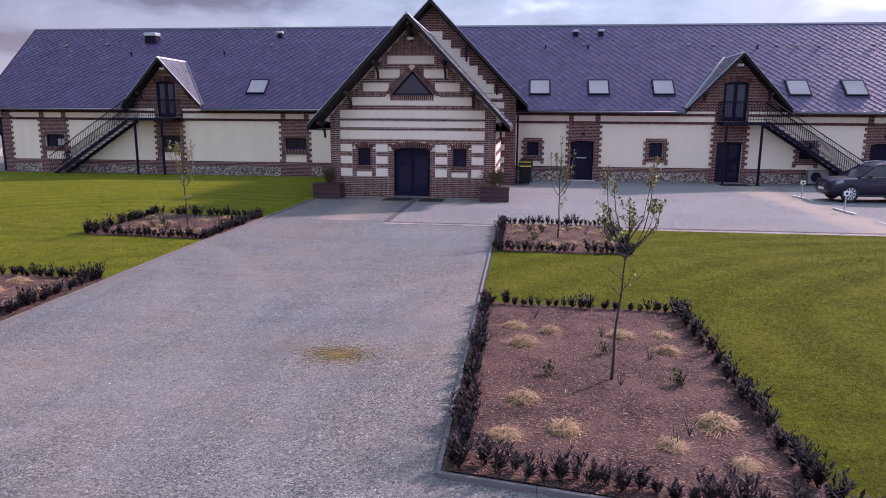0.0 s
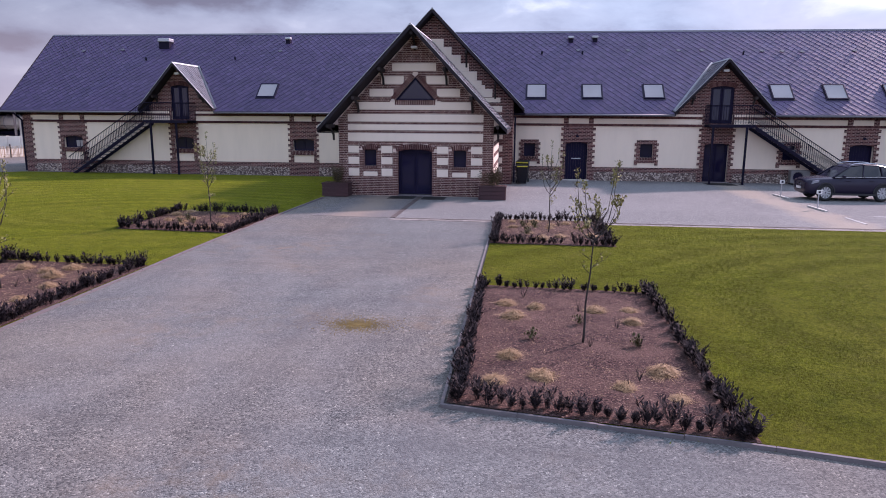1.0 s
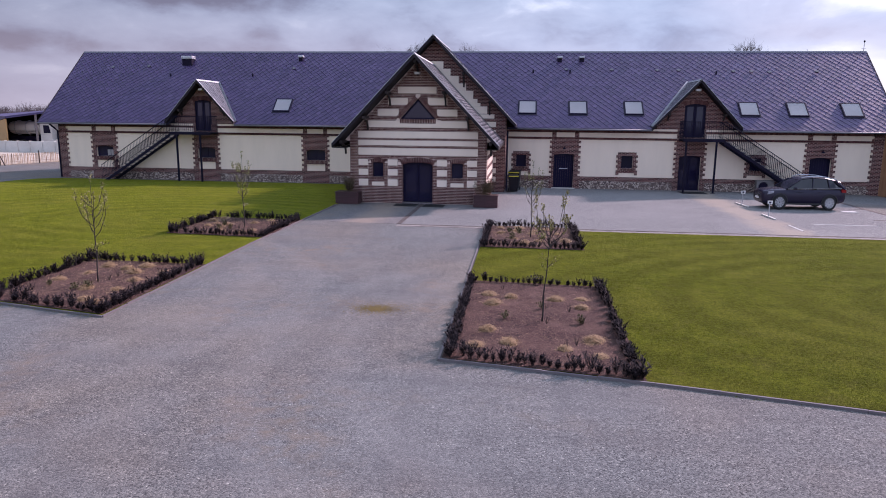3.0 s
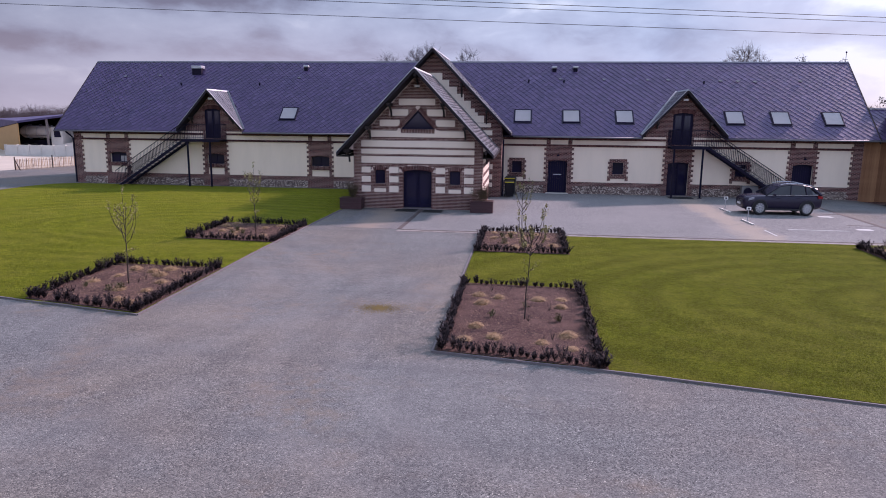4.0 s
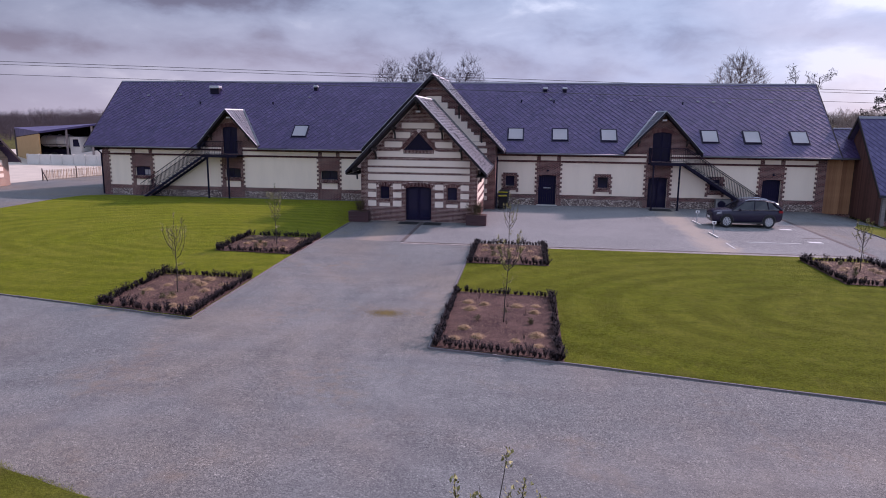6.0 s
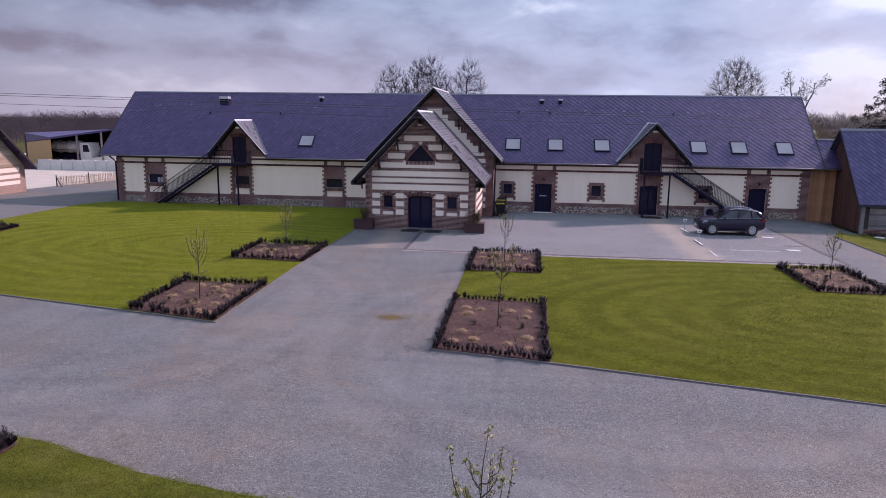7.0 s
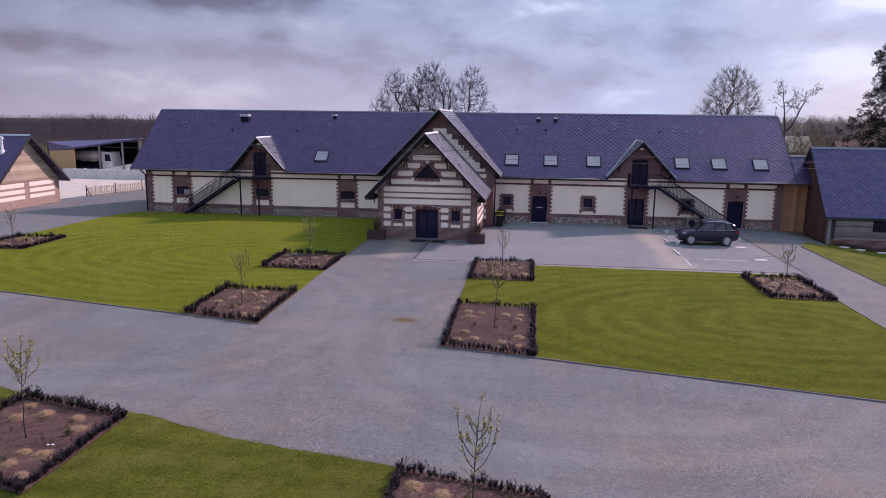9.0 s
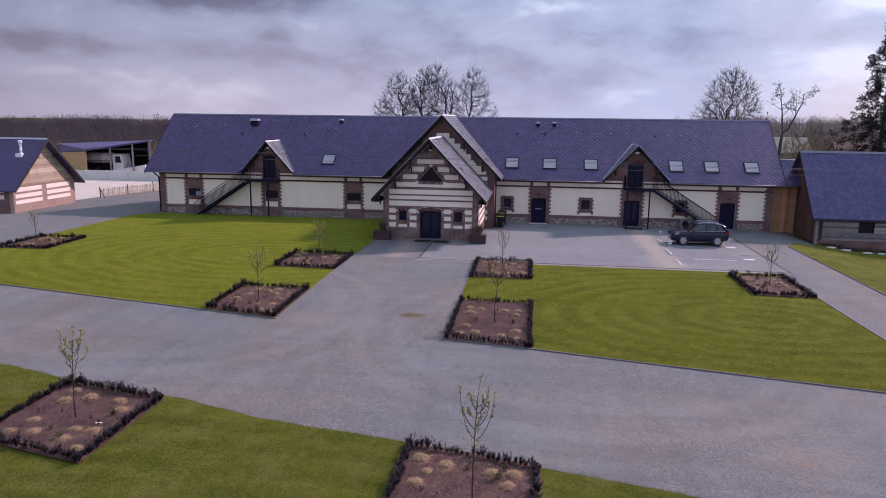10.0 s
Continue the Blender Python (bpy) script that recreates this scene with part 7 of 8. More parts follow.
def ragged_edge(line, x0, x1, count, seed, mat, label, out):
    """Longer blades that hang over the border of a lawn."""
    r = random.Random(seed)
    g = Geo()
    for _ in range(count):
        x = r.uniform(x0, x1)
        y = line(x) + out * (abs(r.gauss(0, 0.07)) * (1 + noise.noise((x * 1.3, 0, 0))) - 0.05)
        if any(inside((x, y), b, -0.02) for b in ALL_BEDS):
            continue
        a, h, w = r.uniform(0, 6.283), r.uniform(0.012, 0.035), r.uniform(0.004, 0.008)
        dx, dy = math.cos(a), math.sin(a)
        g.face([(x - dy * w, y + dx * w, -0.002), (x + dy * w, y - dx * w, -0.002), (x + dx * h * 1.6, y + dy * h * 1.6, h)])
    single("grass_edge", g, mat, label, "grass", "stuff")


ragged_edge(south_edge, -12.0, 16.0, 12000, 81, M_BLADE_N, "ragged grass border along the gravel road", 1)
ragged_edge(lambda x: road_north(x) + 0.1, 3.95, 21.5, 5000, 82, M_BLADE_R, "grass hanging over the concrete edging", -1)
ragged_edge(lambda x: road_north(x) - 0.1, -27.4, -3.8, 5000, 83, M_BLADE_L, "grass hanging over the concrete edging", -1)


# ---- outbuildings ----
def plank_run(parent, x0, x1, y, z0, z1, wide, mat, name="plank", thick=0.03):
    n = max(1, round((x1 - x0) / wide))
    w = (x1 - x0) / n
    g = Geo()
    g.box(0.003, w - 0.003, 0.0, thick, 0.0, z1 - z0)
    me = g.mesh(name, mat)
    for i in range(n):
        ob = part(name, me, (), parent)
        ob.location = (x0 + i * w, y + random.uniform(-0.004, 0.004), z0)


def link_building():
    """The low planked link between the long barn and the boarded barn."""
    ob = thing("link_building", "low timber-planked link with a slate roof beside the barn", "building")
    g = Geo()
    g.box(X1 + 0.01, 29.5, 0.12, 4.0, -0.9, 3.6)
    wall = part("wall", g, M_DARK_WOOD, ob)
    plank_run(wall, X1 + 0.02, 28.15, 0.04, -0.1, 3.6, 0.145, M_WARM_PLANK)
    plank_run(wall, 28.2, 29.4, 0.075, -0.45, 3.6, 0.145, M_RED_PLANK)
    g = Geo()
    g.box(X1 + 0.02, 29.4, 0.0, 0.12, -0.9, -0.1)
    part("plinth", g, M_BRICK, ob)
    x0, x1 = 27.16, 29.6
    top = 1.6
    g = Geo()
    g.prism([roof_point(x0, EAVE_Y), roof_point(x1, EAVE_Y), roof_point(x1, top), roof_point(x0, top)], (0, 0.09, -0.10))
    slope = part("roof", g, M_SLATE_BED, ob)
    high = (top - EAVE_Y) * math.hypot(1, (RIDGE_Z - EAVE_Z) / (RIDGE_Y - EAVE_Y))
    slate_field("slate_rest", slope, slates((x0, EAVE_Y, EAVE_Z), (1, 0, 0), (0, RIDGE_Y - EAVE_Y, RIDGE_Z - EAVE_Z), x1 - x0, high), "overlapping blue-grey slates")
    g = Geo()
    p = roof_point(0, top)
    g.box(x0, x1, p.y - 0.1, p.y + 0.2, p.z - 0.02, p.z + 0.07)
    part("ridge_cap", g, M_ZINC, ob, "pale ridge capping")
    g = Geo()
    g.prism([(x0, p.y + 0.1, p.z), (x0, p.y + 2.4, 3.6), (x0, p.y + 2.4, 3.5), (x0, p.y + 0.1, p.z - 0.1)], (x1 - x0, 0, 0))
    part("roof", g, M_SLATE_NAVY, ob, "rear slope")


link_building()

BX, B_RY, B_RZ, B_EY, B_EZ, B_GROUND = 27.9, -0.3, 6.4, -4.35, 1.66, -0.45


def boarded_barn():
    ob = thing("boarded_barn", "grey weathered boarded barn with steep slate roof", "barn")
    x1 = 47.0
    k = (B_RZ - B_EZ) / (B_RY - B_EY)
    back = 2 * B_RY - B_EY
    # slopes
    for s in (1, -1):
        ye = B_EY if s == 1 else back
        g = Geo()
        g.prism([(BX, ye, B_EZ), (BX, B_RY, B_RZ), (BX, B_RY, B_RZ - 0.16), (BX, ye, B_EZ - 0.14)], (x1 - BX, 0, 0))
        slope = part("roof", g, M_SLATE_BED if s == 1 else M_SLATE_NAVY, ob, "steep slate roof slope")
        if s == 1:
            slate_field("slate_rest", slope, slates((BX, B_EY, B_EZ), (1, 0, 0), (0, B_RY - B_EY, B_RZ - B_EZ), x1 - BX, math.hypot(B_RY - B_EY, B_RZ - B_EZ)), "overlapping blue-grey slates", M_SLATE_NAVY)
    g = Geo()
    g.prism([(BX, B_RY - 0.15, B_RZ - 0.09), (BX, B_RY, B_RZ + 0.07), (BX, B_RY + 0.15, B_RZ - 0.09)], (x1 - BX, 0, 0))
    part("ridge_cap", g, M_GUTTER, ob, "dull zinc ridge capping")
    g = Geo()
    g.prism([(BX - 0.03, B_EY, B_EZ + 0.05), (BX - 0.03, B_RY, B_RZ + 0.05), (BX - 0.03, back, B_EZ + 0.05), (BX - 0.03, back, B_EZ - 0.18), (BX - 0.03, B_RY, B_RZ - 0.22), (BX - 0.03, B_EY, B_EZ - 0.18)], (0.05, 0, 0))
    part("verge_board", g, M_DARK_WOOD, ob, "dark timber verge board")
    # gable wall with red planks
    gx, wy = BX + 0.35, B_EY + 0.45
    g = Geo()
    g.prism([(gx, wy, B_GROUND - 0.4), (gx, back - 0.4, B_GROUND - 0.4), (gx, back - 0.4, B_EZ + 0.2), (gx, B_RY, B_RZ - 0.25), (gx, wy, B_EZ + 0.2)], (0.2, 0, 0))
    gable = part("wall", g, M_DARK_WOOD, ob)
    y = wy
    while y < back - 0.5:
        t = B_RZ - 0.3 - k * abs(y + 0.07 - B_RY)
        g = Geo()
        g.box(gx - 0.03, gx, y + 0.003, y + 0.137, B_GROUND + 0.25, t)
        part("plank", g, M_RED_PLANK, gable)
        y += 0.14
    # front: boards on a brick plinth, a window and an end post
    g = Geo()
    win = (31.3, 32.4, 0.62, 1.42)
    g.wall([gx, win[0], win[1], x1 - 0.3], [B_GROUND - 1.2, win[2], win[3], B_EZ + 0.3], lambda x, z: not (win[0] < x < win[1] and win[2] < z < win[3]), wy, wy + 0.2)
    front = part("wall", g, M_DARK_WOOD, ob)
    z = 0.02
    while z < B_EZ + 0.1:
        for a, b in ((gx + 0.55, win[0]), (win[1], x1 - 0.3)) if win[2] - 0.05 < z < win[3] - 0.03 else ((gx + 0.55, x1 - 0.3),):
            g = Geo()
            g.prism([(a, wy - 0.012, z), (a, wy - 0.045, z), (a, wy - 0.02, z + 0.145), (a, wy - 0.003, z + 0.145)], (b - a, 0, 0))
            part("board", g, M_GREY_BOARD, front)
        z += 0.15
    g = Geo()
    g.box(gx, x1 - 0.3, wy - 0.06, wy, B_GROUND - 1.2, 0.0)
    part("plinth", g, M_BRICK, ob, "low brick plinth")
    window(ob, *win, wy + 0.08, cross=True)
    g = Geo()
    g.box(gx - 0.02, gx + 0.2, wy - 0.2, wy, B_GROUND - 0.4, B_EZ - 0.05)
    part("corner_post", g, M_GREY_BOARD, ob, "grey timber corner post")
    g = Geo()
    g.box(x1 - 0.5, x1 - 0.3, wy + 0.2, back - 0.4, B_GROUND - 1.2, B_EZ + 0.3)
    part("wall", g, M_GREY_BOARD, ob)
    g = Geo()
    g.box(gx + 0.2, x1 - 0.5, back - 0.6, back - 0.4, B_GROUND - 1.2, B_EZ + 0.3)
    part("wall", g, M_GREY_BOARD, ob)


boarded_barn()


def border_plants():
    """Rusty low plants and pale stones along the boarded barn."""
    r = random.Random(9)
    g = Geo()
    for _ in range(1500):
        x = r.uniform(28.6, 40.0)
        y = B_EY + 0.35 - r.uniform(0.05, 0.9) - max(0.0, 0.12 * (x - 30))
        z = fall(x) + 0.05
        a = r.uniform(0, 6.283)
        d = Vector((math.cos(a) * 0.5, math.sin(a) * 0.5, 1)).normalized() * r.uniform(0.08, 0.3)
        w = Vector((-math.sin(a), math.cos(a), 0)) * 0.012
        p = Vector((x, y, z))
        g.face([p - w, p + w, p + d + w * 2, p + d * 1.15, p + d - w * 2])
    single("border_plants", g, leaves("russet leaf", (0.045, 0.025, 0.020), (0.13, 0.075, 0.050)), "low russet border plants along the boarded barn", "border plants", "stuff")
    for i in range(9):
        x = 28.9 + 1.2 * i + r.uniform(-0.3, 0.3)
        g = Geo()
        w, d = r.uniform(0.25, 0.5), r.uniform(0.15, 0.25)
        g.prism([(x + w * math.cos(k * 0.9), B_EY - 0.62 - 0.13 * i + d * math.sin(k * 0.9), fall(x) + 0.03) for k in range(7)], (0, 0, 0.08))
        single("edging_stone", g, M_CHALK, "flat pale edging stone in the grass", "stone", group="edging stones", bevel=0.02)


border_plants()


def west_cottage():
    """The small outbuilding whose boarded gable catches the sun."""
    ob = thing("west_cottage", "small outbuilding with boarded gable and striped brick base", "building")
    gx, ry, rz, hw = -37.6, 0.35, 6.35, 4.05
    y0, y1, ez = ry - hw, ry + hw, 2.25
    k = (rz - 2.05) / 4.65
    g = Geo()
    g.prism([(gx, y0, -0.4), (gx, y1, -0.4), (gx, y1, ez), (gx, y0, ez)], (-0.4, 0, 0))
    base = part("wall", g, M_BRICK_PALE, ob, "pale pink brick base")
    for p, q in ((-3.5, -0.18), (0.45, 3.7)):
        for z0, z1 in ((1.80, 2.18), (1.26, 1.60), (0.74, 1.06)):
            g = Geo()
            g.box(gx, gx + 0.03, p, q, z0, z1)
            part("white_band", g, M_STONE, base)
    g = Geo()
    g.prism([(gx + 0.01, y0, ez), (gx + 0.01, y1, ez), (gx + 0.01, ry, rz - 0.2)], (-0.2, 0, 0))
    gable = part("gable", g, M_OLD_BOARD, ob, "weathered larch boarded gable")
    z = ez + 0.04
    while z < rz - 0.45:
        half = hw * (rz - 0.25 - z - 0.1) / (rz - 0.25 - ez)
        g = Geo()
        g.prism([(gx + 0.015, ry - half, z), (gx + 0.05, ry - half, z), (gx + 0.03, ry - half, z + 0.19), (gx + 0.015, ry - half, z + 0.19)], (0, 2 * half, 0))
        part("board", g, M_OLD_BOARD, gable)
        z += 0.2
    for s in (-1, 1):
        g = Geo()
        g.prism([(gx + 0.7, ry, rz), (gx + 0.7, ry + s * 4.65, 2.05), (gx + 0.7, ry + s * 4.65, 1.92), (gx + 0.7, ry, rz - 0.15)], (-14, 0, 0))
        part("roof", g, M_SLATE, ob, "slate roof slope")
        g = Geo()
        g.prism([(gx + 0.7, ry, rz + 0.05), (gx + 0.7, ry + s * 4.65, 2.1), (gx + 0.7, ry + s * 4.65, 1.86), (gx + 0.7, ry, rz - 0.22)], (0.05, 0, 0))
        part("verge_board", g, M_DARK_WOOD, ob, "dark timber verge board")
        for f in (0.30, 0.62):
            g = Geo()
            g.box(gx + 0.05, gx + 0.72, ry + s * 4.65 * f - 0.07, ry + s * 4.65 * f + 0.07, rz - 0.36 - k * 4.65 * f, rz - 0.2 - k * 4.65 * f)
            part("purlin_end", g, M_DARK_WOOD, ob)
        g = Geo()
        ya, yb = sorted((ry + s * hw, ry + s * (hw - 0.35)))
        g.box(-51.0, gx - 0.4, ya, yb, -0.4, ez)
        side = part("wall", g, M_BRICK, ob, "brick side wall")
        if s == -1:
            for z0, z1 in ((1.75, 2.1), (1.2, 1.55)):
                g = Geo()
                g.box(-50.0, gx - 0.9, ya - 0.02, ya, z0, z1)
                part("white_band", g, M_STONE, side)
    g = Geo()
    g.prism([(gx + 0.7, ry - 0.14, rz - 0.07), (gx + 0.7, ry, rz + 0.08), (gx + 0.7, ry + 0.14, rz - 0.07)], (-14, 0, 0))
    part("ridge_cap", g, M_ZINC, ob, "zinc ridge capping")
    flue = Geo()
    fx, fy = gx - 1.0, ry - 1.4
    fz = rz - k * 1.4
    flue.tube([(fx, fy, fz - 0.2), (fx, fy, fz + 0.9)], 0.11, 10)
    pipe = part("flue", flue, M_WHITE, ob, "white flue pipe with a cowl")
    g = Geo()
    g.tube([(fx, fy, fz + 0.9), (fx, fy, fz + 0.95), (fx, fy, fz + 1.15), (fx, fy, fz + 1.2)], [0.12, 0.18, 0.18, 0.06], 10)
    part("cowl", g, M_WHITE, pipe)
    g = Geo()
    g.box(fx - 0.3, fx + 0.3, fy - 0.35, fy + 0.2, fz - 0.35, fz + 0.02)
    part("flashing", g, M_WHITE, pipe)


M_BRICK_PALE = brick_wall("pale pink brick", (0.50, 0.42, 0.36), ((0.0, (0.26, 0.13, 0.095)), (0.4, (0.33, 0.17, 0.12)), (0.8, (0.40, 0.22, 0.16)), (1.0, (0.44, 0.27, 0.20))))
west_cottage()


def machine_shed():
    """The open shed at the back of the yard: a thin low-pitched roof over a plywood side and an open front."""
    ob = thing("machine_shed", "open farm shed with dark roof and orange plywood wall", "shed")
    a, b, c, d = (-53.2, 28.8), (-46.3, 33.0), (-50.2, 40.5), (-67.0, 42.0)
    za, zb, zc, zd = 3.83, 5.02, 4.78, 3.95
    g = Geo()
    g.prism([(*a, za), (*b, zb), (*c, zc), (*d, zd)], (0, 0, 0.10))
    part("roof", g, M_SLATE_NAVY, ob, "dark sheet roof")

    def upright(p, q, low_p, top_p, low_q, top_q, inward):
        w = Geo()
        w.prism([(*p, low_p), (*q, low_q), (*q, top_q), (*p, top_p)], inward)
        return w

    side_a, side_d = (-53.55, 29.25), (-66.8, 41.9)
    part("wall", upright(side_a, side_d, -0.4, 3.62, -1.2, 2.68, (0.1, 0.1, 0)), M_ORANGE, ob, "orange plywood side wall")
    part("fascia", upright((-53.2, 28.84), (-66.95, 41.98), 3.70, 3.825, 2.75, 3.94, (0.04, 0.04, 0)), M_SLATE_NAVY, ob, "navy sheet cladding under the eave")
    part("fascia", upright((-53.1, 28.82), (-46.35, 32.93), 3.70, 3.825, 4.90, 5.012, (0.0, 0.05, 0)), M_SLATE_NAVY, ob, "blue-grey fascia")
    part("wall", upright((-66.6, 41.6), (-50.4, 40.3), -1.2, 3.8, -0.4, 4.7, (0, -0.15, 0)), M_DARK_WOOD, ob, "dark rear wall")
    part("wall", upright((-46.6, 33.2), (-50.3, 40.2), -0.4, 4.9, -0.4, 4.7, (-0.15, -0.05, 0)), M_DARK_WOOD, ob, "dark end wall")
    for x, y, top in ((-50.7, 30.5, 4.24), (-48.3, 32.0, 4.62)):
        g = Geo()
        g.box(x - 0.09, x + 0.09, y - 0.09, y + 0.09, -0.3, top)
        part("post", g, M_GREY_BOARD, ob, "grey timber post")
    g = Geo()
    g.prism([(-52.0, 31.4, -0.3), (-46.9, 32.6, -0.3), (-46.9, 32.6, 1.75), (-52.0, 31.4, 0.80)], (0, 0.3, 0))
    part("low_wall", g, M_CHALK, ob, "white concrete low wall")


machine_shed()


def farm_tanker():
    """A tank lorry parked under the shed roof, its cab to the right."""
    ob = thing("tanker_lorry", "dusty white tank lorry parked inside the open shed", "lorry", at=pose(-53.4, 33.0, 0.25))
    g = Geo()
    rings = []
    for x, r in ((-2.4, 0.35), (-2.3, 0.7), (-2.0, 0.85), (1.5, 0.85), (1.8, 0.7), (1.9, 0.35)):
        rings.append([(x, r * math.cos(k * math.pi / 8), 2.35 + r * 0.9 * math.sin(k * math.pi / 8)) for k in range(16)])
    g.ring_skin(rings)
    part("tank", g, M_CHALK, ob, smooth=True)
    for x in (-1.4, 0.0, 1.2):
        g = Geo()
        g.tube([(x - 0.04, 0, 2.35), (x + 0.04, 0, 2.35)], 0.88, 16)
        part("tank_band", g, M_ZINC, ob)
    for z in (1.95, 3.12):
        g = Geo()
        g.tube([(-2.1, -0.80, z), (1.6, -0.80, z)], 0.03, 5)
        part("hose_rail", g, M_STEEL, ob)
    g = Geo()
    g.prism([(2.05, -1.1, 0.7), (3.5, -1.1, 0.7), (3.55, -1.1, 1.7), (3.3, -1.1, 2.95), (2.05, -1.1, 2.95)], (0, 2.2, 0))
    cab = part("cab", g, M_CHALK, ob, bevel=0.06)
    g = Geo()
    g.prism([(2.5, -1.11, 1.75), (3.4, -1.11, 1.75), (3.2, -1.11, 2.65), (2.5, -1.11, 2.65)], (0, -0.02, 0))
    part("side_window", g, M_PANE, cab)
    g = Geo()
    g.box(-2.3, 3.4, -0.45, 0.45, 0.75, 1.35)
    part("chassis", g, M_STEEL, ob)
    for x in (-1.5, -0.4, 2.8):
        for y in (-1.05, 0.75):
            g = Geo()
            g.tube([(x, y, 0.5), (x, y + 0.3, 0.5)], 0.5, 18)
            part("wheel", g, M_RUBBER, ob)


farm_tanker()


def yard_wall():
    ob = thing("concrete_wall", "long pale concrete panel wall in the farm yard", "wall")
    x, n = -54.0, 9
    for i in range(n):
        g = Geo()
        g.box(x + 0.02, x + 1.48, 27.6, 27.75, -0.2, 1.22)
        part("panel", g, M_CHALK, ob)
        g = Geo()
        g.box(x - 0.07, x + 0.018, 27.5, 27.85, -0.2, 1.26)
        part("post", g, M_CHALK, ob)
        x += 1.5


yard_wall()


def paling_fence():
    ob = thing("paling_fence", "low chestnut paling fence beside the sandy yard", "fence")
    a, b = Vector((-37.9, 8.8, 0)), Vector((-34.0, 22.5, 0))
    ln = (b - a).length
    g = Geo()
    g.box(-0.02, 0.02, -0.012, 0.012, 0.0, 0.95)
    me = g.mesh("pale", M_OLD_BOARD)
    n = int(ln / 0.10)
    for i in range(n):
        q = part("pale", me, (), ob)
        q.matrix_basis = Matrix.Translation(a + (b - a) * i / n + Vector((0, 0, random.uniform(-0.05, 0.0)))) @ pose(0, 0, 0, random.uniform(-4, 4), random.uniform(-4, 4), 74)
    for f in (0.0, 0.25, 0.5, 0.75, 1.0):
        g = Geo()
        p = a + (b - a) * f
        g.tube([p - Vector((0, 0, 0.1)), p + Vector((0, 0, 1.1))], 0.05, 7)
        part("post", g, M_TWIG, ob)
    for z in (0.25, 0.75):
        g = Geo()
        g.tube([a + Vector((0, 0, z)), b + Vector((0, 0, z))], 0.008, 4)
        part("wire", g, M_STEEL, ob)
    g = Geo()
    g.tube([a + Vector((0, 0, 0.9)), a + Vector((0.7, -0.3, 0.0))], 0.04, 6)
    part("brace", g, M_TWIG, ob)


paling_fence()


# overhead lines above the road
def overhead_line(y0, dy, z0, dz, r, label):
    g = Geo()
    path = []
    for k in range(33):
        x = -60 + 120 * k / 32
        path.append((x, y0 + dy * x, z0 + dz * x + 0.00006 * x * x))
    g.tube(path, r, 5)
    single("overhead_wire", g, M_WIRE, label, "cable", group="overhead wires")


overhead_line(-32.05, 0.165, 7.17, -0.0205, 0.0065, "thin dark overhead wire above the gravel road")
overhead_line(-31.83, 0.165, 7.11, -0.0205, 0.006, "thin dark overhead wire above the gravel road")
overhead_line(-31.45, 0.159, 6.88, -0.0204, 0.006, "thin dark overhead wire above the gravel road")


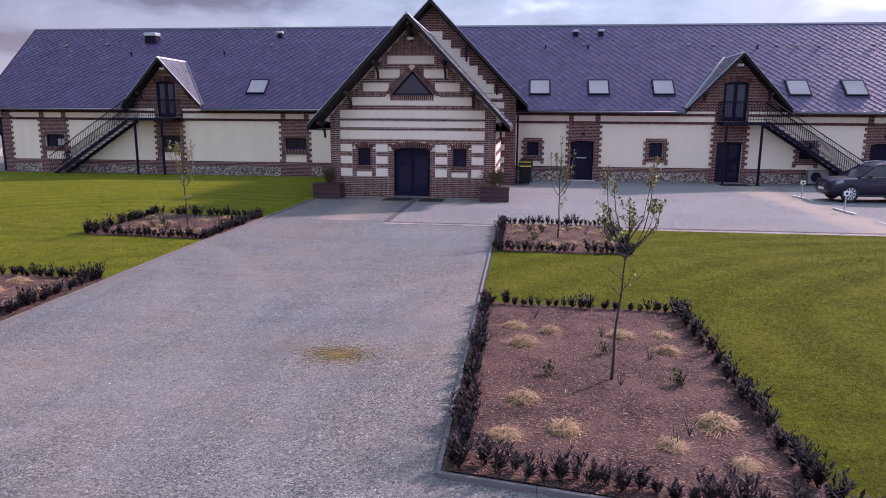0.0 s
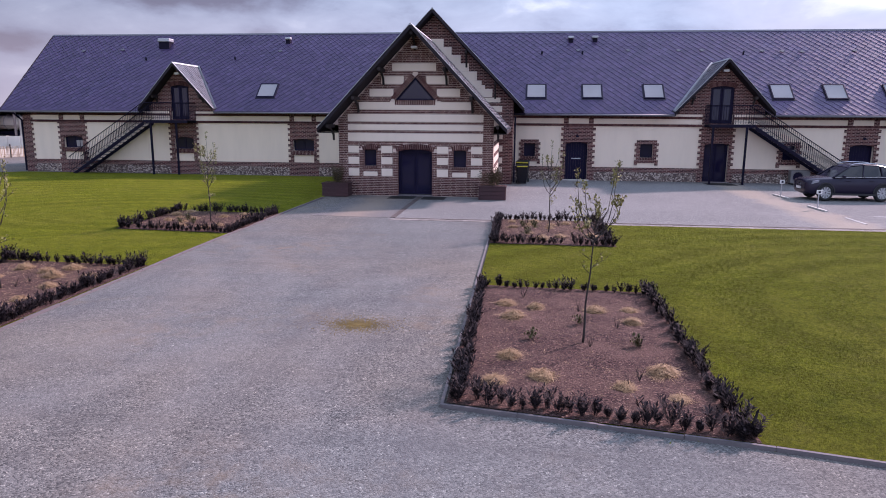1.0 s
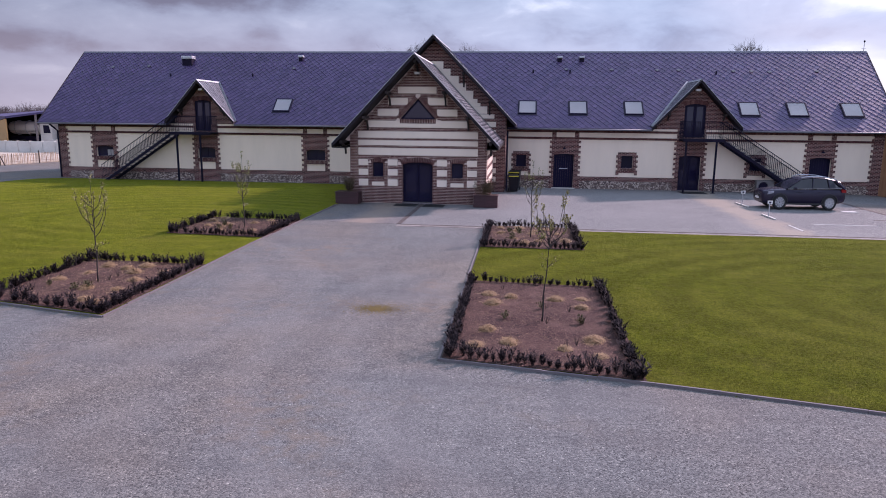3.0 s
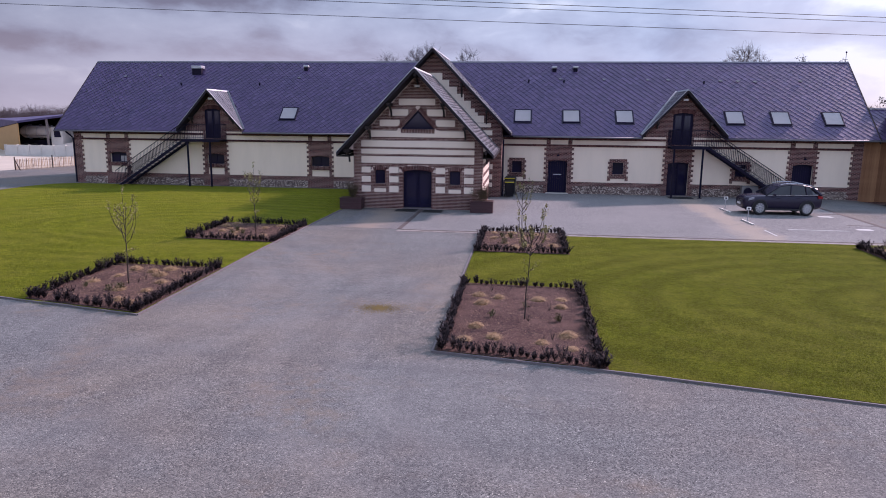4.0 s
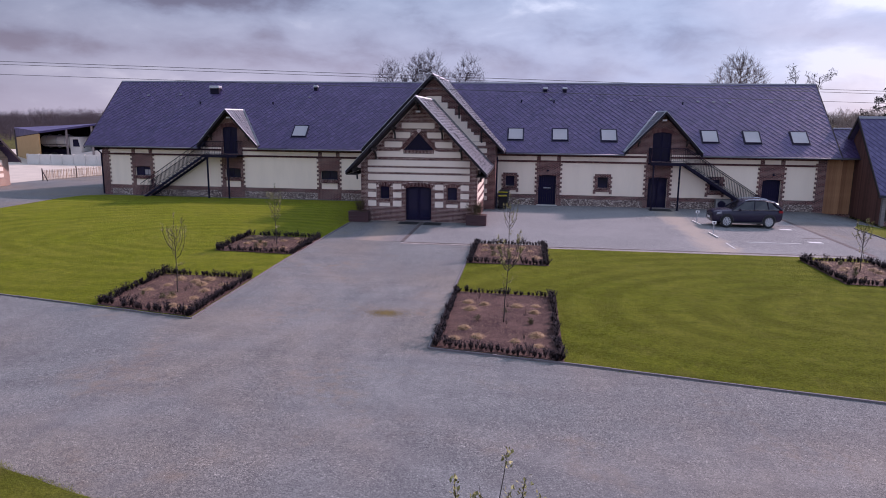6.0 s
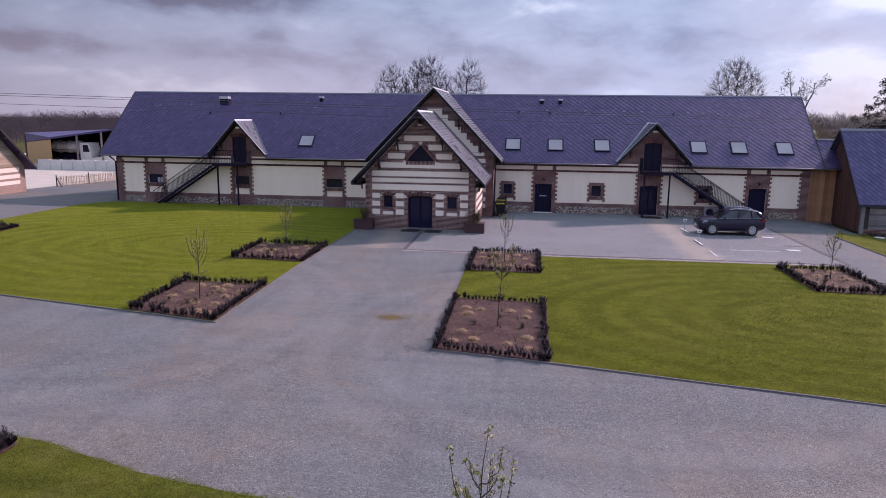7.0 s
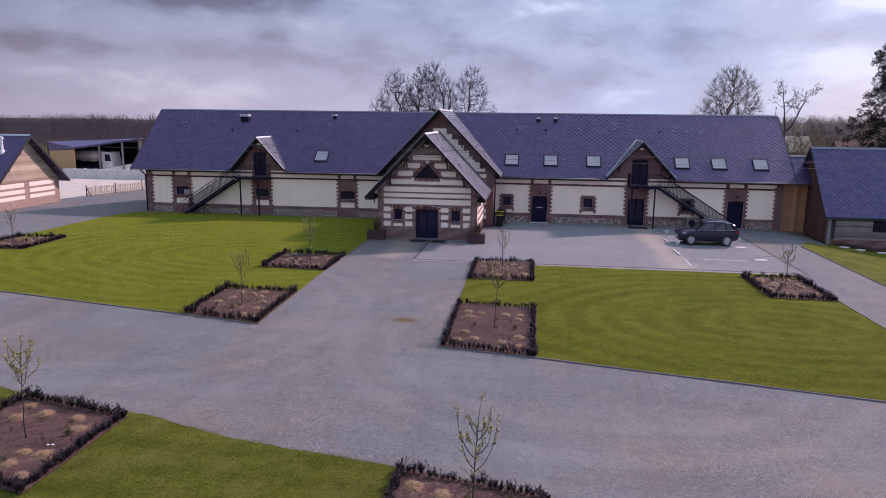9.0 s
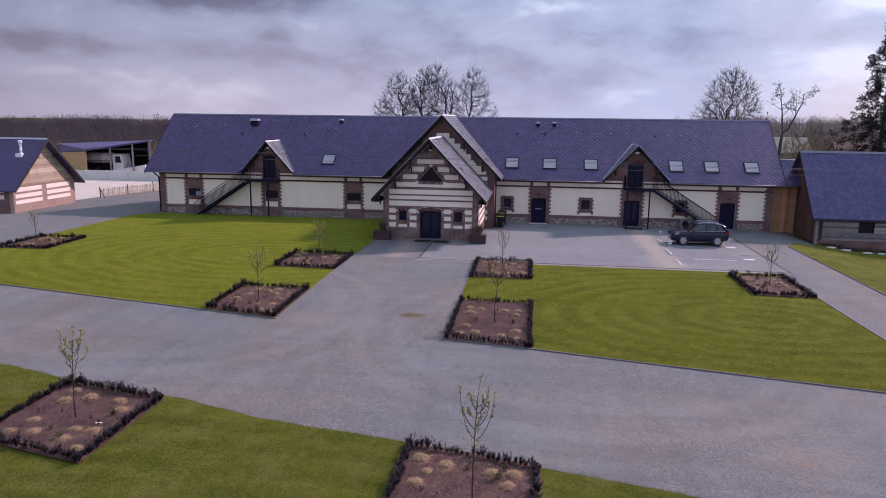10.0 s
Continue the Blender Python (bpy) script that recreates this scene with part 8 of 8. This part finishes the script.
# ---- trees and distance behind the buildings ----
def bare_tree(x, y, z, tall, wide, bare, seed, label, limbs=9, boughs=70, twigs=900, fine=0.014, width=0.012, mat=None, lean=0.0, loose=0.0):
    """A leafless tree. wide: half the crown's width; bare: the height where the crown begins.
    Limbs, boughs and twigs each run from the nearest older wood to a spot in the crown."""
    r = random.Random(seed)
    ob = thing("bare_tree", label, "tree", "bare trees behind the barn", at=pose(x, y, z))
    g, tw = Geo(), Geo()
    half, mid = (tall - bare) / 2, (tall + bare) / 2
    lumps = [Vector((r.gauss(0, 1), r.gauss(0, 1), r.gauss(0, 1))).normalized() for _ in range(5)]

    def spot(lo, hi):
        v = Vector((r.gauss(0, 1), r.gauss(0, 1), r.gauss(0, 1))).normalized()
        k = r.uniform(lo ** 3, hi ** 3) ** (1 / 3) * (1 + 0.16 * max(v.dot(q) for q in lumps) - 0.12 + loose * r.gauss(0, 0.1))
        egg = 1.0 - 0.18 * v.z * k
        return Vector((lean + v.x * k * wide * egg, v.y * k * wide * egg, mid + v.z * k * half))

    nodes, sizes = [], []

    def run(a, b, ra, rb, n, sag, sides):
        path, radii = [], []
        bend = Vector((r.gauss(0, 1), r.gauss(0, 1), r.gauss(0, 0.5))) * (b - a).length * 0.07
        out = Vector((b.x - a.x, b.y - a.y, 0))
        for k in range(n + 1):
            f = k / n
            p = a.lerp(b, f) + (bend + out * sag) * math.sin(f * 3.1416) + Vector((r.gauss(0, 1), r.gauss(0, 1), r.gauss(0, 1))) * (b - a).length * 0.02 * (0 < k < n)
            path.append(p)
            radii.append(ra + (rb - ra) * f)
        g.tube(path, radii, sides, cap=False)
        return path, radii

    base = tall * width
    head = bare + (tall - bare) * 0.72
    path, radii = run(Vector((0, 0, 0)), Vector((lean, 0, head)), base, base * 0.22, 12, 0.0, 8)
    trunk = list(zip(path, radii))
    nodes += [p for p in path if p.z > bare * 0.9]
    sizes += [q for p, q in trunk if p.z > bare * 0.9]
    for i in range(limbs):
        e = spot(0.62, 0.9)
        side = math.hypot(e.x - lean, e.y)
        want = max(bare * r.uniform(0.75, 1.0), e.z - side * r.uniform(0.9, 1.6))
        a, q = min(trunk, key=lambda t: abs(t[0].z - min(want, head)))
        path, radii = run(a, e, max(fine * 2, q * 0.55), fine * 1.4, 7, 0.12, 6)
        nodes += path[2:]
        sizes += radii[2:]
    for count, lo, hi, n, sides, ends in ((boughs, 0.35, 0.98, 4, 4, True), (twigs, 0.30, 1.06, 2, 0, False)):
        at = np.array([tuple(p) for p in nodes])
        for _ in range(count):
            e = spot(lo, hi)
            d = at - np.array(tuple(e))
            far = (d ** 2).sum(axis=1) + np.where(d[:, 2] > 0.0, 4.0 * d[:, 2] ** 2, 0.0)
            k = int(far.argmin())
            a = Vector(at[k])
            if ends:
                path, radii = run(a, e, max(fine * 1.3, min(sizes[k] * 0.7, fine * 4)), fine * 0.9, n, 0.08, sides)
                nodes += path[1:]
                sizes += radii[1:]
                continue
            if (e - a).length > 0.5 * wide:
                e = a.lerp(e, 0.5 * wide / (e - a).length)
            way = (e - a).normalized() * 0.6 + (e - Vector((lean, 0, bare + 0.25 * (tall - bare)))).normalized() * 0.7
            way = way.normalized() * (e - a).length
            e = a + way
            for _ in range(4):
                w = way.cross(Vector((r.gauss(0, 1), r.gauss(0, 1), r.gauss(0, 1)))).normalized() * fine * 0.7
                m = a.lerp(e, 0.5) + Vector((r.gauss(0, 1), r.gauss(0, 1), r.gauss(0.2, 1))) * way.length * 0.06
                tw.face([a - w, a + w, m + w * 0.8, m - w * 0.8])
                tw.face([m - w * 0.8, m + w * 0.8, e])
                a = m
                e = m + way * r.uniform(0.3, 0.6) + Vector((r.gauss(0, 1), r.gauss(0, 1), r.gauss(0.2, 0.8))) * way.length * 0.30
    part("trunk", g, mat or M_BARK, ob, smooth=True)
    part("crown", tw, mat or M_BARK, ob, "fine bare twigs")
    return ob


M_FAR_BARK = plain("purple grey bark", (0.040, 0.030, 0.040), 0.95, 0.25, 12.0, 1.0, 0.4)
for x, seed, tall, wide, bare in ((-35.9, 1, 26.0, 5.7, 8.0), (-31.7, 2, 21.5, 2.8, 9.0), (-27.2, 3, 28.2, 5.3, 10.0), (-23.2, 4, 27.8, 5.3, 10.0), (-19.3, 5, 23.4, 2.8, 10.0), (-12.6, 6, 26.8, 5.8, 8.5)):
    bare_tree(x, 155.0 + (seed * 7) % 9, -3.0, tall, wide, bare, seed, "tall bare winter tree rising behind the slate roof", 15 if wide > 3 else 7, 130 if wide > 3 else 50, 2300 if wide > 3 else 520, 0.027, 0.018, M_FAR_BARK)
bare_tree(-40.6, 158.0, -3.0, 17.8, 3.6, 6.0, 7, "low bare tree beside the tall ones", 9, 70, 800, 0.030, 0.010, M_FAR_BARK)
bare_tree(-5.6, 160.0, -3.0, 15.6, 2.2, 7.0, 8, "low bare tree beside the tall ones", 6, 36, 260, 0.030, 0.010, M_FAR_BARK)
M_GOLD = plain("golden willow bark", (0.20, 0.145, 0.07), 0.9, 0.2, 12.0, 1.0, 0.2)
M_PALE_BARK = plain("warm grey bark", (0.080, 0.052, 0.046), 0.95, 0.2, 12.0, 1.0, 0.3)
bare_tree(58.6, 135.0, -3.0, 25.4, 7.0, 6.0, 11, "broad bare tree with dense twigs behind the barn", 30, 300, 5600, 0.024, 0.020, M_PALE_BARK)
bare_tree(50.5, 128.0, -3.0, 16.6, 3.6, 6.0, 12, "thin bare tree behind the barn roof", 9, 50, 500, 0.022, 0.009, M_PALE_BARK, -0.8)
bare_tree(44.0, 126.0, -3.0, 12.6, 2.8, 6.0, 13, "thin bare tree behind the barn roof", 6, 28, 220, 0.022, 0.009, M_PALE_BARK, -0.8)


def forked_tree(x, y, z, tall, label):
    """A gnarled leafless tree whose trunk parts into an upright and a leaning stem."""
    r = random.Random(21)
    ob = thing("bare_tree", label, "tree", "bare trees behind the barn", at=pose(x, y, z))
    g, tw = Geo(), Geo()

    def shoot(p, way, length, thick, order):
        path, radii, n = [p], [thick], 7 if order < 2 else 4
        for k in range(n):
            way = (way + Vector((r.gauss(0, 1), r.gauss(0, 1), r.gauss(0, 0.8))) * 0.20 + Vector((0, 0, 0.05))).normalized()
            p = p + way * length / n
            path.append(p)
            radii.append(thick * (1 - 0.7 * (k + 1) / n))
        (g if order < 3 else tw).tube(path, [max(q, 0.018) for q in radii], 6 if order < 2 else 3, cap=False)
        if order > 3:
            return
        for i in range((0, 11, 8, 6)[order]):
            f = r.uniform(0.35, 1.0)
            k = min(int(f * n), n - 1)
            side = way.cross(Vector((r.gauss(0, 1), r.gauss(0, 1), r.gauss(0, 1)))).normalized()
            shoot(path[k + 1], (way * 0.6 + side * 0.9).normalized(), length * r.uniform(0.22, 0.42), max(0.02, radii[k + 1] * 0.5), order + 1)

    top = Vector((0.35, 0, tall * 0.48))
    g.tube([(0, 0, 0), (0.1, 0, tall * 0.2), (0.15, 0.05, tall * 0.35), top], [0.36, 0.31, 0.28, 0.26], 8)
    shoot(top, Vector((-0.12, 0.1, 1)).normalized(), tall * 0.46, 0.20, 1)
    shoot(top, Vector((0.75, -0.1, 0.85)).normalized(), tall * 0.50, 0.19, 1)
    part("trunk", g, M_BARK, ob, smooth=True)
    part("crown", tw, M_BARK, ob, "crooked bare twigs")


forked_tree(56.4, 90.0, -1.8, 17.6, "gnarled leafless tree leaning beside the barn")
for x, y, tall, seed in ((62.5, 100.0, 8.2, 22), (66.0, 104.0, 6.8, 24), (73.0, 118.0, 8.6, 23), (82.0, 140.0, 10.5, 25), (94.0, 150.0, 11.0, 26), (104.0, 160.0, 10.0, 27)):
    bare_tree(x, y, -2.5, tall, tall * 0.36, tall * 0.2, seed, "pale willow with golden twigs" if seed < 25 else "bare brown tree below the wooded slope", 12, 80, 1100, 0.022, 0.012, M_GOLD if seed < 25 else M_PALE_BARK)


def conifer(x, y, z, tall, seed):
    r = random.Random(seed)
    ob = thing("conifer", "tall ragged dark conifer with drooping branches", "tree", at=pose(x, y, z))
    g = Geo()
    g.tube([(0, 0, 0), (0.1, 0, tall * 0.5), (0, 0.1, tall)], [0.45, 0.28, 0.04], 8)
    part("trunk", g, M_BARK, ob, smooth=True)
    br, lv = Geo(), Geo()
    n = 120
    for i in range(n):
        f = 0.06 + 0.92 * i / n
        a = i * 2.4 + r.uniform(-0.4, 0.4)
        ln = tall * (0.30 * (1 - f) ** 0.7 + 0.02) * r.uniform(0.45, 1.15)
        p = Vector((0, 0, tall * f))
        out = Vector((math.cos(a), math.sin(a), 0))
        m, e = p + out * ln * 0.55 + Vector((0, 0, ln * 0.15)), p + out * ln + Vector((0, 0, -ln * 0.05))
        br.tube([p, m, e], [0.08 * (1 - f) + 0.02, 0.05, 0.02], 4, cap=False)
        # needles stand in rounded clumps along the bough
        for _ in range(int(3 + ln * 1.3)):
            t = r.uniform(0.25, 1.02)
            c0 = p.lerp(m, t * 2) if t < 0.5 else m.lerp(e, t * 2 - 1)
            c0 = c0 + Vector((r.gauss(0, 0.25), r.gauss(0, 0.25), r.gauss(0.0, 0.22)))
            size = r.uniform(0.28, 0.5)
            for _ in range(46):
                v = Vector((r.gauss(0, 1), r.gauss(0, 1), r.gauss(0, 0.8))).normalized()
                c = c0 + v * size * r.uniform(0.3, 1.0)
                d = (v + Vector((r.gauss(0, 0.6), r.gauss(0, 0.6), r.gauss(0, 0.6)))).normalized() * r.uniform(0.12, 0.26)
                w = d.cross(Vector((0.2, 0.4, 1))).normalized() * d.length * 0.35
                lv.face([c, c + d * 0.5 + w, c + d, c + d * 0.5 - w])
    part("bough", br, M_BARK, ob)
    part("foliage", lv, leaves("dark conifer", (0.007, 0.007, 0.009), (0.024, 0.025, 0.022)), ob, "dense dark needle clumps")


conifer(53.2, 42.0, -2.0, 24.0, 5)


def woods(name, spans, seed, mat, label, lo, hi, per=210):
    """A far wood: many thin bare trees with twig fans, in one mesh."""
    r = random.Random(seed)
    g = Geo()
    for (xa, ya), (xb, yb), count, z0 in spans:
        for _ in range(count):
            t = r.random()
            x, y = xa + (xb - xa) * t + r.gauss(0, 9), ya + (yb - ya) * t + r.gauss(0, 16)
            h = r.uniform(lo, hi) * (1.0 + 0.28 * noise.noise((x * 0.045, y * 0.02, 1.0)))
            w = h * 0.014
            g.face([(x - w, y, z0), (x + w, y, z0), (x + w * 0.5, y, z0 + h * 0.7), (x - w * 0.5, y, z0 + h * 0.7)])
            for _ in range(per):
                a, q = r.uniform(0, 6.283), math.acos(r.uniform(-1, 1))
                k = r.uniform(0.1, 1.0) ** 0.5
                b = Vector((x + 0.30 * h * k * math.sin(q) * math.cos(a), y + 0.3 * h * k * math.sin(q) * math.sin(a), z0 + h * (0.54 + 0.44 * k * math.cos(q))))
                d = ((b - Vector((x, y, z0 + 0.2 * h))).normalized() + Vector((r.gauss(0, 0.4), r.gauss(0, 0.4), r.gauss(0, 0.3)))).normalized() * h * r.uniform(0.07, 0.18)
                s = Vector((d.z, 0.0, -d.x)).normalized() * h * r.uniform(0.0020, 0.0048)
                g.face([b - d * 0.5, b + s, b + d * 0.5, b - s])
    single(name, g, mat, label, "wood", "stuff")


M_WOOD = leaves("far winter wood", (0.095, 0.060, 0.066), (0.185, 0.120, 0.122))
# brown-gold wood, its colour lightened to paint in distance haze
M_WOOD_R = leaves("far spring wood paled by haze", (0.19, 0.145, 0.125), (0.27, 0.205, 0.165))
woods("woodland", [((-340, 235), (-110, 265), 560, -5.5), ((-430, 330), (-60, 345), 560, -5.0)], 3, M_WOOD, "dark bare woodland along the horizon", 10.0, 14.0)
woods("woodland", [((-215, 132), (-62, 150), 330, -2.6)], 6, M_WOOD, "dark bare copse behind the farm shed", 5.6, 8.2)
woods("woodland", [((-60, 330), (110, 330), 420, -4.0), ((95, 260), (230, 250), 360, -3.5)], 4, M_WOOD_R, "hazy brown woodland behind the farm", 8.0, 12.0)
woods("woodland", [((120, 430), (420, 430), 520, 0.0), ((80, 150), (140, 175), 70, -3.0)], 5, M_WOOD_R, "wooded slope beyond the village", 10.0, 14.5)


def hill():
    """A low wooded rise on the far right."""
    g = Geo()
    n = 40
    for j in range(9):
        for i in range(n + 1):
            x = -700 + 1700 * i / n
            y = 440 + 60 * j
            lift = 12.0 * math.exp(-((x - 330) / 190) ** 2) + 6.0 * math.exp(-((x + 380) / 330) ** 2)
            g.v.append((x, y, -3.5 + lift * math.sin(min(1.0, j / 4) * 1.57) + 1.2 * noise.noise((x * 0.02, y * 0.02, 0))))
    for j in range(8):
        for i in range(n):
            k = j * (n + 1) + i
            g.f.append((k, k + 1, k + n + 2, k + n + 1))
    g.m = [0] * len(g.f)
    single("backdrop", g, plain("far hillside", (0.085, 0.063, 0.058), 0.95, 0.3, 0.2, 0.02, 0.0), "low wooded hillside on the horizon", "hillside", "structure", smooth=True)


hill()


def far_house(x, y, z, w, d, h, wall_mat, roof_mat, label):
    ob = thing("house", label, "house", "village houses", at=pose(x, y, z))
    g = Geo()
    g.box(-w / 2, w / 2, -d / 2, d / 2, -1, h)
    wall = part("wall", g, wall_mat, ob)
    for s in (-1, 1):
        g = Geo()
        g.prism([(-w / 2 - 0.3, 0, h + d * 0.42), (-w / 2 - 0.3, s * (d / 2 + 0.4), h - 0.2), (-w / 2 - 0.3, s * (d / 2 + 0.4), h - 0.4), (-w / 2 - 0.3, 0, h + d * 0.42 - 0.2)], (w + 0.6, 0, 0))
        part("roof", g, roof_mat, ob)
    for s in (-1, 1):
        g = Geo()
        g.prism([(s * w / 2, -d / 2, h), (s * w / 2, d / 2, h), (s * w / 2, 0, h + d * 0.42 - 0.2)], (-s * 0.2, 0, 0))
        part("gable", g, wall_mat, ob)
    for wx in (-0.3, 0.05, 0.32):
        g = Geo()
        g.box(w * wx - 0.5, w * wx + 0.5, -d / 2 - 0.04, -d / 2, 1.0, 2.3)
        part("window", g, M_PANE, ob)
    g = Geo()
    g.box(w * 0.28, w * 0.28 + 0.7, -0.3, 0.3, h + d * 0.3, h + d * 0.42 + 0.9)
    part("chimney", g, M_BRICK, ob, "brick chimney")


M_TILE = plain("old clay tile", (0.17, 0.085, 0.065), 0.85, 0.2, 8.0, 0.5, 0.2)
M_STONE_WALL = plain("buff stone wall", (0.30, 0.25, 0.185), 0.9, 0.2, 6.0, 0.5, 0.2)
far_house(66.0, 118.0, -3.5, 11.0, 8.0, 5.4, M_STONE_WALL, M_STONE_WALL, "old buff stone house behind the barn")
far_house(92.0, 132.0, -3.5, 17.0, 9.0, 3.6, M_STONE_WALL, M_TILE, "low house with a brown clay tile roof")
